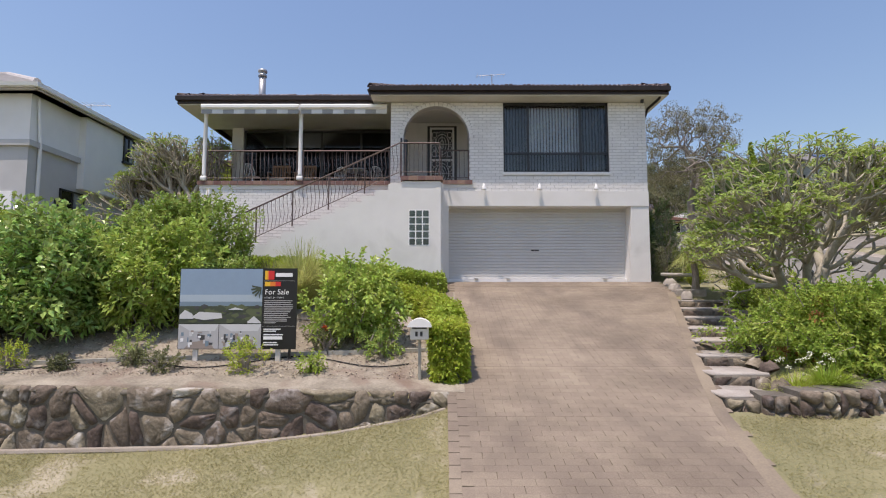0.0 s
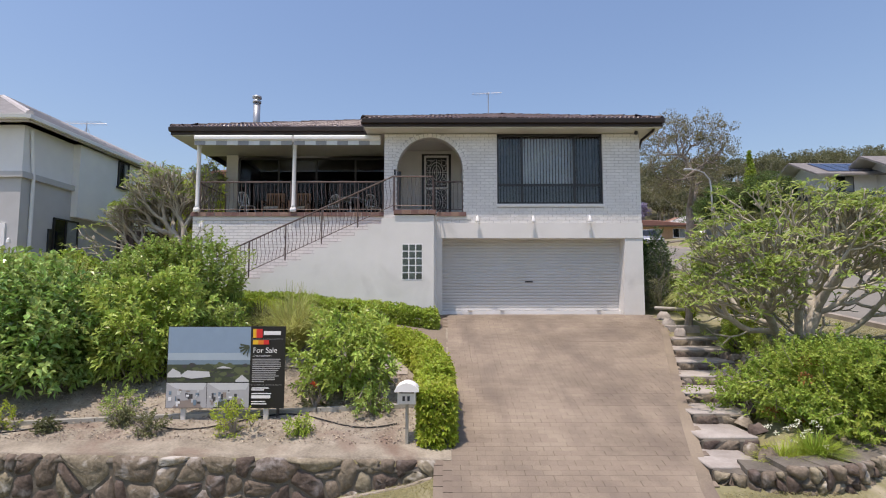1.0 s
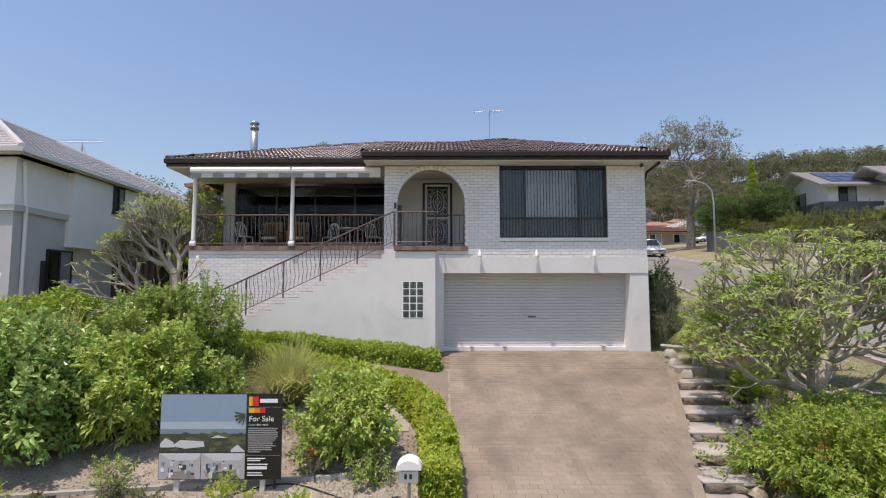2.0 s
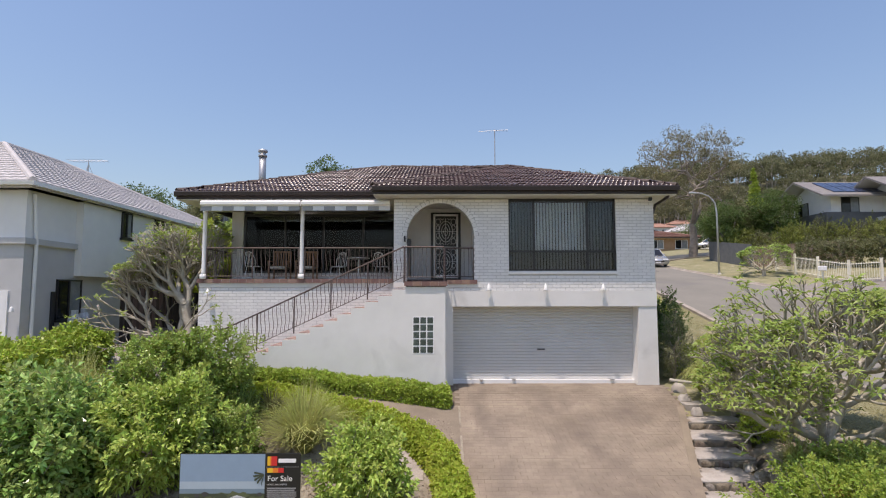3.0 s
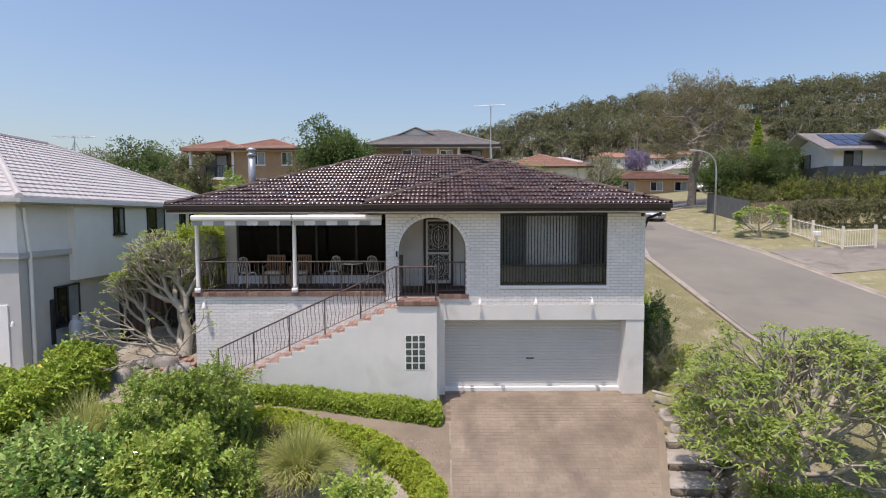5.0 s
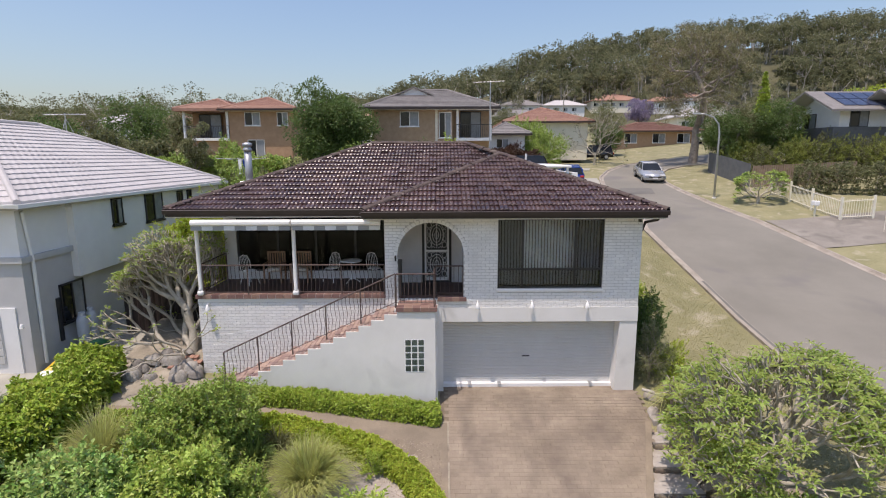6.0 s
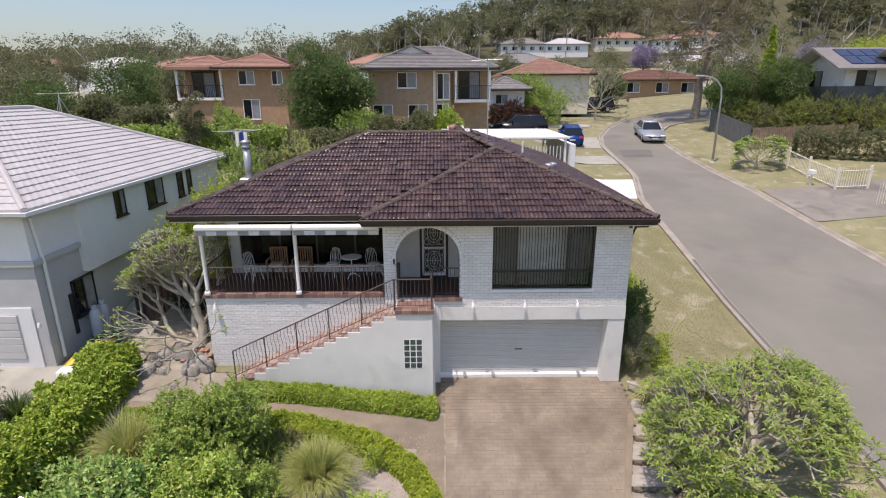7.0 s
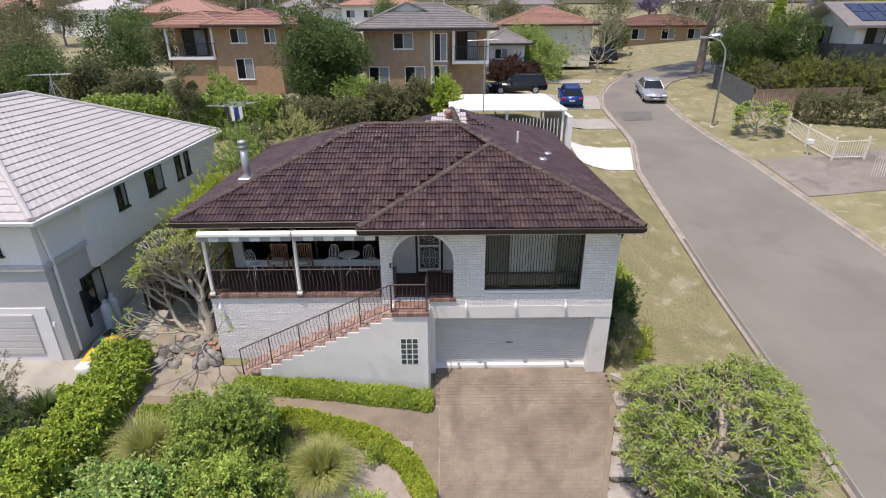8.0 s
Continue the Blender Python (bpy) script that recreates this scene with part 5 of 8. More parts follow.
for i in range(70):
    cx, cz, r = pr.uniform(0.05, PXW - 0.05), pr.uniform(0.60, 0.84), pr.uniform(0.02, 0.08) * (1.5 if i % 9 == 0 else 1)
    ink("printed_tree", photo, ("print tree light", "print tree", "print dark")[i % 3], [(min(max(cx + r * (1 + 0.25 * pr.normal()) * math.cos(w), 0.012), PXW - 0.002), min(cz + 0.6 * r * (1 + 0.25 * pr.normal()) * math.sin(w), 0.87)) for w in np.linspace(0, 6.28, 13)[:-1]], 2)
for pts in ([(0.02, 0.74), (0.10, 0.66), (0.22, 0.72), (0.24, 0.80), (0.02, 0.80)], [(0.2, 0.78), (0.33, 0.69), (0.68, 0.71), (0.70, 0.79), (0.4, 0.82)], [(1.1, 0.84), (1.2, 0.76), (1.31, 0.85), (1.31, 0.87), (1.1, 0.87)], [(0.78, 0.66), (0.9, 0.62), (1.05, 0.66)]):
    ink("printed_roof", photo, "print roof", pts, 3)
for i in range(6):
    w = 1.2 + i * 0.42
    tip = (1.31 - 0.17 * math.sin(w), 0.30 - 0.14 * math.cos(w))
    ink("printed_frond", photo, "print tree", [(1.305, 0.30), (tip[0], tip[1] + 0.02), (tip[0] + 0.01, tip[1] + 0.05), (1.31, 0.325)], 3)
for x0, x1 in ((0.01, 0.645), (0.655, PXW)):
    ph = ink("photo", sign, "print wall", patch(x0, x1, 0.885, SH - 0.01), 1)
    ink("printed_ceiling", ph, "print roof", [(x0, 0.885), (x1, 0.885), (x1 - 0.05, 0.99), (x0 + 0.2, 1.0)], 2)
    ink("printed_floor", ph, "print floor" if x0 < 0.3 else "print tree light", [(x0 + 0.1, SH - 0.01), (x1 - 0.06, SH - 0.01), (x1 - 0.15, 1.15), (x0 + 0.2, 1.16)], 2)
    for i in range(26):
        xx, zz, ww, hh2 = pr.uniform(x0 + 0.03, x1 - 0.12), pr.uniform(0.98, SH - 0.1), pr.uniform(0.01, 0.07), pr.uniform(0.01, 0.09)
        ink("printed_furniture", ph, ("print dark", "print roof", "print floor", "print water", "sign white")[i % 5], patch(xx, xx + ww, zz, zz + hh2), 3)
ink("logo_tile", sign, "sign yellow", patch(1.36, 1.40, 0.04, 0.18), 1)
ink("logo_tile", sign, "sign orange", patch(1.40, 1.44, 0.04, 0.18), 1)
ink("logo_tile", sign, "sign red", patch(1.42, 1.51, 0.04, 0.18), 2)
ink("logo_bar", sign, "sign white", patch(1.53, 1.80, 0.075, 0.135), 1)
for i, c in enumerate(("sign yellow", "sign orange", "sign red")):
    ink("logo_stripe", sign, c, patch(1.36 + i * 0.085, 1.36 + (i + 1) * 0.085, 0.215, 0.285), 1)
ink("rule", sign, "sign grey", patch(1.34, 1.85, 0.198, 0.202), 1)
ink("rule", sign, "sign grey", patch(1.34, 1.85, 0.915, 0.919), 1)


def lettering(text, x, z, size, parent, mat="sign white", label=""):
    cu = bpy.data.curves.new("lettering", "FONT")
    cu.body, cu.size, cu.fill_mode = text, size, "FRONT"
    tmp = bpy.data.objects.new("lettering", cu)
    me = bpy.data.meshes.new_from_object(tmp)
    bpy.data.objects.remove(tmp)
    me.materials.clear()
    me.materials.append(MATS[mat])
    ob = new("lettering", me)
    ob.parent, ob.matrix_basis = parent, pose(x, -0.003, z, 90)
    return ob


lettering("For Sale", 1.36, -0.415, 0.118, sign)
lettering("LOVELY BAY VIEWS", 1.36, -0.478, 0.034, sign)
for i in range(13):
    ink("text_bar", sign, "sign grey", patch(1.36, 1.36 + pr.uniform(0.36, 0.46) * (0.5 if i == 12 else 1), 0.51 + i * 0.029, 0.522 + i * 0.029), 1)
for z0, z1, w in ((0.955, 0.972, 0.27), (0.985, 1.002, 0.2), (1.04, 1.058, 0.31), (1.075, 1.125, 0.30), (1.165, 1.182, 0.22), (1.2, 1.217, 0.24)):
    ink("text_bar", sign, "sign white", patch(1.36, 1.36 + w, z0, z1), 1)
for x in (0.27, 1.58):
    Geo().soft(x - 0.04, x + 0.04, 0.022, 0.065, -1.62, -0.2, 0.006).make("stake", "pale concrete", sign, "pale timber stake")
Geo().soft(1.72, 1.76, 0.10, 0.14, -1.6, -0.6, 0.006).make("brace", "dark frame", sign)

# letterbox
lb = thing("letterbox", "white metal letterbox with a curved lid on a post", "letterbox", at=pose(-0.34, 7.76, -1.66) @ Matrix.Diagonal((0.88, 0.88, 0.97, 1)))
Geo().soft(-0.025, 0.025, -0.025, 0.025, -0.05, 0.72, 0.006).make("post", "grey concrete", lb)
Geo().soft(-0.15, 0.15, -0.12, 0.16, 0.70, 0.90, 0.008).make("box", "pale concrete", lb)
arc = [(-0.20 + 0.40 * k / 8, 0.93 + 0.085 * math.sin(math.pi * k / 8) - 0.03 * (1 if k in (0, 8) else 0)) for k in range(9)]
Geo().prism(arc + [(0.20, 0.885), (-0.20, 0.885)], 1, -0.17, 0.2).make("lid", "white paint", lb, "curved white lid")
Geo().box(-0.12, 0.12, -0.124, -0.12, 0.86, 0.885).make("slot", "dark frame", lb)
for x in (-0.05, 0.03):
    Geo().box(x - 0.018, x + 0.022, -0.126, -0.121, 0.75, 0.82).make("number_bar", "dark frame", lb)


# ---- hedges and shrubs ----
def hedge(name, label, line, width, height, leaf, mat, density, group="", lumpy=1.0):
    """A clipped hedge along a line of (x, y): a shell of leaves over a twiggy inside."""
    pts = [Vector((x, y)) for x, y in line]
    seg = [(a, b, (b - a).length) for a, b in zip(pts, pts[1:])]
    total = sum(s[2] for s in seg)
    n = int(total * density)
    w = rng.uniform(0, total, n)
    at = np.cumsum([0] + [s[2] for s in seg])
    k = np.clip(np.searchsorted(at, w) - 1, 0, len(seg) - 1)
    A = np.array([s[0][:] for s in seg])[k]
    B = np.array([s[1][:] for s in seg])[k]
    f = ((w - at[k]) / np.array([s[2] for s in seg])[k])[:, None]
    mid = A + (B - A) * f
    d = unit(B - A)
    nrm = np.column_stack([d[:, 1], -d[:, 0]])
    hh = height if np.isscalar(height) else np.interp(w, np.linspace(0, total, len(height)), height)
    # a leaf lies on the top, on a side or somewhat inside
    on_top = rng.uniform(size=n) < width / (width + 1.6 * np.mean(hh))
    sgn = np.where(rng.uniform(size=n) < 0.5, -1.0, 1.0)
    across = np.where(on_top, rng.uniform(-1, 1, n), sgn)
    level = np.where(on_top, 1.0, rng.uniform(0.0, 1, n))
    lump = 1 + lumpy * (0.05 * np.sin(w * 3.1 + across) + 0.04 * np.sin(w * 7.7 + 1 + 2 * across) * np.sin(5 * level + 3 * across) + 0.04 * np.sin(w * 17 + rng.uniform(size=n) * 1.2))
    inset = 1 - np.abs(rng.normal(size=n)) * 0.10
    round_off = 1 - 0.16 * np.abs(across) ** 4 * level ** 4
    u = across * width / 2 * lump * np.where(on_top, 1, inset) * round_off
    v = level * hh * lump * np.where(on_top, inset, 1) * round_off + rng.normal(size=n) * 0.015
    ca, sa = np.where(on_top, across * 0.4, sgn), np.where(on_top, 1.0, 0.35)
    xy = mid + nrm * u[:, None]
    z = ground_z(xy[:, 0], xy[:, 1]) + np.maximum(v, 0.0)
    p = np.column_stack([xy, z])
    aim = np.column_stack([nrm * ca[:, None], sa]) + rng.normal(size=(n, 3)) * 0.6
    # leaves over the two ends
    for i, sg in ((0, -1.0), (-1, 1.0)):
        e = np.array(pts[i][:])
        dd = (np.array(pts[-1][:]) - np.array(pts[-2][:]) if i else np.array(pts[1][:]) - np.array(pts[0][:]))
        dd = sg * dd / np.linalg.norm(dd)
        h = float(hh) if np.isscalar(hh) else float(height[i])
        m = int(density * width * 0.55)
        u2, v2 = rng.uniform(-1, 1, m), rng.uniform(0, 1, m)
        out = 0.2 * width * np.sqrt(np.clip(1 - u2 ** 2 * 0.9, 0, 1)) * (1 - 0.5 * v2 ** 3) * (1 - np.abs(rng.normal(size=m)) * 0.3)
        q = e + dd * out[:, None] + np.array([dd[1], -dd[0]]) * (u2 * width / 2)[:, None]
        p = np.vstack([p, np.column_stack([q, ground_z(q[:, 0], q[:, 1]) + v2 * h * 0.97])])
        aim = np.vstack([aim, np.column_stack([np.repeat(dd[None], m, 0), np.full(m, 0.35)]) + rng.normal(size=(m, 3)) * 0.6])
    ob = thing(name, label, "hedge", group)
    # eight leaves round each shoot
    pick = rng.uniform(size=len(p)) < 0.135
    p0, ax = p[pick], unit(aim[pick] + np.array([0, 0, 0.25]))
    a_ = unit(np.cross(ax, np.array([0.3, 0.2, 1.0])))
    b_ = np.cross(ax, a_)
    w_ = rng.uniform(0, 6.28, (len(p0), 1)) + np.arange(8) * 2.4
    k_ = np.linspace(0, 1, 8)[None, :, None]
    out_ = a_[:, None] * np.cos(w_)[..., None] + b_[:, None] * np.sin(w_)[..., None]
    p = (p0[:, None] + ax[:, None] * leaf[0] * (1.3 * k_ - 0.9)).reshape(-1, 3)
    aim = (out_ * (1 - 0.55 * k_) + ax[:, None] * (0.25 + 0.7 * k_) + rng.normal(size=out_.shape) * 0.15).reshape(-1, 3)
    leaves("foliage", p, aim, *leaf, mat, ob)
    tw = Geo()
    for i in range(int(total / 0.35)):
        j = int(rng.integers(0, n))
        b = mid[j]
        z0 = float(ground_z(b[0], b[1]))
        h = float(hh if np.isscalar(hh) else hh[j])
        for _ in range(3):
            o = rng.normal(size=2) * width * 0.2
            tw.tube([(b[0], b[1], z0 - 0.03), (b[0] + o[0] * 0.5, b[1] + o[1] * 0.5, z0 + h * 0.5), (b[0] + o[0], b[1] + o[1], z0 + h * 0.9)], [0.02, 0.012, 0.005], 4, False)
    tagged(tw.make("stem", "bark", ob), kind="stuff")
    return ob


hedge("box_hedge", "low clipped green hedge along the white stair wall", [(-6.1, 13.6), (-4.5, 13.55), (-3, 13.5), (-1.5, 13.47), (-0.05, 13.42)], 0.5, [0.36, 0.36, 0.38, 0.42, 0.46], (0.07, 0.042), "hedge leaf", 4600)
hedge("box_hedge", "low clipped hedge curving down along the driveway edge", [(-4.6, 12.35), (-3.6, 12.3), (-2.6, 12.18), (-1.5, 11.9), (-0.6, 11.3), (-0.12, 10.4), (0.05, 9.4), (0.08, 8.5), (0.10, 7.75)], 0.52, [0.4, 0.42, 0.42, 0.5, 0.6, 0.78, 0.85], (0.075, 0.045), "lime leaf", 5200)
hedge("box_hedge", "short clipped hedge beside the concrete landing", [(-8.5, 12.45), (-7.2, 12.45), (-6.0, 12.45)], 0.5, 0.45, (0.055, 0.032), "hedge leaf", 4200)
hedge("boundary_hedge", "tall bright green boundary hedge beside the neighbour", [(-9.85, 14.5), (-9.75, 13.2), (-9.75, 11.5), (-10.05, 9.2), (-10.25, 8.2)], 1.35, [0.95, 1.1, 1.35, 1.75, 1.9], (0.14, 0.075), "hedge leaf", 4600, lumpy=2.4)

shrub("garden_shrub", "large glossy-leaved shrub at the front of the bed", (-7.3, 9.5), (1.7, 1.3, 1.08), (0.15, 0.085), "glossy leaf", 80, 200, size=(0.2, 0.42))
shrub("garden_shrub", "light green upright leafy shrub behind the board", (-5.3, 9.85), (1.05, 0.9, 1.05), (0.15, 0.062), "fresh leaf", 58, 170, size=(0.2, 0.42))
shrub("garden_shrub", "large dense mid-green shrub", (-5.7, 11.45), (1.45, 1.2, 1.1), (0.105, 0.055), "shrub leaf", 84, 270, size=(0.18, 0.40))
shrub("garden_shrub", "leafy green shrub on the mulch near the letterbox", (-1.45, 9.35), (0.82, 0.68, 0.82), (0.12, 0.055), "fresh leaf", 36, 170, size=(0.26, 0.42))
shrub("garden_shrub", "bright green leafy shrub between the larger bushes", (-6.45, 10.7), (0.8, 0.7, 0.75), (0.11, 0.05), "fresh leaf", 46, 190, size=(0.2, 0.42))
shrub("garden_shrub", "low green shrub in front of the large bush", (-4.3, 10.35), (0.75, 0.6, 0.55), (0.10, 0.05), "shrub leaf", 30, 200)
shrub("garden_shrub", "small green shrub low on the mulch", (-1.0, 8.7), (0.35, 0.3, 0.28), (0.07, 0.032), "shrub leaf", 10, 90)
shrub("garden_shrub", "small round shrub on the gravel", (-1.55, 11.5), (0.36, 0.34, 0.32), (0.05, 0.026), "hedge leaf", 14, 160)
shrub("garden_shrub", "dark shrub in the shade at the end of the bed", (-9.2, 8.85), (1.3, 1.0, 1.0), (0.145, 0.08), "glossy leaf", 56, 190, size=(0.2, 0.42))
shrub("rose_bush", "low sparse rose bush with one red bloom", (-1.95, 8.85), (0.3, 0.25, 0.26), (0.05, 0.03), "olive leaf", 9, 60)
for ob in [o for o in scene.objects if o.name == "rose_bush"]:
    p, a = clump_leaves(np.array([[0.0, -0.1, 0.42, 0.05]]), 40)
    leaves("bloom", p, a, 0.04, 0.03, "red flower", ob)
for x, y, s, mat in ((-6.55, 8.05, 0.34, "lime leaf"), (-5.75, 8.0, 0.17, "olive leaf"), (-4.95, 8.55, 0.36, "shrub leaf"), (-4.2, 7.95, 0.26, "olive leaf"), (-2.95, 8.0, 0.34, "lime leaf"), (-1.95, 7.98, 0.22, "hedge leaf"), (-7.6, 8.25, 0.36, "hedge leaf"), (-4.75, 8.25, 0.2, "olive leaf")):
    shrub("bed_plant", "small young green plant in dry mulch", (x, y), (s, s * 0.85, s * 0.8), (0.06, 0.026), mat, 12, 55, 5, "plant", "young plants in the front bed", (0.25, 0.4))


def strap_clump(name, label, base, radius, height, count, mat, width=0.016, category="grass clump", arch=0.55, trunk=0.0):
    """Long arching blades from one crown."""
    x, y = base
    ob = thing(name, label, category, at=pose(x, y, float(ground_z(x, y)) - 0.02))
    v, f = [], []
    for _ in range(count):
        w, lean = rng.uniform(0, 6.283), rng.uniform(0.05, 1.0) ** 0.7
        h = height * rng.uniform(0.5, 1.12)
        curl, w0 = rng.normal() * 0.4, w
        for k in range(5):
            t = k / 4
            w = w0 + curl * t * t
            s = np.array([math.sin(w), -math.cos(w)])
            r = 0.06 + radius * lean * (t ** 1.5)
            z = trunk + h * (t * (1.15 - 0.15 * lean) - arch * lean * t * t * t)
            ww = width * (1 - 0.85 * t)
            for sgn in (-1, 1):
                v.append((r * math.cos(w) + sgn * ww * s[0], r * math.sin(w) + sgn * ww * s[1], z))
        n = len(v) - 10
        f += [(n + 2 * k, n + 2 * k + 1, n + 2 * k + 3, n + 2 * k + 2) for k in range(4)]
    tagged(sheet("blade_tuft", v, f, mat, ob), kind="stuff")
    if trunk:
        Geo().tube([(0, 0, 0), (0.03, 0, trunk * 0.5), (0, 0, trunk + 0.1)], [0.11, 0.085, 0.07], 9).make("trunk", "bark", ob)
    return ob


strap_clump("grass_clump", "pale yellow-green arching grass clump", (-2.9, 10.85), 1.25, 1.35, 1700, "straw blade", 0.013)
strap_clump("grass_clump", "pale yellow-green arching grass clump behind shrubs", (-7.75, 11.2), 1.15, 1.75, 1200, "straw blade", 0.013)
strap_clump("strap_plant", "dark grey-green strap-leaved plant", (-4.35, 11.35), 0.65, 0.95, 420, "dark leaf", 0.026, "plant")
strap_clump("strap_plant", "grey-green strap-leaved plant at the hedge end", (-3.9, 11.9), 0.5, 0.7, 260, "olive leaf", 0.022, "plant")
strap_clump("cordyline", "cabbage-palm with drooping yellow-green strap leaves", (6.45, 13.5), 0.7, 0.55, 240, "straw blade", 0.024, "palm", 1.5, 0.75)
strap_clump("strap_plant", "bright green strap-leaved clump beside the path", (6.75, 14.1), 0.5, 0.55, 200, "lime leaf", 0.022, "plant")
strap_clump("grass_clump", "tuft of green grass with pale flowers above the steps wall", (4.75, 7.2), 0.45, 0.46, 800, "lime leaf", 0.009)
strap_clump("grass_clump", "tuft of bright green grass hanging over the stone wall", (5.25, 7.3), 0.5, 0.46, 900, "hedge leaf", 0.009)
strap_clump("grass_clump", "tuft of soft green grass beside the frangipani", (6.75, 10.6), 0.55, 0.75, 420, "straw blade", 0.010)
strap_clump("cycad", "dark feathery cycad beside the neighbour's drive", (-11.5, 12.6), 1.05, 0.8, 320, "dark leaf", 0.03, "plant")
p, a = clump_leaves(np.array([[4.7 + 0.7 * rng.uniform(), 7.2 + 0.4 * rng.uniform(), -1.27 + 0.08 * rng.normal(), 0.03] for _ in range(14)]), 14)
tagged(leaves("daisy_flowers", p, a, 0.03, 0.02, "white flower"), "small white daisies among the grass", "flowers", kind="stuff")

# ---- stone steps beside the drive ----
steps = thing("stone_steps", "rough stone garden steps with pale worn treads", "steps")
for i in range(8):
    y0 = 7.0 + i * 0.8
    z1 = -1.66 + i * 0.17
    xl = drive_right(y0 + 0.1) + 0.03
    wd = 0.76 + i * 0.085
    Geo().soft(xl, xl + wd, y0, y0 + 0.86, z1 - 0.26, z1 - 0.02, 0.03).make("riser_bed", "stone mortar", steps)
    Geo().soft(xl - 0.02, xl + wd, y0 + 0.03, y0 + 0.84, z1 - 0.04, z1 + 0.012, 0.02).make("tread", "pale step stone", steps, smooth=True)
    for k, (p, poly) in enumerate(cells(wd, 0.19, 3, 40 + i)):
        ob = stone(p, poly, 300 + 10 * i + k, 0.012, 0.06).make("stone", "wall stone", steps, smooth=True)
        ob.matrix_basis = pose(xl, y0 + 0.02, z1 - 0.21)
    for k in range(2):
        sx = xl + wd + 0.08
        ob = stone(None, [np.array(q, float) for q in ((-0.13, -0.1), (0.1, -0.14), (0.16, 0.06), (-0.02, 0.14), (-0.15, 0.05))], 500 + 3 * i + k, 0.005, 0.12).make("stone", "wall stone", steps, smooth=True)
        ob.matrix_basis = pose(sx, y0 + 0.17 + 0.40 * k, z1 + 0.04, -60, 0, rng.uniform(0, 360))
side_wall = thing("retaining_wall", "low curved wall of dark stones beside the steps", "retaining wall")
BEND = [(3.68, 6.98), (4.0, 6.76), (4.42, 6.65), (4.9, 6.63), (5.36, 6.71), (5.85, 7.0), (6.6, 7.3), (7.4, 7.42)]
for s in range(7):
    w0 = (0.0, 0.5, 0.95, 1.0, 1.0, 1.0, 1.0)[s]
    pa, pb = Vector(BEND[s]), Vector(BEND[s + 1])
    d = pb - pa
    ang = math.degrees(math.atan2(d.y, d.x))
    Geo().box(0, d.length + 0.02, 0.02, 0.45, -0.5, 0.07 + 0.15 * w0).make("mortar", "stone mortar", side_wall).matrix_basis = pose(pa.x, pa.y, -1.75, 0, 0, ang)
    for k, (p, poly) in enumerate(cells(d.length, 0.62, 13, 70 + s)):
        ob = stone(p, poly, 700 + 20 * s + k, 0.012, 0.05).make("stone", "wall stone", side_wall, smooth=True)
        ob.matrix_basis = pose(pa.x, pa.y, -2.29 + 0.16 * w0, 0, 0, ang)
Geo().soft(5.88, 6.65, 13.3, 13.9, -0.4, -0.2, 0.02).make("tread", "pale step stone", steps)
tagged(Geo().tube([(5.95, 14.35, 0.22), (6.35, 14.0, 0.2), (6.62, 13.85, 0.18)], 0.045, 8).make("log_rail", "pale bark"), "weathered grey log rail at the garden edge", "log")
for x, y, s in ((6.05, 13.75, 0.17), (6.25, 14.5, 0.2), (6.1, 13.2, 0.15), (6.7, 12.9, 0.16)):
    ob = stone(None, [np.array(q, float) * s / 0.14 for q in ((-0.13, -0.1), (0.1, -0.14), (0.16, 0.06), (-0.02, 0.14), (-0.15, 0.05))], int(x * 100), 0.005, s).make("garden_rock", "pale step stone", smooth=True)
    ob.matrix_world = pose(x, y, float(ground_z(x, y)) + 0.03, -90)
    tagged(ob, "pale rough rock at the driveway edge", "rock", "rocks at the driveway edge")

# ---- east garden ----
shrub("garden_shrub", "wide yellow-green shrub with rust-tinged new leaves", (6.65, 8.5, -1.62), (1.55, 1.15, 0.76), (0.09, 0.042), "gold leaf", 100, 270, size=(0.18, 0.40))
for ob in [o for o in scene.objects if o.name.startswith("garden_shrub") and abs(o.location.x - 6.65) < 0.01]:
    p, a = clump_leaves(lobes((0, -0.1, 0.7), (1.6, 1.05, 0.7), 26, 0.95, (0.08, 0.14)), 26)
    tagged(leaves("new_growth", p, a, 0.07, 0.034, "rust leaf", ob), kind="stuff")
shrub("garden_shrub", "yellow-green shrub at the street end of the bank", (8.3, 8.2, -1.3), (1.2, 1.0, 0.66), (0.085, 0.04), "gold leaf", 50, 240)
shrub("garden_shrub", "spreading green shrub under the frangipani", (7.6, 9.7, -1.0), (1.3, 0.9, 0.42), (0.10, 0.05), "shrub leaf", 50, 220)
shrub("garden_shrub", "round dense bright green shrub beside the steps", (6.85, 11.9), (0.45, 0.42, 0.42), (0.05, 0.028), "hedge leaf", 22, 260)
shrub("garden_shrub", "feathery grey-green shrub against the white wall", (6.5, 15.3), (0.6, 0.6, 0.95), (0.09, 0.012), "olive leaf", 26, 260)
shrub("garden_shrub", "dark green shrub along the east wall", (6.75, 16.9), (0.75, 1.1, 1.05), (0.09, 0.05), "dark leaf", 40, 240)
shrub("garden_shrub", "bright green shrub along the east wall", (7.0, 18.4), (0.7, 0.8, 0.9), (0.09, 0.05), "hedge leaf", 34, 220)
shrub("garden_shrub", "bright green shrub beside the verge", (7.3, 15.6), (0.5, 0.6, 0.6), (0.07, 0.03), "lime leaf", 20, 200)
shrub("garden_shrub", "low bright green shrub under the tree", (7.7, 13.0), (0.7, 0.7, 0.55), (0.07, 0.03), "lime leaf", 20, 220)


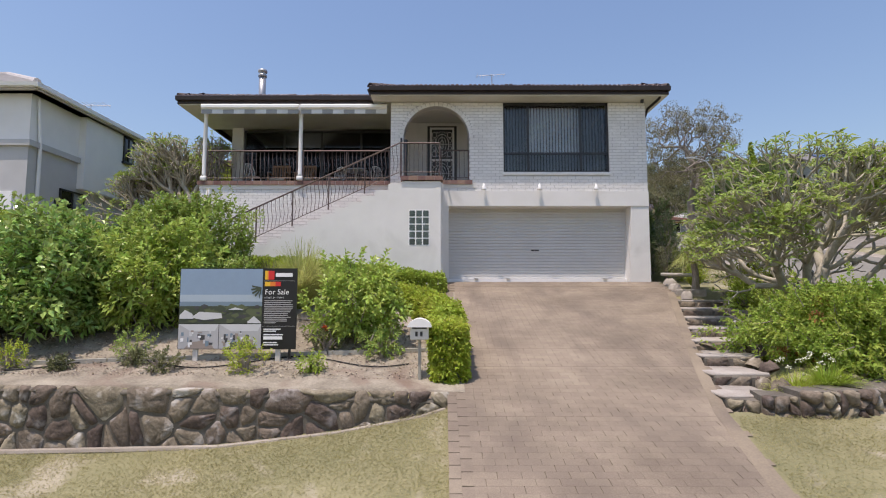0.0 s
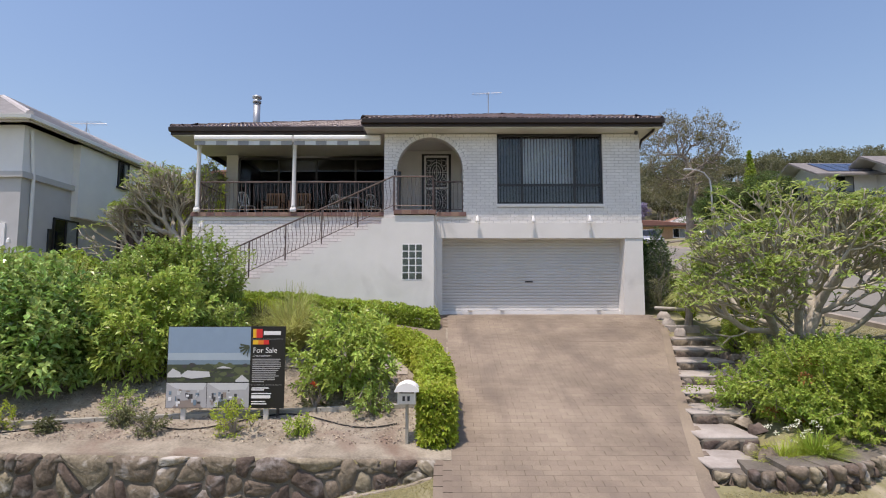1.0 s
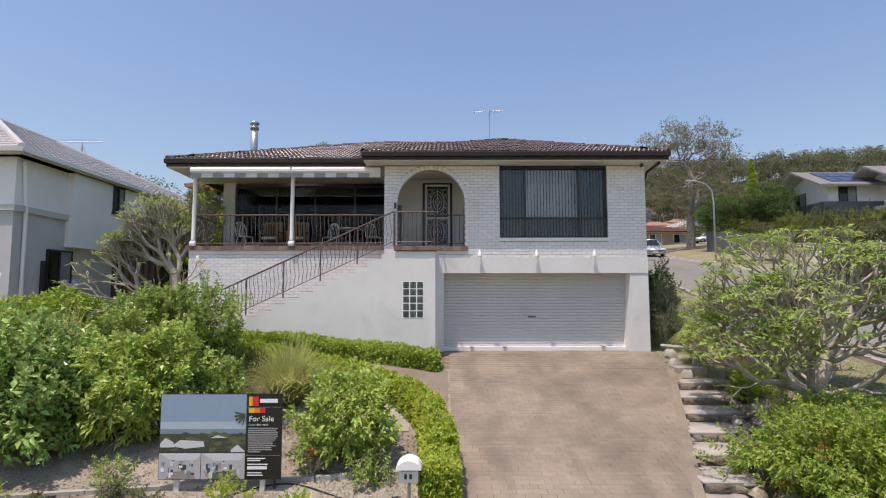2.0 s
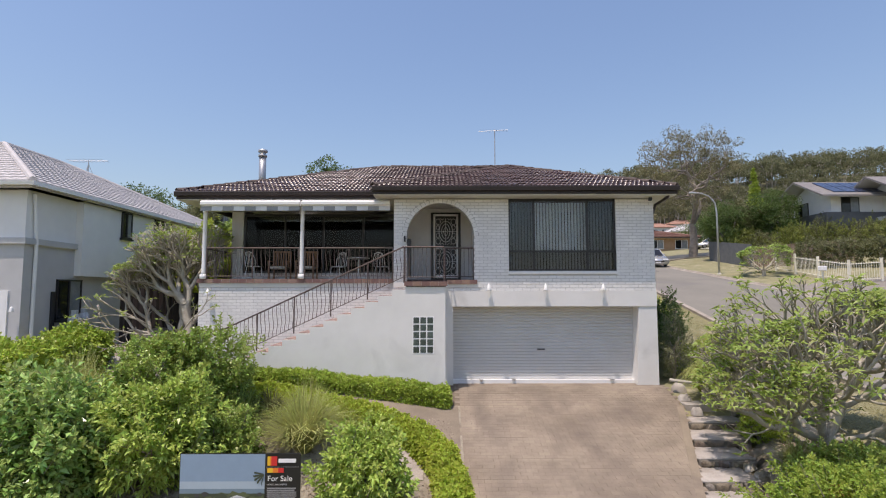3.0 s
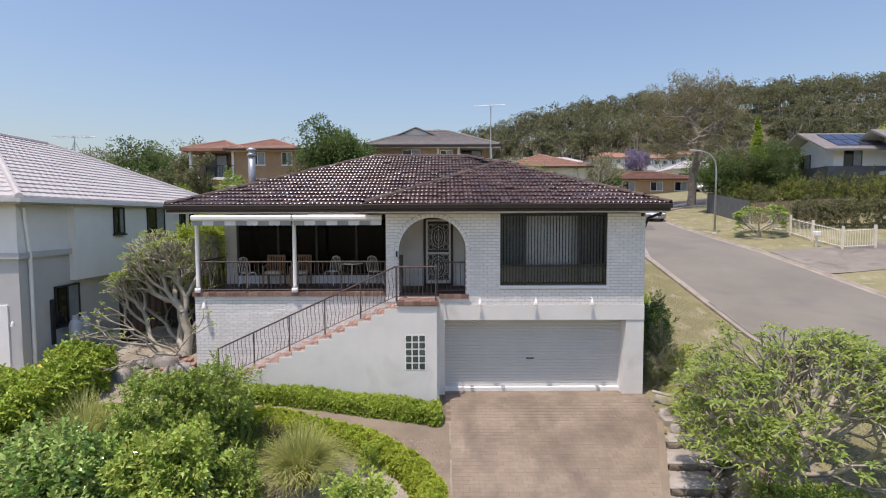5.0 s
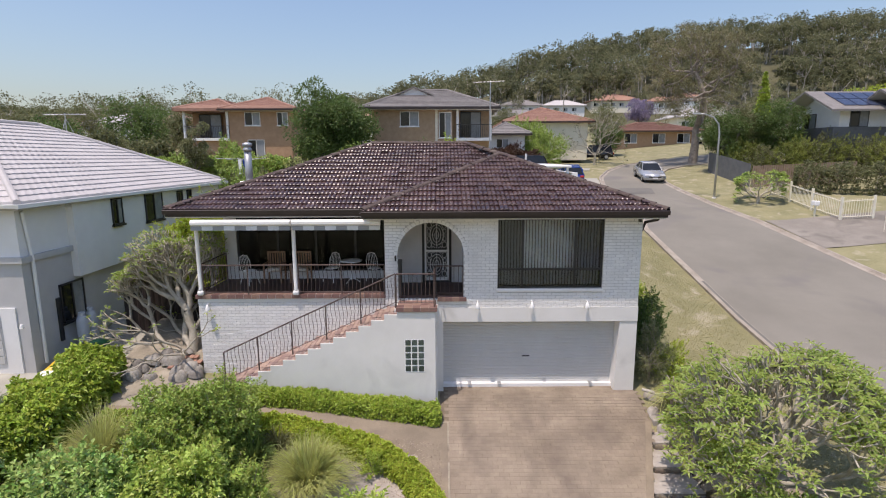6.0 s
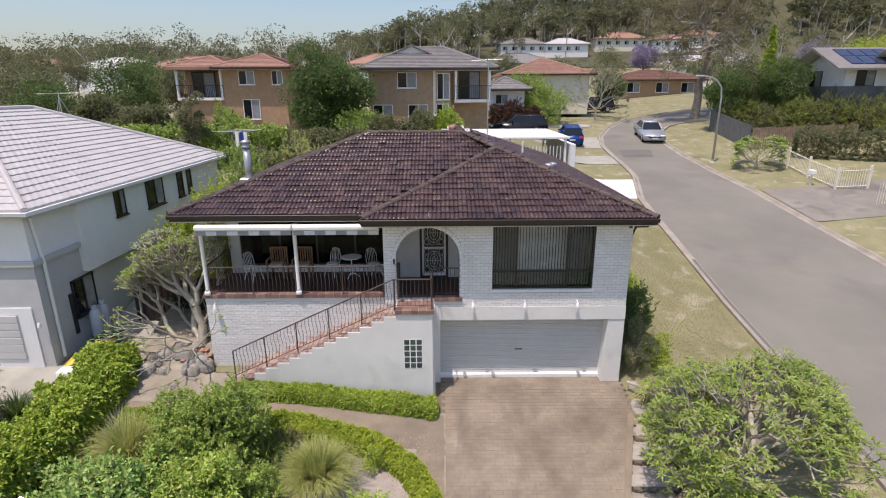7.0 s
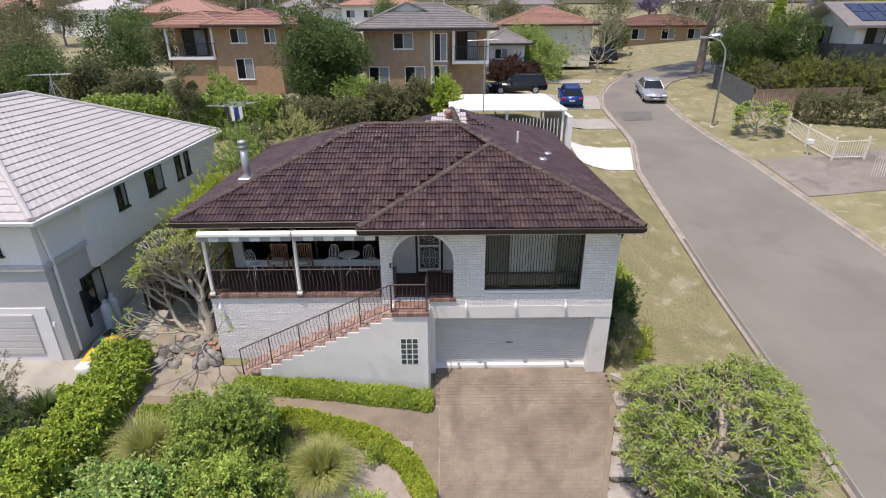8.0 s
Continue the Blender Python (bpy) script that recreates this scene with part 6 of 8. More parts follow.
# ---- frangipani trees ----
def frangipani(name, label, base, radii, height, tips, leafiness, leaf=(0.24, 0.075), seed=1, mat="frangipani leaf", fork=0.3, thick=0.011, low=-0.1, bare=lambda p: 1.0, lean=(0.0, 0.0)):
    """Stout grey limbs that fork again and again in Ys up to a dome, each blunt end with a whorl of long leaves."""
    global rng
    keep, rng = rng, np.random.default_rng(seed)
    x, y = base
    ob = thing(name, label, "tree", at=pose(x, y, float(ground_z(x, y))))
    R = np.array(radii, float)
    mid = np.array([lean[0], lean[1], height - radii[2]])
    under = max(0.25, -low)
    scale = (float(R.mean()) + height * 0.62) / 2

    def fill(p):
        q = (p - mid) / (R if p[2] > mid[2] else R * np.array([1, 1, under]))
        return float(np.sqrt((q * q).sum()))

    segs, live = [], []
    for k in range(6):
        w = 6.283 * (k + rng.uniform(-0.25, 0.25)) / 6
        el = rng.uniform(0.15, 0.5) if k % 2 else rng.uniform(0.6, 1.15)
        d = unit(np.array([math.cos(w) * math.cos(el) + lean[0] * 0.45, math.sin(w) * math.cos(el) + lean[1] * 0.45, math.sin(el)]))
        live.append((-1, np.array([0.05 * math.cos(w), 0.05 * math.sin(w), fork * 0.6]), d, scale * rng.uniform(0.24, 0.34), 0))
    ends = []
    while live:
        parent_, p, d, ln, lev = live.pop(0)
        q = p + d * ln
        over = fill(q) > rng.uniform(0.86, 1.08) and lev > 3
        if over:
            q = p + d * ln * rng.uniform(0.35, 0.75)
        segs.append([parent_, p, q, 1])
        me_ = len(segs) - 1
        if over or lev > 9 or len(live) + len(ends) > tips:
            ends.append(me_)
            continue
        out = unit(np.array([q[0], q[1], 0.0]) + 1e-6)
        m = 3 if rng.uniform() < 0.36 else 2
        w0 = rng.uniform(0, 6.28)
        a = unit(np.cross(d, np.array([0.2, 0.1, 1.0])))
        b = np.cross(d, a)
        for i in range(m):
            w = w0 + 6.283 * i / m + rng.normal() * 0.4
            nd = unit(d + (a * math.cos(w) + b * math.sin(w)) * rng.uniform(0.45, 0.8) + np.array([0, 0, 0.30 if lev > 2 else 0.08]) + out * 0.16)
            live.append((me_, q, nd, max(0.075 * scale, ln * rng.uniform(0.74, 0.93)), lev + 1))
    for e2 in ends:
        i = segs[e2][0]
        while i >= 0:
            segs[i][3] += 1
            i = segs[i][0]
    wood = Geo()
    for parent_, p, q, cnt in segs:
        r1 = thick * 1.3 * cnt ** 0.36
        r0 = r1 * 1.05
        bend = (p + q) / 2 + rng.normal(size=3) * 0.05 * np.linalg.norm(q - p) - np.array([0, 0, 0.04 * np.linalg.norm(q - p)])
        wood.tube([p, bend, q], [r0, r1 * 0.96, r1], 7 if r1 > 0.035 else 5, caps=cnt == 1)
    r = thick * 1.4 * len(ends) ** 0.38
    wood.tube([(0, 0, -0.2), (0.02, 0, fork * 0.4), (0, 0, fork * 0.75)], [r * 1.25, r * 1.1, r * 0.9], 9, caps=False)
    wood.make("trunk", "frangipani bark", ob, smooth=True)
    P, A = [], []
    for i in ends:
        e2 = segs[i][2]
        if rng.uniform() > leafiness[0] * bare(e2):
            continue
        m = int(rng.integers(*leafiness[1]))
        w = rng.uniform(0, 6.28) + np.arange(m) * 2.4
        el = rng.uniform(-0.25, 0.9, m)
        P += [e2] * m
        A += list(np.column_stack([np.cos(w) * np.cos(el), np.sin(w) * np.cos(el), np.sin(el)]))
    leaves("foliage", np.array(P), np.array(A), *leaf, mat, ob, 0.22)
    rng = keep
    return ob


frangipani("frangipani", "domed frangipani tree with bare grey limbs and leaf whorls", (7.6, 11.0), (2.9, 2.4, 2.3), 3.65, 2200, (0.78, (5, 8)), (0.19, 0.048), 5, fork=0.6, thick=0.0085, low=-0.3, bare=lambda p: 0.7 if p[0] > 0.3 and p[1] > -0.9 else 1.0)
frangipani("frangipani", "half-bare frangipani with pale twisting branches beside the balcony", (-7.75, 15.75), (1.8, 1.65, 2.55), 5.65, 2100, (0.62, (3, 6)), (0.15, 0.045), 8, "frangipani leaf", 0.4, thick=0.0085, low=-0.95, lean=(-0.85, 0.5))

# rockery under the second frangipani
rr = np.random.default_rng(21)
for i in range(20):
    x, y = rr.uniform(-9.0, -7.15), rr.uniform(14.35, 15.6)
    s = rr.uniform(0.14, 0.27)
    ob = stone(None, [np.array(q, float) * s / 0.14 * rr.uniform(0.8, 1.2) for q in ((-0.13, -0.1), (0.1, -0.14), (0.16, 0.06), (-0.02, 0.14), (-0.15, 0.05))], 900 + i, 0.005, s).make("rockery_rock", "rock grey", smooth=True)
    ob.matrix_world = pose(x, y, float(ground_z(x, y)) + 0.02 + (y - 14.3) * 0.22, -90 + rr.uniform(-25, 25), 0, rr.uniform(0, 360))
    tagged(ob, "weathered rock in the rockery by the stairs", "rock", "rocks of the rockery")
mx, my = np.arange(-9.6, -7.0, 0.2), np.arange(14.2, 18.0, 0.2)
gx2, gy2 = np.meshgrid(mx, my)
gz2 = ground_z(gx2, gy2) + np.clip((gy2 - 14.35) * 0.22, -0.03, 0.6)
ii = np.arange(gx2.size).reshape(gx2.shape)
tagged(sheet("rockery_bank", np.stack([gx2, gy2, gz2], -1).reshape(-1, 3), np.stack([ii[:-1, :-1], ii[:-1, 1:], ii[1:, 1:], ii[1:, :-1]], -1).reshape(-1, 4), "mulch", None, True), "bank of leaf litter and soil", "bank", kind="structure")
for i in range(14):
    x, y = -8.0 + (i % 5) * 0.19 + 0.03 * rr.normal(), 15.0 + (i // 5) * 0.2
    ob = Geo().soft(-0.09, 0.09, -0.08, 0.08, -0.02, 0.04, 0.01).make("loose_brick", "terracotta roof")
    ob.matrix_world = pose(x, y, float(ground_z(x, y)) + (y - 14.35) * 0.22 + 0.05, 18, 4 * rr.normal(), 15 * rr.normal())
    tagged(ob, "loose orange brick on the rockery", "brick", "loose bricks on the rockery")

# grass on the verge below the wall
n = 140000
gx3 = rng.uniform(-10, 8.5, n)
gy3 = 4.6 + 2.9 * rng.uniform(0, 1, n) ** 0.8
tuft = np.sin(gx3 * 1.9 + np.sin(gy3 * 2.3)) * np.sin(gy3 * 1.6 + 0.7 * gx3) + rng.normal(size=n) * 0.5
keep = ((gx3 < 0.22) & (gy3 < 7.25) | (gx3 > np.interp(gy3, [2, 5.0, 6.7, 8.6], [2.95, 3.3, 3.6, 4.2])) & (gy3 < 6.62)) & (tuft > -0.7)
gp = np.column_stack([gx3, gy3, ground_z(gx3, gy3) + np.where(gx3 > -0.6, 0.03, 0.008)])[keep]
ga = rng.normal(size=gp.shape) * np.array([0.6, 0.6, 0.2]) + np.array([0, 0, 0.28])
tagged(leaves("lawn_grass", gp, ga, 0.03, 0.008, "grass blade", droop=0.0), "short dry lawn grass, patchy", "grass", kind="stuff")
n = 80000
gy3 = rng.uniform(9, 30, n)
gx3 = rng.uniform(6.9, 11.9, n)
lim = np.interp(gy3, [9, 13, 16, 20, 24, 30], [10.8, 11.2, 11.5, 11.7, 11.8, 11.9])
tuft = np.sin(gx3 * 1.9 + np.sin(gy3 * 2.3)) * np.sin(gy3 * 1.6 + 0.7 * gx3) + rng.normal(size=n) * 0.5
keep = (gx3 < lim) & (gx3 > np.interp(gy3, [9, 14, 20, 30], [9.2, 8.4, 7.0, 6.8])) & (tuft > -1.6)
gp = np.column_stack([gx3, gy3, ground_z(gx3, gy3)])[keep]
tagged(leaves("verge_grass", gp, rng.normal(size=gp.shape) * np.array([0.6, 0.6, 0.2]) + np.array([0, 0, 0.28]), 0.042, 0.018, "grass blade"), "short dry verge grass", "grass", kind="stuff")
# fallen leaves and chips on the mulch
foliage("wood chip", (0.16, 0.115, 0.085), (0.42, 0.35, 0.28), vary=0.5, leaf=0.0, rough=0.9)
n = 16000
lx, ly = rng.uniform(-10, 0.1, n), rng.uniform(7.7, 12.6, n)
tagged(leaves("leaf_litter", np.column_stack([lx, ly, ground_z(lx, ly) + 0.055]), rng.normal(size=(n, 3)) * np.array([1, 1, 0.15]), 0.05, 0.018, "wood chip"), "dry bark chips and fallen leaves on mulch", "leaf litter", kind="stuff")

# ---- balcony furniture ----
def chair(at, label):
    ob = thing("garden_chair", label, "chair", "chairs on the balcony", at=at)
    seat = Geo().lathe((0, 0, 0.44), [(0.16, -0.012), (0.20, -0.008), (0.205, 0.008), (0.16, 0.014)], 14).make("seat", "white paint", ob, "", True)
    for sx, sy in ((-1, -1), (1, -1), (-1, 1), (1, 1)):
        Geo().tube([(0.15 * sx, 0.15 * sy, 0.44), (0.17 * sx, 0.17 * sy, 0.2), (0.21 * sx, 0.21 * sy, 0)], 0.012, 6).make("leg", "white paint", ob)
    back = Geo().tube([(-0.19, 0.15, 0.44), (-0.20, 0.2, 0.7), (-0.13, 0.24, 0.88), (0, 0.25, 0.92), (0.13, 0.24, 0.88), (0.20, 0.2, 0.7), (0.19, 0.15, 0.44)], 0.012, 6).make("backrest", "white paint", ob)
    for i in range(5):
        x = -0.11 + i * 0.055
        Geo().tube([(x, 0.17, 0.45), (x * 1.1, 0.2, 0.7), (x * 0.9, 0.245, 0.9)], 0.007, 5).make("spindle", "white paint", back)
    return ob


c1 = chair(pose(-3.45, 16.75, FLOOR - 0.02, 0, 0, -25), "white metal balcony chair with spindle back")
for x, y, a in ((-2.05, 16.7, 35), (-6.0, 16.4, 60)):
    copy_thing(c1, pose(x, y, FLOOR - 0.02, 0, 0, a))
tb = thing("round_table", "round white metal balcony table on a pedestal", "table", at=pose(-2.78, 16.6, FLOOR - 0.02))
Geo().lathe((0, 0, 0.7), [(0.32, -0.012), (0.35, -0.006), (0.35, 0.012), (0.32, 0.016)], 20).make("tabletop", "white paint", tb, "", True)
Geo().tube([(0, 0, 0.06), (0, 0, 0.69)], 0.022, 8).make("pedestal", "white paint", tb)
for k in range(3):
    w = k * 2.094
    Geo().tube([(0, 0, 0.14), (0.15 * math.cos(w), 0.15 * math.sin(w), 0.09), (0.27 * math.cos(w), 0.27 * math.sin(w), 0.0)], 0.013, 6).make("foot", "white paint", tb)
material("bench timber", (0.20, 0.10, 0.055), (0.30, 0.17, 0.09), 0.6, 4, 60, 0.3)
material("cushion cloth", (0.45, 0.40, 0.33), (0.55, 0.50, 0.43), 0.9, 6, 90, 0.3)
for x in (-5.3, -4.45):
    ob = thing("timber_chair", "slatted timber balcony chair with a pale cushion", "chair", "timber chairs on the balcony", at=pose(x, 16.75, FLOOR - 0.02))
    for sx in (-0.27, 0.27):
        for sy in (-0.25, 0.25):
            Geo().soft(sx - 0.025, sx + 0.025, sy - 0.025, sy + 0.025, 0, 0.62 if sy < 0 else 0.95, 0.005).make("leg", "bench timber", ob)
        Geo().soft(sx - 0.035, sx + 0.035, -0.28, 0.25, 0.60, 0.63, 0.005).make("armrest", "bench timber", ob)
    for i in range(6):
        xx = -0.2 + i * 0.08
        Geo().soft(xx - 0.022, xx + 0.022, 0.235, 0.255, 0.45, 0.92, 0.004).make("back_slat", "bench timber", ob)
    Geo().soft(-0.26, 0.26, 0.22, 0.27, 0.90, 0.96, 0.006).make("top_rail", "bench timber", ob)
    Geo().soft(-0.25, 0.25, -0.25, 0.22, 0.36, 0.46, 0.03).make("cushion", "cushion cloth", ob, "pale seat cushion", True)


# ---- neighbour to the west ----
def hip_roof(parent, x0, x1, y0, y1, z, pitch, mat, rows=True, name="roof", label="", ridge=None, tile=0.0):
    """A hip roof over a rectangle, with raised courses (scalloped by a tile width, if given) and rounded ridge caps."""
    w, d = x1 - x0, y1 - y0
    h = min(w, d) / 2
    if ridge:
        a, b = ridge
    elif w >= d:
        a, b = (x0 + h, y0 + h, z + h * pitch), (x1 - h, y0 + h, z + h * pitch)
    else:
        a, b = (x0 + h, y0 + h, z + h * pitch), (x0 + h, y1 - h, z + h * pitch)
    along = ridge or w >= d
    c = [(x0, y0, z), (x1, y0, z), (x1, y1, z), (x0, y1, z)]
    to = [a, b, b, a] if along else [a, a, b, b]
    g = Geo().add(c + [a, b] + [(p[0], p[1], p[2] - 0.18) for p in c],
                  ([(0, 1, 5, 4), (1, 2, 5), (2, 3, 4, 5), (3, 0, 4)] if along else [(0, 1, 4), (1, 2, 5, 4), (2, 3, 5), (3, 0, 4, 5)]) + [(0, 6, 7, 1), (1, 7, 8, 2), (2, 8, 9, 3), (3, 9, 6, 0), (6, 9, 8, 7)])
    ob = g.make(name, mat, parent, label)
    if rows:
        v, f = [], []
        n = max(2, int(math.hypot(h, a[2] - z) / 0.33))
        C, T = np.array(c), np.array(to)
        for k in range(n):
            lo, hi = C + (T - C) * (k / n), C + (T - C) * (min(k + 1, n - 0.05) / n)
            for i in range(4):
                j = (i + 1) % 4
                span = float(np.linalg.norm(lo[j] - lo[i]))
                if span < 0.3:
                    continue
                cuts = max(1, int(span / tile * 2)) if tile else 1
                for q in range(cuts):
                    t0, t1 = q / cuts, (q + 1) / cuts
                    p0, p1 = lo[i] + (lo[j] - lo[i]) * t0, lo[i] + (lo[j] - lo[i]) * t1
                    r0, r1 = hi[i] + (hi[j] - hi[i]) * t0, hi[i] + (hi[j] - hi[i]) * t1
                    e0, e1 = ((0.066, 0.05) if q % 2 else (0.05, 0.066)) if tile else (0.06, 0.06)
                    m = len(v)
                    v += [tuple(p0), tuple(p1), (p1[0], p1[1], p1[2] + e1), (p0[0], p0[1], p0[2] + e0), (r1[0], r1[1], r1[2] + 0.012 + (e1 - 0.05) * bool(tile)), (r0[0], r0[1], r0[2] + 0.012 + (e0 - 0.05) * bool(tile))]
                    f += [(m, m + 1, m + 2, m + 3), (m + 3, m + 2, m + 4, m + 5)]
        tagged(sheet("tile_course", v, f, mat, ob), kind="stuff")
    for p, q in [(c[i], to[i]) for i in range(4)] + [(a, b)]:
        if (Vector(q) - Vector(p)).length > 0.3:
            Geo().tube([Vector(p) + Vector((0, 0, 0.03)), Vector(q) + Vector((0, 0, 0.03))], 0.1, 8).make("ridge", mat, ob)
    return ob


def wall_window(parent, centre, w, h, facing, frame_mat="dark frame", split=1, name="window"):
    """A framed window set proud on a wall: facing is -y, +x or -x."""
    t = {"-y": pose(*centre), "+x": pose(*centre, 0, 0, 90), "-x": pose(*centre, 0, 0, -90)}[facing]
    ob = new(name)
    ob.parent, ob.matrix_basis = parent, t
    g = Geo()
    b = 0.05
    for x0, x1, z0, z1 in ((-w / 2, w / 2, -h / 2, -h / 2 + b), (-w / 2, w / 2, h / 2 - b, h / 2), (-w / 2, -w / 2 + b, -h / 2, h / 2), (w / 2 - b, w / 2, -h / 2, h / 2)):
        g.box(x0, x1, -0.05, 0.02, z0, z1)
    for k in range(1, split + 1):
        x = -w / 2 + w * k / (split + 1)
        g.box(x - b / 2, x + b / 2, -0.045, 0.02, -h / 2, h / 2)
    g.make("frame", frame_mat, ob)
    for k in range(split + 1):
        x0, x1 = -w / 2 + w * k / (split + 1) + 0.02, -w / 2 + w * (k + 1) / (split + 1) - 0.02
        Geo().box(x0, x1, -0.02, 0.015, -h / 2 + 0.03, h / 2 - 0.03).make("pane", "car glass" if k % 2 == 0 else "pane blind", ob)
    Geo().box(-w / 2 - 0.05, w / 2 + 0.05, -0.09, 0.02, -h / 2 - 0.06, -h / 2).make("sill", frame_mat, ob)
    return ob


material("pane blind", (0.20, 0.22, 0.24), (0.30, 0.32, 0.34), 0.15, 3, 30, 0)
nb = thing("house", "white two-storey neighbouring house with a pale tiled roof", "house")
NX, NY = -11.95, 14.85
hip_roof(nb, -22.7, -11.55, 14.5, 28.7, 5.68, 0.47, "white roof tile", label="pale grey-white concrete tile roof", tile=0.3)
Geo().box(-22.4, NX, NY, 28.4, 4.05, 5.55).make("upper_wall", "neighbour wall", nb, "white upper storey boarding")
Geo().box(-22.4, NX + 0.10, NY - 0.10, 17.2, 3.95, 4.12).make("band", "neighbour grey", nb)
Geo().box(-22.4, NX, NY, 28.4, 0.2, 4.0).make("lower_wall", "neighbour grey", nb, "grey rendered lower storey")
Geo().box(-22.0, NX - 0.35, NY - 0.04, NY + 0.1, 0.2, 2.62).make("garage_surround", "neighbour wall", nb, "white rendered garage front")
gd = Geo().box(-17.5, -12.75, NY - 0.06, NY, 0.9, 2.4).make("garage_door", "garage door paint", nb, "white panel garage door")
for i in range(6):
    Geo().soft(-17.48, -12.77, NY - 0.08, NY - 0.05, 0.92 + i * 0.245, 1.15 + i * 0.245, 0.01).make("panel", "garage door paint", gd)
Geo().box(NX, NX + 0.22, 16.9, 28.2, 3.1, 5.5).make("bay", "neighbour wall", nb, "white upper bay")
Geo().tube([(NX + 0.07, NY + 0.35, 0.8), (NX + 0.07, NY + 0.35, 4.0), (NX + 0.07, NY + 0.2, 5.4)], 0.05, 8).make("downpipe", "neighbour wall", nb)
Geo().prism([(14.38, 5.56), (14.36, 5.66), (14.48, 5.665), (14.48, 5.55)], 0, -22.4, -11.45).make("gutter", "white paint", nb)
Geo().box(-11.54, -11.43, 14.38, 28.8, 5.55, 5.663).make("gutter", "white paint", nb)
Geo().box(-22.4, -11.62, 14.62, 28.6, 5.5, 5.55).make("soffit", "soffit paint", nb)
wall_window(nb, (NX + 0.23, 19.2, 5.0), 0.62, 0.95, "+x")
wall_window(nb, (NX + 0.23, 21.7, 4.95), 1.3, 1.15, "+x")
wall_window(nb, (NX + 0.23, 23.9, 4.9), 0.5, 1.1, "+x", split=0)
wall_window(nb, (NX + 0.23, 24.8, 4.9), 0.4, 1.1, "+x", split=0)
wall_window(nb, (NX + 0.01, 16.7, 2.35), 1.1, 1.25, "+x")
wall_window(nb, (-13.6, NY, 4.95), 1.1, 1.0, "-y")
Geo().soft(NX, NX + 0.06, 15.95, 16.1, 1.2, 2.6, 0.01).make("door_screen", "dark frame", nb, "dark narrow gate panel")
Geo().lathe((NX - 0.12, NY - 0.16, 2.05), [(0.01, 0.14), (0.04, 0.1), (0.06, 0.0), (0.05, -0.01)], 10).make("wall_light", "white paint", nb)
mast = Geo().tube([(-17.2, 25.0, 7.8), (-17.2, 25.0, 8.95)], 0.02, 6)
for w in (0.4, 2.5, 4.6):
    mast.tube([(-17.2, 25.0, 8.75), (-17.2 + 0.4 * math.cos(w), 25.0 + 0.4 * math.sin(w), 7.75)], 0.012, 5)
mast.make("aerial", "galvanised steel", nb)
boom = Geo().tube([(-18.1, 24.9, 8.88), (-16.3, 25.1, 8.92)], 0.014, 5).make("aerial_boom", "galvanised steel", nb)
for i in range(9):
    Geo().tube([(-18.0 + i * 0.2, 24.6, 8.9), (-18.0 + i * 0.2, 25.3, 8.9)], 0.008, 4).make("element", "galvanised steel", boom)
nd = drape("neighbour_drive", np.arange(-22, -10.55, 0.4), np.arange(9.5, 15.0, 0.3), "grey concrete", 0.03)
tagged(nd, "pale concrete driveway of the neighbouring house", "driveway", kind="structure")
sp = drape("side_passage", np.arange(-11.8, -9.4, 0.3), np.arange(15.0, 22.0, 0.4), "grey concrete", 0.03)
tagged(sp, "shaded concrete passage between the houses", "path", kind="structure")
fence = thing("side_fence", "dark brown corrugated steel fence between the houses", "fence")
for i in range(17):
    x = -10.9 + i * 0.215
    z0 = float(ground_z(x, 17.7)) - 0.1
    Geo().prism([(x, 17.7), (x + 0.06, 17.66), (x + 0.15, 17.66), (x + 0.21, 17.7), (x + 0.21, 17.715), (x, 17.715)], 2, z0, z0 + 1.95).make("sheet", "fascia brown", fence)
material("gas bottle", (0.42, 0.45, 0.48), (0.50, 0.53, 0.56), 0.4, 4, 40, 0)
for y in (16.0, 16.42):
    gbt = thing("gas_cylinder", "pale grey-blue gas cylinder against the wall", "gas cylinder", "gas cylinders by the wall", at=pose(-11.5, y + 0.4, float(ground_z(-11.5, y))))
    Geo().lathe((0, 0, 0), [(0.15, 0.0), (0.18, 0.05), (0.18, 1.05), (0.13, 1.18), (0.05, 1.22)], 14).make("tank", "gas bottle", gbt, "", True)
    Geo().lathe((0, 0, 1.2), [(0.09, 0), (0.09, 0.12), (0.08, 0.13)], 10).make("collar", "gas bottle", gbt)
plain("yellow plastic", (0.62, 0.42, 0.03), 0.4)
plain("green plastic", (0.03, 0.14, 0.06), 0.4)
bx = thing("equipment_box", "white plastic pump box", "box", at=pose(-11.15, 14.2, float(ground_z(-11.15, 14.2))))
Geo().soft(-0.25, 0.25, -0.2, 0.2, 0, 0.38, 0.06).make("body", "white paint", bx, "", True)
Geo().soft(0.12, 0.3, 0.1, 0.3, 0.3, 0.55, 0.05).make("cap", "white paint", bx, "", True)
for nm, lb2, mat2, x, y in (("kayak", "bright yellow plastic kayak end", "yellow plastic", -11.0, 15.0), ("kayak", "dark green plastic kayak end", "green plastic", -11.0, 15.6)):
    g = Geo()
    prof2 = [(-0.9, 0.02), (-0.7, 0.14), (-0.3, 0.26), (0.3, 0.28), (0.7, 0.16), (0.95, 0.02)]
    g.tube([(u, 0, 0) for u, r in prof2], [r for u, r in prof2], 12)
    ob = thing(nm, lb2, "kayak", at=pose(x, y, float(ground_z(x, y)) + 0.3, 0, -12, 62))
    g.make("hull", mat2, ob, "", True)
    Geo().lathe((0, 0, 0.2), [(0.2, 0), (0.22, 0.06), (0.18, 0.07)], 12).make("coaming", "dark frame", ob)
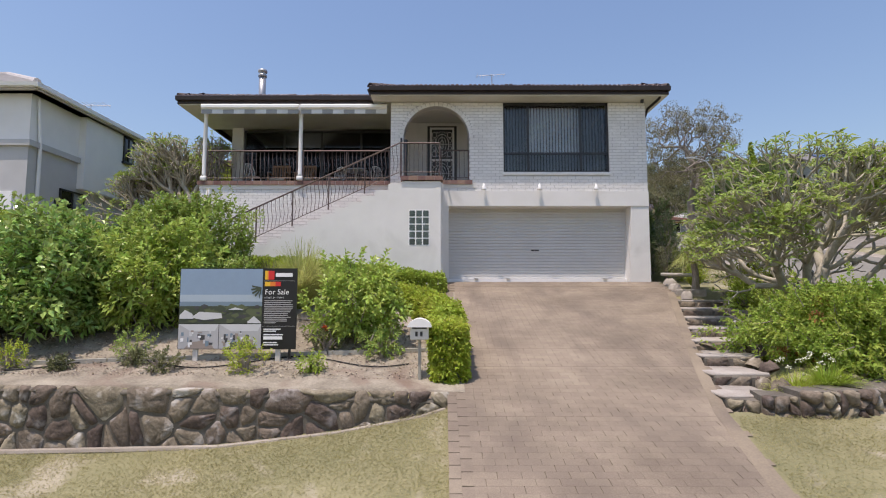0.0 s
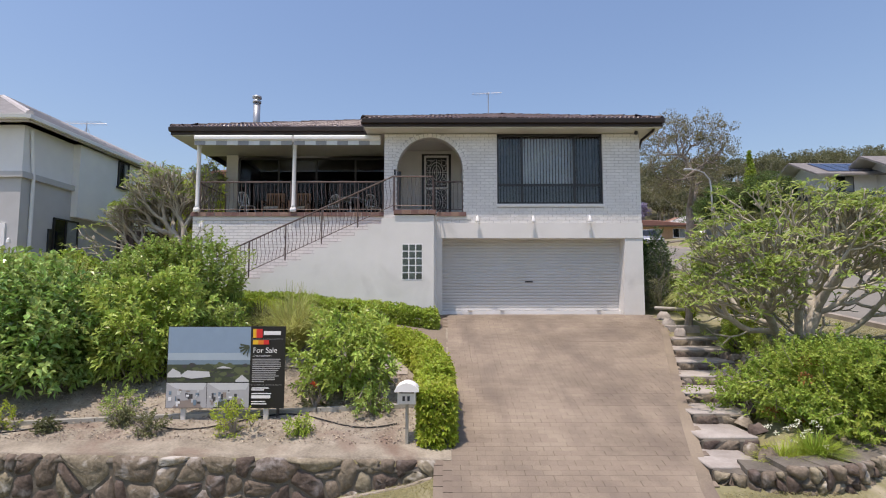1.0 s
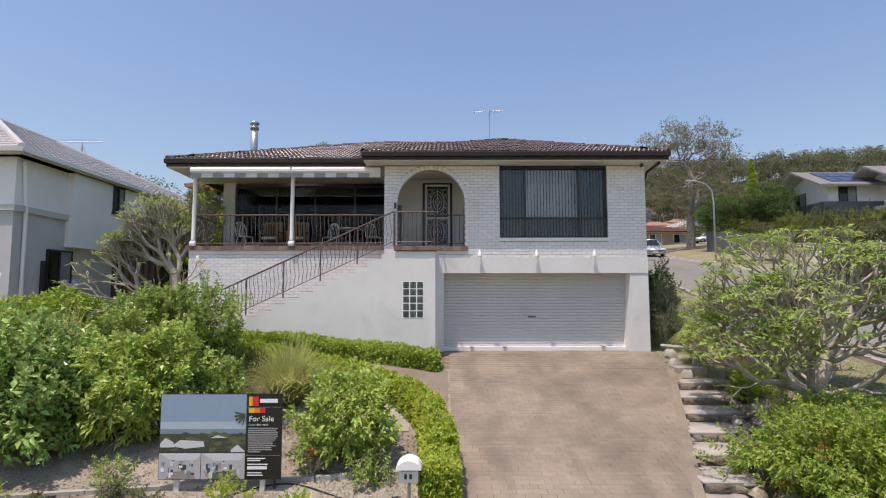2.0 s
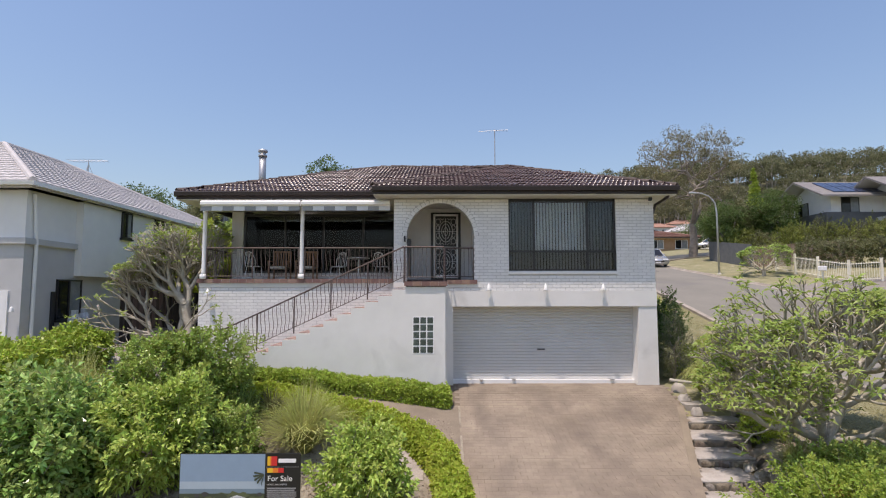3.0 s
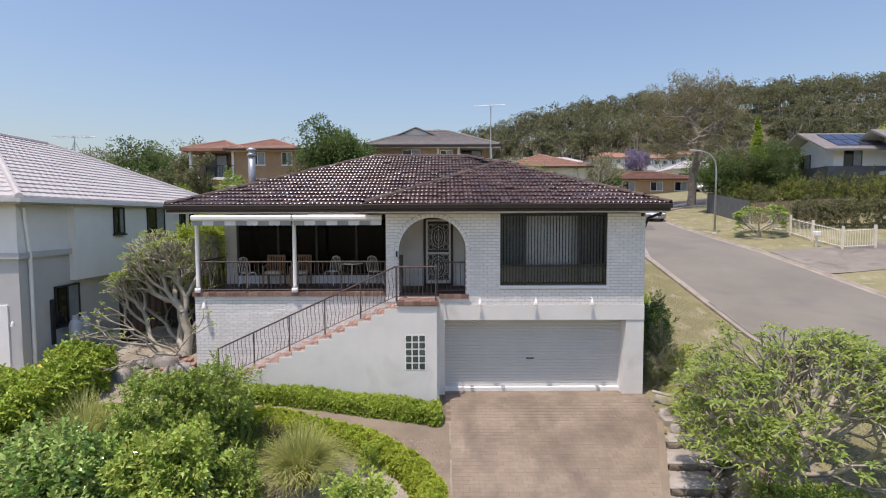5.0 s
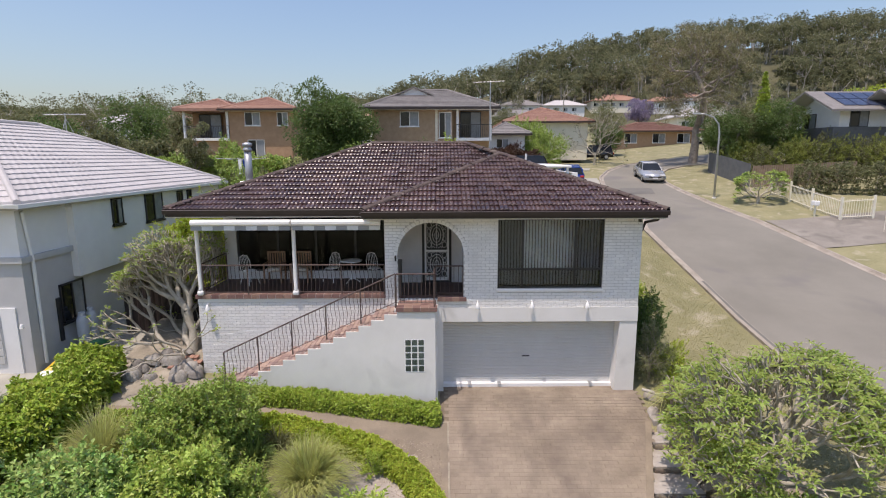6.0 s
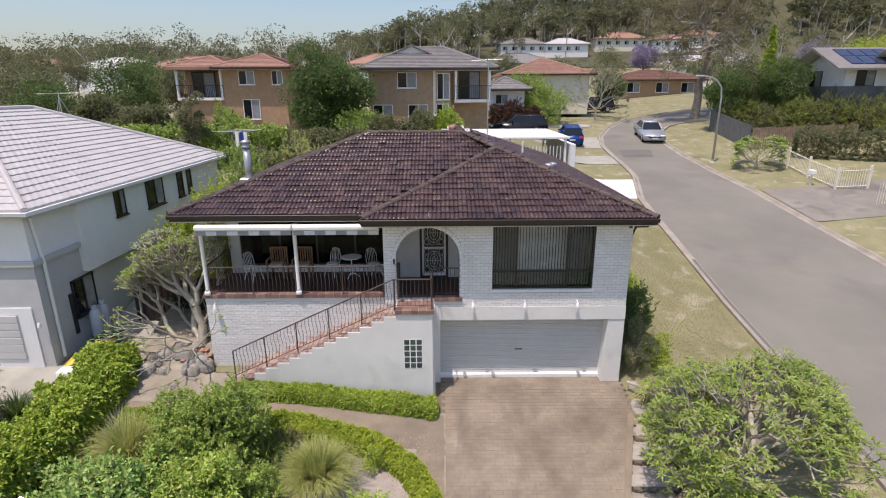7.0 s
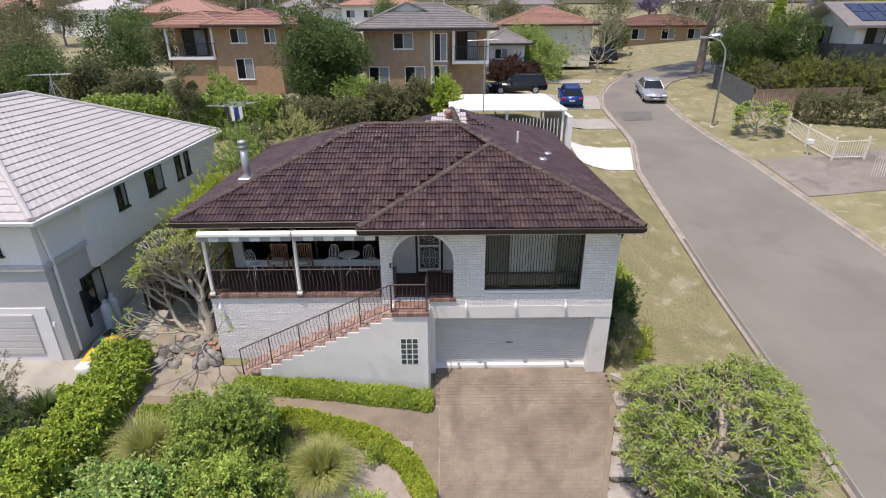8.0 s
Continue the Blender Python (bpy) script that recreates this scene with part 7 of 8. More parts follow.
shrub("garden_shrub", "grey-green shrub beside the neighbour's drive", (-13.1, 12.1), (1.25, 1.05, 1.25), (0.075, 0.034), "olive leaf", 44, 260)
shrub("garden_shrub", "dark shrub by the neighbour's drive", (-12.4, 11.1), (1.2, 1.0, 0.95), (0.085, 0.04), "dark leaf", 40, 240)
shrub("garden_shrub", "low dark shrub beside the boundary hedge", (-11.6, 10.2), (0.95, 0.9, 0.75), (0.08, 0.036), "dark leaf", 30, 220)
for x, y, rx, ry, rz in ((-9.2, 19.2, 0.95, 1.1, 2.05), (-9.1, 20.8, 1.0, 1.2, 1.85), (-9.0, 22.2, 0.95, 1.1, 1.5)):
    shrub("garden_shrub", "tall bright lime-green shrub between the two houses", (x, y), (rx, ry, rz), (0.11, 0.055), "lime leaf", 75, 230, group="lime shrubs between the houses")
shrub("garden_shrub", "leafy mid-green shrub behind the flue", (-9.0, 24.6), (1.35, 1.2, 1.8), (0.10, 0.05), "shrub leaf", 48, 230)
shrub("garden_shrub", "tall leafy shrub behind the house", (-9.4, 27.6), (1.2, 1.2, 1.3), (0.12, 0.05), "olive leaf", 30, 180)
shrub("garden_shrub", "pale flowering shrub behind the house", (-7.6, 29.2), (1.6, 1.3, 1.4), (0.10, 0.045), "straw blade", 30, 160)

# ---- behind: rotary clothesline, carport, hedges ----
cl = thing("clothes_hoist", "rotary clothes hoist with washing", "clothesline", at=pose(-11.1, 30, float(ground_z(-11.1, 30))))
top = 6.85 - float(ground_z(-11.1, 30))
Geo().tube([(0, 0, -0.2), (0, 0, top)], 0.03, 8).make("mast", "galvanised steel", cl)
g = Geo()
for k in range(4):
    w = 0.5 + k * 1.571
    g.tube([(0, 0, top - 0.1), (1.35 * math.cos(w), 1.35 * math.sin(w), top + 0.05)], 0.018, 5)
for r in (0.5, 0.9, 1.3):
    g.tube([(r * math.cos(0.5 + k * 1.571), r * math.sin(0.5 + k * 1.571), top + 0.02) for k in range(5)], 0.008, 4)
g.make("arms", "galvanised steel", cl)
for i, (x, m2) in enumerate(((-0.35, "dark frame"), (-0.05, "white paint"), (0.2, "blue paint"), (0.42, "white paint"))):
    Geo().prism([(x, top - 0.03), (x + 0.2, top - 0.03), (x + 0.19, top - 0.9 + 0.1 * i), (x + 0.02, top - 0.85)], 1, -0.35, -0.335).make("washing", m2, cl)
cpt = thing("carport", "white flat-roofed carport with lattice sides", "carport")
Geo().soft(0.9, 7.6, 30.4, 37.4, 6.28, 6.42, 0.03).make("roof", "white paint", cpt, "flat white metal roof")
for x in (1.0, 4.2, 7.4):
    for y in (30.6, 37.2):
        Geo().box(x - 0.06, x + 0.06, y - 0.06, y + 0.06, 3.2, 6.28).make("post", "white paint", cpt)
Geo().box(7.62, 7.9, 30.2, 37.4, 3.0, 6.0).make("side_wall", "neighbour wall", cpt, "white rendered side wall")
Geo().box(0.95, 4.4, 30.5, 30.6, 3.2, 5.6).make("front_wall", "neighbour wall", cpt)
for i in range(14):
    Geo().box(4.5 + i * 0.2, 4.54 + i * 0.2, 30.5, 30.54, 3.6, 5.9).make("lattice_slat", "white paint", cpt)
hedge("boundary_hedge", "leafy green hedge along the back boundary", [(-21, 33), (-15, 33.2), (-9.6, 33)], 1.5, 2.4, (0.2, 0.12), "shrub leaf", 1500)
hedge("boundary_hedge", "dark mixed hedge behind the house", [(-9.8, 33.6), (-6, 33.2), (-4, 33.5)], 1.6, 2.1, (0.2, 0.09), "olive leaf", 1300)
for i, (x, y, r, h, m2) in enumerate(((-3.2, 34.5, 1.3, 1.5, "olive leaf"), (-1.2, 35, 1.4, 1.5, "olive leaf"), (0.6, 34.6, 1.0, 1.6, "hedge leaf"), (-5.0, 35.4, 1.5, 1.6, "shrub leaf"), (-13.5, 35.5, 1.4, 1.6, "shrub leaf"), (10.3, 55.0, 2.5, 2.0, "shrub leaf"), (6.6, 52.6, 1.7, 1.1, "purple leaf"), (8.9, 52.6, 1.2, 1.0, "purple leaf"), (9.4, 57.5, 2.6, 2.6, "shrub leaf"))):
    shrub("background_shrub", "leafy shrub behind the houses", (x, y), (r, r * 0.9, h), (0.19, 0.09), m2, 40, 260, category="shrub")
crown_tree("tree", "dense dark green rounded tree behind the house", (-7.6, 37.8), 7.0, (3.1, 2.8, 3.3), (0.19, 0.11), "dark leaf", "bark", 0.22, 130, 170, 0.28)
crown_tree("tree", "slender grey-green young tree above the hedge", (-14.5, 31.8), 5.0, (0.9, 0.9, 1.9), (0.14, 0.06), "olive leaf", "bark", 0.09, 28, 130, 0.3)

# ---- houses behind ----
def brick_house(name, label, x0, x1, y0, y1, z0, eave, wall, roof_mat, pitch=0.36):
    ob = thing(name, label, "house")
    Geo().box(x0, x1, y0, y1, z0 - 1, eave).make("wall", wall, ob)
    hip_roof(ob, x0 - 0.6, x1 + 0.6, y0 - 0.6, y1 + 0.6, eave + 0.15, pitch, roof_mat)
    Geo().box(x0 - 0.68, x1 + 0.68, y0 - 0.70, y0 - 0.58, eave + 0.0, eave + 0.13).make("gutter", "fascia brown", ob)
    Geo().box(x0 - 0.6, x1 + 0.6, y0 - 0.58, y0, eave - 0.04, eave).make("soffit", "soffit paint", ob)
    return ob


def balcony(ob, x0, x1, y, z, depth, eave, rail="dark frame"):
    """An upper balcony cut before a dark recess: slab, rail, columns."""
    Geo().box(x0, x1, y - depth, y, z - 0.22, z).make("balcony_slab", "neighbour wall", ob)
    wall_window(ob, ((x0 + x1) / 2 - 0.2, y - 0.02, z + 1.02), min(1.9, (x1 - x0) * 0.6), 2.0, "-y", "dark frame", name="balcony_door")
    r = Geo().box(x0, x1, y - depth, y - depth + 0.05, z + 0.95, z + 1.0).make("balcony_rail", rail, ob)
    n = int((x1 - x0) / 0.14)
    for i in range(n + 1):
        x = x0 + (x1 - x0) * i / n
        Geo().box(x - 0.012, x + 0.012, y - depth, y - depth + 0.03, z, z + 0.95).make("baluster", rail, r)
    for x in (x0 + 0.1, x1 - 0.1):
        Geo().box(x - 0.09, x + 0.09, y - depth, y - depth + 0.18, z, eave).make("column", "neighbour wall", ob)


tan = thing("house", "two-storey tan brick house with a grey tiled roof", "house")
Geo().box(-5.1, 1.0, 41, 50, 5.1, 10.45).make("wall", "tan brick", tan)
hip_roof(tan, -5.8, 4.5, 40.35, 49.6, 10.6, 0.36, "grey roof", ridge=((-2.4, 44.6, 12.25), (0.6, 44.6, 12.25)))
Geo().box(-5.9, 4.6, 40.22, 40.34, 10.42, 10.58).make("gutter", "fascia brown", tan)
Geo().box(-5.8, 4.5, 40.36, 41, 10.40, 10.45).make("soffit", "soffit paint", tan)
Geo().box(1.0, 3.9, 42.2, 50, 5.0, 10.45).make("wing_wall", "tan brick", tan)
Geo().box(1.0, 4.2, 41.0, 50, 10.45, 10.6).make("wing_soffit", "soffit paint", tan)
balcony(tan, 1.3, 4.0, 42.2, 8.35, 1.2, 10.45)
Geo().box(-0.3, -0.12, 40.94, 41.0, 6.0, 10.4).make("downpipe", "cream fence", tan)
Geo().add([(-3.4, 43.3, 11.72), (-0.6, 43.3, 11.72), (-2.0, 43.3, 12.3), (-3.4, 45.6, 11.72), (-0.6, 45.6, 11.72), (-2.0, 45.6, 12.3)], [(0, 1, 2), (5, 4, 3), (0, 2, 5, 3), (1, 4, 5, 2)]).make("gablet", "neighbour wall", tan, "small white gable vent")
for sx in (-1, 1):
    Geo().add([(-2.0, 43.05, 12.40), (-2.0 + sx * 1.75, 43.05, 11.68), (-2.0 + sx * 1.75, 45.6, 11.68), (-2.0, 45.6, 12.40), (-2.0, 43.05, 12.32), (-2.0 + sx * 1.75, 43.05, 11.60), (-2.0 + sx * 1.75, 45.6, 11.60), (-2.0, 45.6, 12.32)],
              [(0, 1, 2, 3), (7, 6, 5, 4), (0, 4, 5, 1), (1, 5, 6, 2), (2, 6, 7, 3)]).make("gablet_roof", "grey roof", tan)
for cx, cz, w, h in ((-2.25, 9.75, 1.45, 1.1), (0.45, 9.3, 0.95, 1.9), (-4.1, 7.4, 1.5, 1.2), (-1.45, 7.4, 1.5, 1.2), (0.4, 7.1, 0.95, 1.9)):
    wall_window(tan, (cx, 40.99, cz), w, h, "-y", "white paint")
org = brick_house("house", "two-storey orange brick house with a terracotta tiled roof", -17.6, -12.4, 45.2, 54, 6.5, 10.75, "orange brick", "terracotta roof")
Geo().box(-21.3, -17.6, 46.8, 54, 5.5, 10.75).make("wing_wall", "orange brick", org)
Geo().box(-21.3, -17.6, 45.4, 46.8, 5.5, 8.35).make("wing_wall", "orange brick", org)
hip_roof(org, -22.0, -16.5, 44.7, 54.6, 10.9, 0.36, "terracotta roof")
balcony(org, -21.4, -17.6, 46.6, 8.55, 1.5, 10.75)
for cx, cz, w, h in ((-15.6, 10.1, 1.3, 1.1), (-13.1, 10.1, 0.9, 1.1), (-15.4, 7.6, 1.4, 1.6)):
    wall_window(org, (cx, 45.19, cz), w, h, "-y", "white paint")
ob = brick_house("house", "cream brick house with an orange tiled roof", 7.5, 16.5, 60, 70, 7.5, 10.6, "cream fence", "terracotta roof")
wall_window(ob, (10, 59.99, 9.6), 1.6, 1.2, "-y", "white paint")
ob = brick_house("shed", "pale shed with a grey sheet roof", 5.0, 8.4, 53, 58, 6.8, 9.0, "neighbour wall", "grey roof", 0.5)
ob["category"] = "shed"
wall_window(ob, (6.2, 52.99, 8.2), 1.2, 0.9, "-y", "white paint")
ob = brick_house("house", "long low brick house with a brown tiled roof", 25, 36.5, 76, 84, 7.8, 10.3, "orange brick", "brown roof", 0.28)
for x in (27, 31, 34.5):
    wall_window(ob, (x, 75.99, 9.4), 1.8, 1.3, "-y", "white paint")
sol = thing("house", "modern grey house with gabled roofs and solar panels", "house")
Geo().box(32.0, 46, 43.6, 49.2, 5.0, 9.2).make("lower_wall", "charcoal cladding", sol, "charcoal lower cladding")
Geo().prism([(43.9, 8.9), (49.0, 8.9), (49.0, 10.75), (46.4, 12.0), (43.9, 10.75)], 0, 32.6, 46).make("upper_wall", "neighbour wall", sol, "pale upper wall with a gable end")


def gable_roof(parent, x0, x1, y0, y1, z, rise, mat):
    """A low gable roof with its ridge along x, pale lining beneath the wide verges."""
    ym = (y0 + y1) / 2
    for sy, ye in ((1, y0), (-1, y1)):
        sec = [(ye, z), (ym, z + rise), (ym, z + rise - 0.14), (ye, z - 0.14)]
        slab = Geo().prism(sec, 0, x0, x1).make("roof_slope", mat, parent)
        Geo().prism([(ye + sy * 0.03, z - 0.142), (ym - sy * 0.03, z + rise - 0.155), (ym - sy * 0.03, z + rise - 0.18), (ye + sy * 0.03, z - 0.168)], 0, x0 + 0.03, x1).make("lining", "soffit paint", slab)


gable_roof(sol, 31.2, 46.5, 42.9, 50.0, 10.55, 1.75, "grey roof")
gable_roof(sol, 35.2, 47.0, 40.6, 46.2, 10.7, 1.45, "grey roof")
Geo().prism([(41.5, 8.9), (45.4, 8.9), (45.4, 10.7), (43.4, 11.9), (41.5, 10.7)], 0, 37.0, 46).make("front_wall", "neighbour wall", sol)
Geo().box(36.2, 46, 41.4, 43.6, 8.45, 8.75).make("balcony_slab", "white paint", sol, "white edged balcony floor")
for i in range(34):
    Geo().box(36.25 + i * 0.14, 36.27 + i * 0.14, 41.42, 41.45, 8.75, 9.75).make("baluster", "dark frame", sol)
Geo().box(36.2, 41, 41.40, 41.46, 9.75, 9.81).make("balcony_rail", "dark frame", sol)
for i in range(4):
    for k in range(2):
        x0, y0 = 32.6 + i * 1.06, 43.5 + k * 1.3
        z0, z1 = 10.55 + (y0 - 42.9) * 0.493 + 0.08, 10.55 + (y0 + 1.2 - 42.9) * 0.493 + 0.08
        Geo().add([(x0, y0, z0), (x0 + 0.96, y0, z0), (x0 + 0.96, y0 + 1.2, z1), (x0, y0 + 1.2, z1), (x0, y0, z0 - 0.05), (x0 + 0.96, y0, z0 - 0.05), (x0 + 0.96, y0 + 1.2, z1 - 0.05), (x0, y0 + 1.2, z1 - 0.05)],
                  [(0, 1, 2, 3), (7, 6, 5, 4), (0, 4, 5, 1), (1, 5, 6, 2), (2, 6, 7, 3), (3, 7, 4, 0)]).make("solar_panel", "solar cell", sol)
wall_window(sol, (34.2, 43.88, 9.85), 1.5, 1.3, "-y")
wall_window(sol, (32.59, 47.4, 9.75), 1.6, 1.4, "-x")
wall_window(sol, (39.0, 41.48, 9.9), 2.2, 1.9, "-y")


def far_house(x, y, w, wall, roof_mat, label, h=4.5, turn=0.0):
    z = float(ground_z(x, y))
    ob = thing("far_house", label, "house", at=pose(x, y, z, 0, 0, turn))
    Geo().box(-w / 2, w / 2, 0, w * 0.7, -2, h).make("wall", wall, ob)
    hip_roof(ob, -w / 2 - 0.6, w / 2 + 0.6, -0.6, w * 0.7 + 0.6, h, 0.38, roof_mat, rows=False)
    for k in range(int(w / 3)):
        wall_window(ob, (-w / 2 + 1.5 + k * 3, -0.01, h * 0.68), 1.5, 1.2, "-y", "white paint")
    return ob


for x, y, w, wl, rf2, lb3 in ((28, 186, 15, "neighbour wall", "grey roof", "distant white house with a grey roof on the hill"), (42, 184, 14, "neighbour wall", "white roof tile", "distant pale house with a pale roof on the hill"), (62, 190, 18, "cream fence", "terracotta roof", "distant cream house with a red roof on the hill"),
                            (78, 188, 12, "neighbour wall", "terracotta roof", "distant white house with a red roof on the hill"), (90, 192, 14, "neighbour wall", "terracotta roof", "distant white house with a red roof on the hill"), (50, 100, 12, "cream fence", "white roof tile", "pale house beyond the street bend"), (60, 118, 14, "cream fence", "grey roof", "pale house on the slope above the street"),
                            (-62, 105, 14, "neighbour wall", "white roof tile", "distant white house among trees"), (-88, 120, 15, "neighbour wall", "terracotta roof", "distant house with a terracotta roof among trees"), (-72, 135, 15, "neighbour wall", "grey roof", "distant white house among trees"), (-50, 118, 12, "neighbour wall", "terracotta roof", "distant house with a terracotta roof among trees"),
                            (-120, 150, 18, "neighbour wall", "white roof tile", "distant pale house among trees"), (-38, 84, 12, "orange brick", "terracotta roof", "brick house with a terracotta roof among trees"), (-30, 130, 14, "neighbour wall", "grey roof", "distant white house among trees"), (14, 96, 12, "cream fence", "grey roof", "pale house behind trees"), (-10, 100, 13, "neighbour wall", "terracotta roof", "distant house behind trees")):
    far_house(x, y, w, wl, rf2, lb3)

# ---- street things ----
lamp = thing("street_lamp", "tall galvanised street lamp with a curved arm", "street lamp", at=pose(20.2, 38.7, float(ground_z(20.2, 38.7))))
Geo().lathe((0, 0, -0.1), [(0.16, 0), (0.16, 0.14), (0.11, 0.16)], 12).make("base", "pale concrete", lamp)
Geo().tube([(0, 0, 0), (0, 0, 4.6), (-0.1, 0, 5.3), (-0.5, 0, 5.8), (-1.1, 0, 6.02), (-1.5, 0, 6.05)], [0.085, 0.06, 0.05, 0.045, 0.04, 0.035], 10).make("pole", "galvanised steel", lamp, "", True)
Geo().soft(-2.0, -1.45, -0.1, 0.1, 5.98, 6.12, 0.04).make("head", "galvanised steel", lamp)
gate = thing("metal_fence", "cream tubular steel fence and gate", "fence")
run = [(24.22, 38.4), (24.17, 36.25), (24.1, 33.95), (24.24, 31.55), (26.0, 31.3)]
for (xa, ya), (xb, yb) in zip(run, run[1:]):
    za, zb = float(ground_z(xa, ya)) + 0.08, float(ground_z(xb, yb)) + 0.08
    for h in (0.1, 1.05):
        Geo().tube([(xa, ya, za + h), (xb, yb, zb + h)], 0.025, 6).make("rail", "cream fence", gate)
    nn = int(math.hypot(xb - xa, yb - ya) / 0.13)
    for i in range(1, nn):
        k = i / nn
        x, y, z = xa + (xb - xa) * k, ya + (yb - ya) * k, za + (zb - za) * k
        Geo().tube([(x, y, z), (x, y, z + 1.15)], 0.014, 4).make("bar", "cream fence", gate)
for x, y in run:
    z = float(ground_z(x, y))
    Geo().soft(x - 0.06, x + 0.06, y - 0.06, y + 0.06, z - 0.05, z + 1.4, 0.01).make("post", "cream fence", gate)
gate2 = thing("metal_gate", "cream tubular steel gate leaf standing open", "gate")
for i in range(12):
    x, y = 24.75 + i * 0.13, 28.9 - i * 0.02
    z = float(ground_z(x, y)) + 0.1
    Geo().tube([(x, y, z), (x, y, z + 1.2)], 0.015, 4).make("bar", "cream fence", gate2)
lb4 = thing("letterbox", "white letterbox on a short post by the fence", "letterbox", at=pose(23.4, 32.6, float(ground_z(23.4, 32.6))))
Geo().box(-0.04, 0.04, -0.04, 0.04, 0, 0.7).make("post", "cream fence", lb4)
Geo().soft(-0.16, 0.16, -0.2, 0.2, 0.7, 0.98, 0.03).make("box", "white paint", lb4)
wf = thing("steel_fence", "dark grey sheet steel fence below the shrub bank", "fence")
for i in range(40):
    k = i / 39
    x, y = 24.85 - 0.5 * k, 49.0 - 7.4 * k
    z = float(ground_z(x, y))
    Geo().prism([(x - 0.02, y - 0.095), (x + 0.02, y - 0.045), (x + 0.02, y + 0.045), (x - 0.02, y + 0.095), (x - 0.035, y + 0.095), (x - 0.035, y - 0.095)], 2, z - 0.1, z + 1.8).make("sheet", "charcoal cladding", wf)
tf2 = thing("paling_fence", "brown timber paling fence behind the clipped hedge", "fence")
for i in range(46):
    k = i / 45
    x, y = 24.5 + 6.5 * k, 41.4 - 1.9 * k
    z = float(ground_z(x, y))
    Geo().box(x - 0.065, x + 0.065, y - 0.012, y + 0.012, z - 0.1, z + 1.65).make("paling", "timber", tf2)


def car(label, at, paint, length=4.6, high=1.45, hatch=False):
    """A car facing -y at its pose: shaped body, glasshouse, wheels, lamps."""
    ob = thing("car", label, "car", at=at)
    L, W = length, 0.88
    side = [(-L / 2, 0.35), (-L / 2 + 0.03, 0.62), (-L / 2 + 0.25, 0.76), (-L * 0.22, 0.92), (L * 0.36, 0.96), (L / 2 - 0.08, 0.92), (L / 2, 0.55), (L / 2 - 0.05, 0.28), (-L / 2 + 0.1, 0.22)]
    bm = bmesh.new()
    a = [bm.verts.new((-W, y, z)) for y, z in side]
    b = [bm.verts.new((W, y, z)) for y, z in side]
    bm.faces.new(a)
    bm.faces.new(b[::-1])
    for i in range(len(side)):
        j = (i + 1) % len(side)
        bm.faces.new((a[j], a[i], b[i], b[j]))
    bmesh.ops.bevel(bm, geom=bm.edges[:], offset=0.07, segments=2, affect="EDGES")
    bm.verts.index_update()
    Geo().add([v.co[:] for v in bm.verts], [[v.index for v in f.verts] for f in bm.faces]).make("body", paint, ob, "", True)
    bm.free()
    rear = L * 0.46 if hatch else L * 0.36
    low = [(-0.80, -L * 0.20, 0.92), (0.80, -L * 0.20, 0.92), (0.80, rear, 0.95), (-0.80, rear, 0.95)]
    up = [(-0.62, -L * 0.05, high - 0.04), (0.62, -L * 0.05, high - 0.04), (0.60, rear - (0.25 if hatch else 0.6), high - 0.04), (-0.60, rear - (0.25 if hatch else 0.6), high - 0.04)]
    Geo().add(low + up, [(0, 1, 5, 4), (1, 2, 6, 5), (2, 3, 7, 6), (3, 0, 4, 7), (4, 5, 6, 7)]).make("glasshouse", "car glass", ob, "dark car windows")
    r0 = [(p[0] * 1.01, p[1], p[2]) for p in up]
    Geo().add(r0 + [(p[0] * 0.9, p[1] * 0.9, p[2] + 0.05) for p in r0], [(0, 1, 5, 4), (1, 2, 6, 5), (2, 3, 7, 6), (3, 0, 4, 7), (4, 5, 6, 7), (3, 2, 1, 0)]).make("roof", paint, ob, "", True)
    for s in (-1, 1):
        g = Geo()
        g.tube([(s * 0.81, low[0][1], 0.93), (s * 0.63, up[0][1], high - 0.03)], 0.03, 5)
        g.tube([(s * 0.81, L * 0.09, 0.95), (s * 0.62, L * 0.09, high - 0.03)], 0.03, 5)
        g.tube([(s * 0.81, rear, 0.95), (s * 0.61, up[2][1], high - 0.03)], 0.04, 5)
        g.make("pillar", paint, ob)
        for y in (-L * 0.31, L * 0.29):
            wh = Geo().tube([(s * 0.70, y, 0.31), (s * 0.90, y, 0.31)], 0.31, 18).make("wheel", "rubber", ob)
            Geo().tube([(s * 0.895, y, 0.31), (s * 0.91, y, 0.31)], 0.2, 12).make("rim", "galvanised steel", wh)
        Geo().soft(s * 0.62 - 0.2, s * 0.62 + 0.2, -L / 2 - 0.02, -L / 2 + 0.2, 0.58, 0.72, 0.04).make("headlight", "clear lamp", ob)
        Geo().soft(s * 0.68 - 0.16, s * 0.68 + 0.16, L / 2 - 0.15, L / 2 + 0.01, 0.68, 0.86, 0.04).make("tail_light", "lamp red", ob)
        Geo().soft(s * 0.95 - 0.09, s * 0.95 + 0.09, -L * 0.14, -L * 0.11, 0.94, 1.06, 0.02).make("mirror", paint, ob)
    Geo().box(-0.22, 0.22, -L / 2 - 0.03, -L / 2, 0.38, 0.48).make("number_plate", "white paint", ob)
    Geo().box(-0.5, 0.5, -L / 2 - 0.012, -L / 2 + 0.02, 0.46, 0.56).make("grille", "rubber", ob)
    Geo().box(-0.22, 0.22, L / 2, L / 2 + 0.02, 0.55, 0.65).make("number_plate", "cream fence", ob)
    return ob


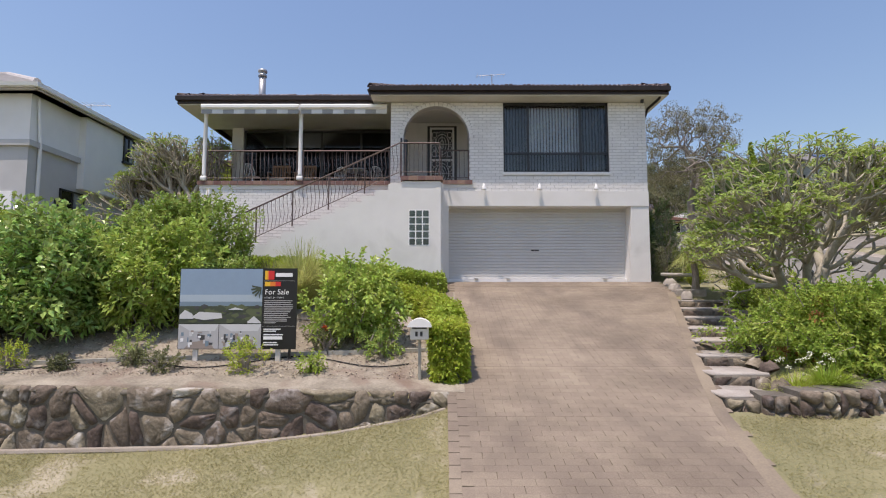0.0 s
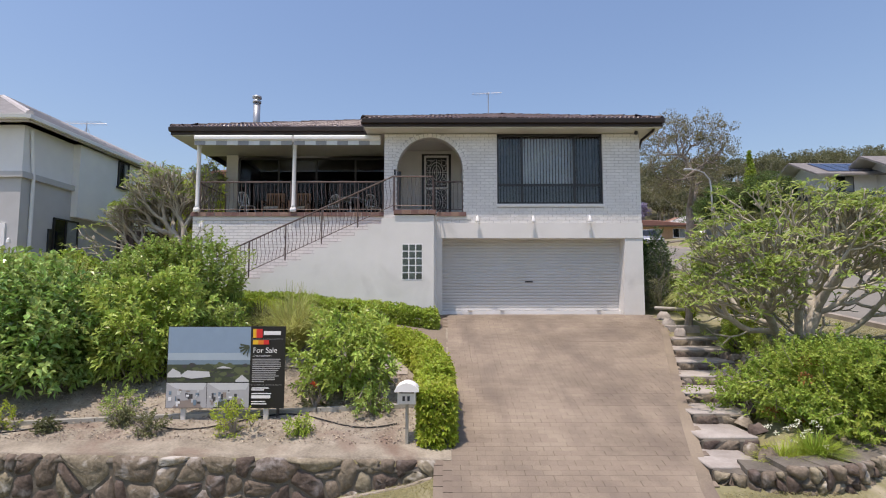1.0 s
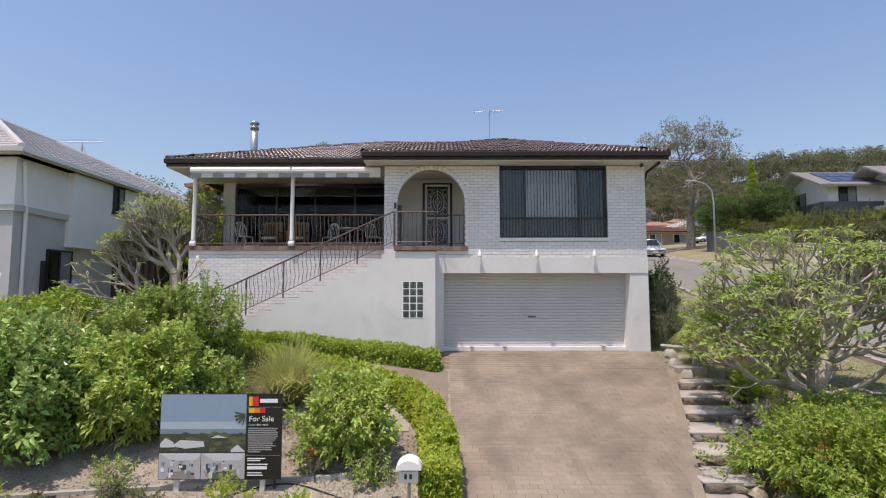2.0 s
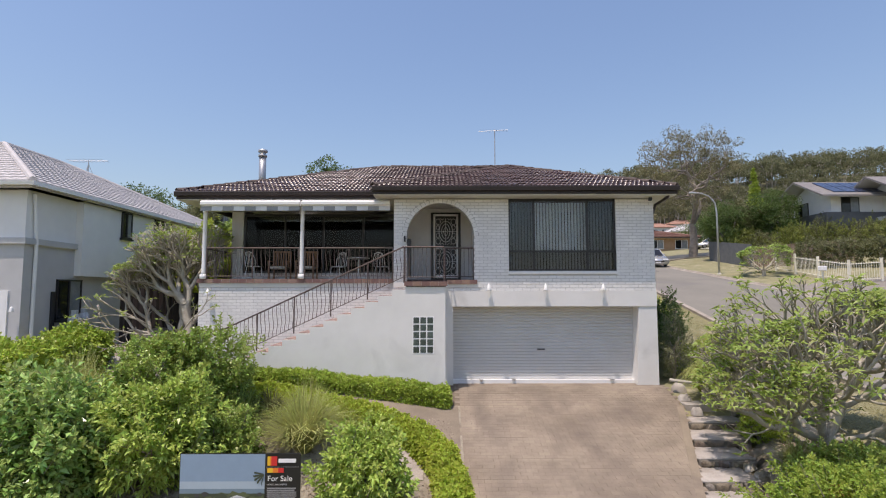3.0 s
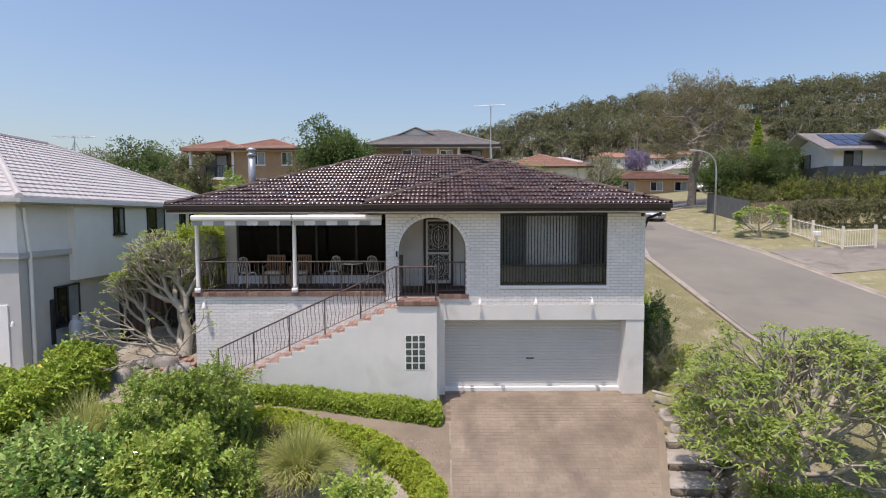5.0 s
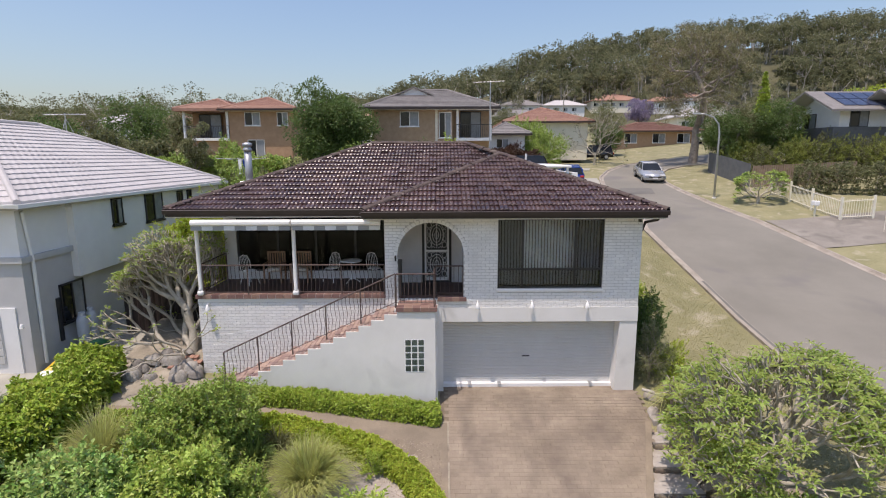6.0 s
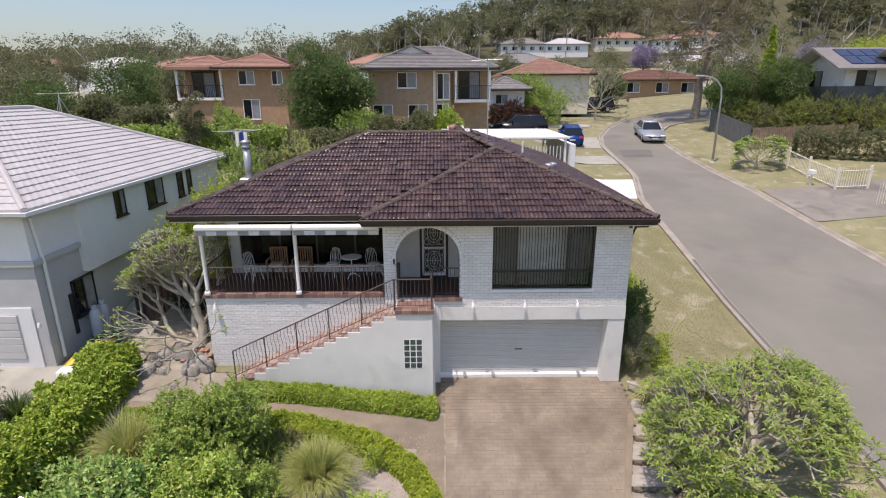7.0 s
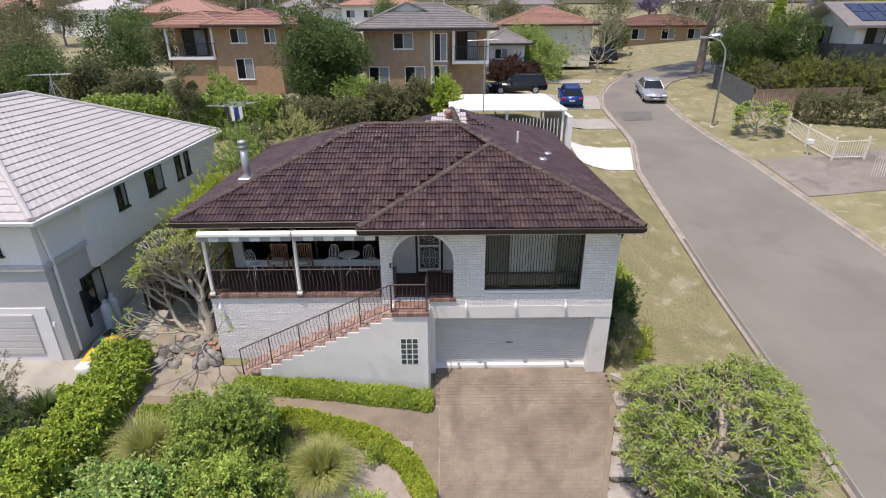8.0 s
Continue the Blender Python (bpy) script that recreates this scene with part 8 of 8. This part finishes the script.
def on_ground(x, y, turn):
    z = float(ground_z(x, y))
    d = Vector((math.sin(radians(turn)), -math.cos(radians(turn))))
    s = float(ground_z(x - d.x, y - d.y) - ground_z(x + d.x, y + d.y)) / 2
    return pose(x, y, z + 0.03, math.degrees(math.atan(s)), 0, turn) if abs(turn) < 45 or abs(turn) > 135 else pose(x, y, z + 0.03, 0, 0, turn)


car("silver sedan parked facing downhill on the side street", on_ground(18.6, 47.2, -8), "silver paint", 4.75, 1.45)
car("bright blue hatchback parked on the verge driveway", pose(11.3, 45.6, float(ground_z(11.3, 45.6)) + 0.03, -6, 0, 172), "blue paint", 4.1, 1.5, True)
car("dark grey wagon parked side-on on the driveway", pose(6.8, 45.6, float(ground_z(6.8, 45.6)) + 0.05, 0, 0, -88), "black paint", 4.8, 1.5, True)
car("black four-wheel drive parked side-on near the far lawn", pose(18.6, 65.0, float(ground_z(18.6, 65)) + 0.05, 0, 0, -85), "black paint", 4.7, 1.75, True)
car("white car parked beyond the street bend", pose(38, 74.5, float(ground_z(38, 74.5)) + 0.05, 0, 0, -88), "silver paint", 4.6, 1.5)

# ---- trees and banks along the side street ----
def verge_tree(base, h, r, leafmat, label, leafiness=(0.8, (4, 8)), seed=3):
    return frangipani("street_tree", label, base, (r, r, h * 0.42), h, 420, leafiness, (0.2, 0.075), seed, leafmat, h * 0.25, 0.008, -0.4)


verge_tree((22.25, 36.7), 2.6, 1.75, "shrub leaf", "small spreading tree on the street verge", (0.95, (5, 9)))
verge_tree((16.8, 57.9), 6.9, 3.1, "olive leaf", "half-bare spreading tree on the upper lawn", (0.8, (4, 9)), 12)
for i in range(15):
    k = i / 14
    x, y = 26.3 + 13 * k + rng.normal() * 0.4, 47.2 - 8.5 * k + rng.normal() * 0.5
    shrub("bank_shrub", "dense olive-green shrub on the bank above the street", (x, y), (1.6, 1.4, 1.35 + 0.3 * rng.uniform()), (0.13, 0.06), ("bank leaf", "bank leaf", "olive leaf")[i % 3], 44, 130, 4, "shrub", "shrubs on the street bank")
hedge("boundary_hedge", "dark clipped hedge behind the cream fence", [(26.2, 38.6), (30.4, 36.2), (38, 32.5)], 1.5, 1.9, (0.16, 0.08), "olive leaf", 1500, lumpy=1.6)
for x, y, h, r, m2, lb5 in ((25.9, 48.2, 5.3, (2.0, 1.9, 2.3), "dark leaf", "feathery green tree at the street corner"), (29.6, 46.7, 6.6, (2.0, 1.9, 2.9), "dark leaf", "dark green tree on the bank"), (27.6, 48.8, 5.2, (1.6, 1.5, 2.3), "olive leaf", "grey-green tree on the bank")):
    crown_tree("tree", lb5, (x, y), h, r, (0.17, 0.09), m2, "bark", 0.16, 80, 120, 0.25)


def conifer(base, h, r, label):
    x, y = base
    ob = thing("conifer", label, "tree", at=pose(x, y, float(ground_z(x, y))))
    Geo().tube([(0, 0, -0.1), (0, 0, h * 0.9)], [0.12, 0.02], 7).make("trunk", "bark", ob)
    c = []
    for _ in range(330):
        t = rng.uniform(0.05, 1) ** 1.3
        w = rng.uniform(0, 6.28)
        rr2 = r * (1 - t) * rng.uniform(0.5, 1)
        c.append((rr2 * math.cos(w), rr2 * math.sin(w), h * t, 0.28 * (1.2 - t)))
    p, a = clump_leaves(np.array(c), 46)
    leaves("crown", p, a + np.array([0, 0, 0.8]), 0.24, 0.08, "hedge leaf", ob)
    return ob


conifer((30.0, 50.2), 8.3, 1.6, "narrow bright green conifer")
# tall open gum tree beside the bend
gum = thing("gum_tree", "tall open gum tree with sparse crown", "tree", at=pose(26.0, 54.8, float(ground_z(26, 54.8))))
wood = Geo()
E2 = dome(210, (5.9, 5.0, 6.4), -0.7, 0.5) + np.array([-0.3, 0, 8.4])
wood.tube([(0, 0, -0.3), (0.15, 0, 1.8), (0.1, 0, 3.4)], [0.46, 0.38, 0.34], 10, caps=False)
grow(np.array([0.1, 0, 3.4]), E2, wood, 0.022, 210, power=0.5, jitter=0.15)
wood.make("trunk", "bark", gum, smooth=True)
c = np.column_stack([E2, rng.uniform(0.35, 0.75, len(E2))])
p, a = clump_leaves(c[rng.uniform(size=len(c)) < 0.92], 95, -1)
leaves("crown", p, a - np.array([0, 0, 0.5]), 0.22, 0.075, "gum crown leaf", gum)
crown_tree("jacaranda", "jacaranda in lilac flower", (31, 84), 7, (2.2, 2.2, 1.9), (0.3, 0.14), "lilac flower", "bark", 0.2, 40, 70, 0.3)
crown_tree("jacaranda", "jacaranda in lilac flower up the hill", (62, 92), 8, (3.0, 3.0, 2.4), (0.3, 0.14), "lilac flower", "bark", 0.2, 40, 70, 0.3)
crown_tree("tree", "bright lime-green spreading tree on the hill", (52, 62), 8, (6.5, 4.0, 2.6), (0.3, 0.12), "lime leaf", "bark", 0.25, 70, 80, 0.3)

# mid-distance trees, each a thing
mid = np.random.default_rng(31)
spots = [(-27, 38, 6), (-23.5, 37.5, 5), (-31, 42, 7), (-26, 45, 7.5), (-36, 47, 7), (-24, 52, 8), (-30, 56, 8), (-41, 56, 8), (-47, 48, 7), (-10, 58, 7), (-4, 62, 7), (-16, 66, 8), (-35, 66, 8), (-50, 68, 9), (-60, 60, 8), (-22, 76, 8), (3, 72, 8), (18, 78, 8), (22, 70, 6), (44, 64, 8), (38, 70, 7), (-6, 80, 9), (10, 86, 8), (30, 98, 9), (44, 90, 9), (-20, 36.5, 4.5), (-34.5, 39, 5.5), (-29, 35.5, 4.5), (-40, 42, 6), (47, 52, 7), (44, 46, 6), (12, 77, 6), (-68, 75, 9), (-80, 90, 10), (-55, 84, 9), (-42, 92, 9)]
for i, (x, y, h) in enumerate(spots):
    h = h * 0.8
    r = h * mid.uniform(0.38, 0.55)
    crown_tree("background_tree", ("dark green leafy tree in the valley of gardens", "olive-green gum tree among the houses", "grey-green leafy tree among the houses")[i % 3], (x, y), h, (r, r, h * 0.46), (0.24, 0.13), ("dark leaf", "eucalypt leaf", "olive leaf")[i % 3], "bark", 0.16, 52, 76, 0.3, 3, size=(0.24, 0.40))

# far woods on the hill: past counting
wr = np.random.default_rng(77)
N = 2700
fy = 96 + 200 * wr.uniform(0, 1, N) ** 0.7
fx = wr.uniform(-0.93, 0.96, N) * fy
dens = np.sin(fx * 0.03 + 1) * np.sin(fy * 0.04) + wr.normal(size=N) * 0.5
keep = (fy > 196) | (fx <= 4) & (dens > 0.25) & (fy > 112) | (fx > 4) & (dens > 1.0) & (fy > 140) | (fx > 0.5 * fy) & (fy > 135) & (dens > 0.2)
fx, fy = fx[keep], fy[keep]
fz = ground_z(fx, fy)
fh = (7.5 + 10 * wr.uniform(0, 1, len(fx)) ** 1.5) * np.where(fy < 170, 0.85, 1.0)
P, A, PN, AN, TR = [], [], [], [], Geo()
for x, y, z, h in zip(fx, fy, fz, fh):
    # a leaning pale trunk with limbs, each ending in a flat pad of leaves
    k = int(wr.integers(7, 13))
    r = h * wr.uniform(0.20, 0.34)
    top = np.array([x + wr.normal() * 0.6, y + wr.normal() * 0.6, z + h * 0.6])
    w = wr.uniform(0, 6.28, k)
    u = np.sqrt(wr.uniform(0.05, 1, k))
    c = top + np.column_stack([np.cos(w) * r * u, np.sin(w) * r * u, h * (0.36 * wr.uniform(0.1, 1, k) - 0.10 * u)])
    m = 20 if y > 185 else 30
    q = unit(wr.normal(size=(k, m, 3)))
    pad = r * wr.uniform(0.30, 0.52, (k, 1, 1))
    pp = c[:, None] + q * pad * np.array([1, 1, 0.55]) * wr.uniform(0.55, 1.0, (k, m, 1))
    (P if y > 185 else PN).append(pp.reshape(-1, 3))
    (A if y > 185 else AN).append((q * np.array([1, 1, 0.5]) + wr.normal(size=q.shape) * 0.4).reshape(-1, 3))
    TR.tube([(x, y, z - 0.5), tuple(top)], [0.22, 0.13], 4, False)
    for b in range(0, k, 3):
        TR.tube([tuple(top - np.array([0, 0, h * 0.12])), tuple(c[b])], [0.11, 0.05], 3, False)
# leaf colour of the woods includes the haze
woods = leaves("far_woods", np.concatenate(P), np.concatenate(A), 0.95, 0.6, "hazed gum leaf")
tagged(woods, "grey-green gum forest covering the hill, distance haze in its colour", "forest", kind="stuff")
nearer = leaves("far_woods", np.concatenate(PN), np.concatenate(AN), 0.5, 0.3, "hazed gum leaf")
tagged(nearer, "grey-green gum trees among distant houses, haze in their colour", "forest", kind="stuff")
tagged(TR.make("far_trunks", "pale bark"), "pale trunks of the gum forest", "forest", kind="stuff")
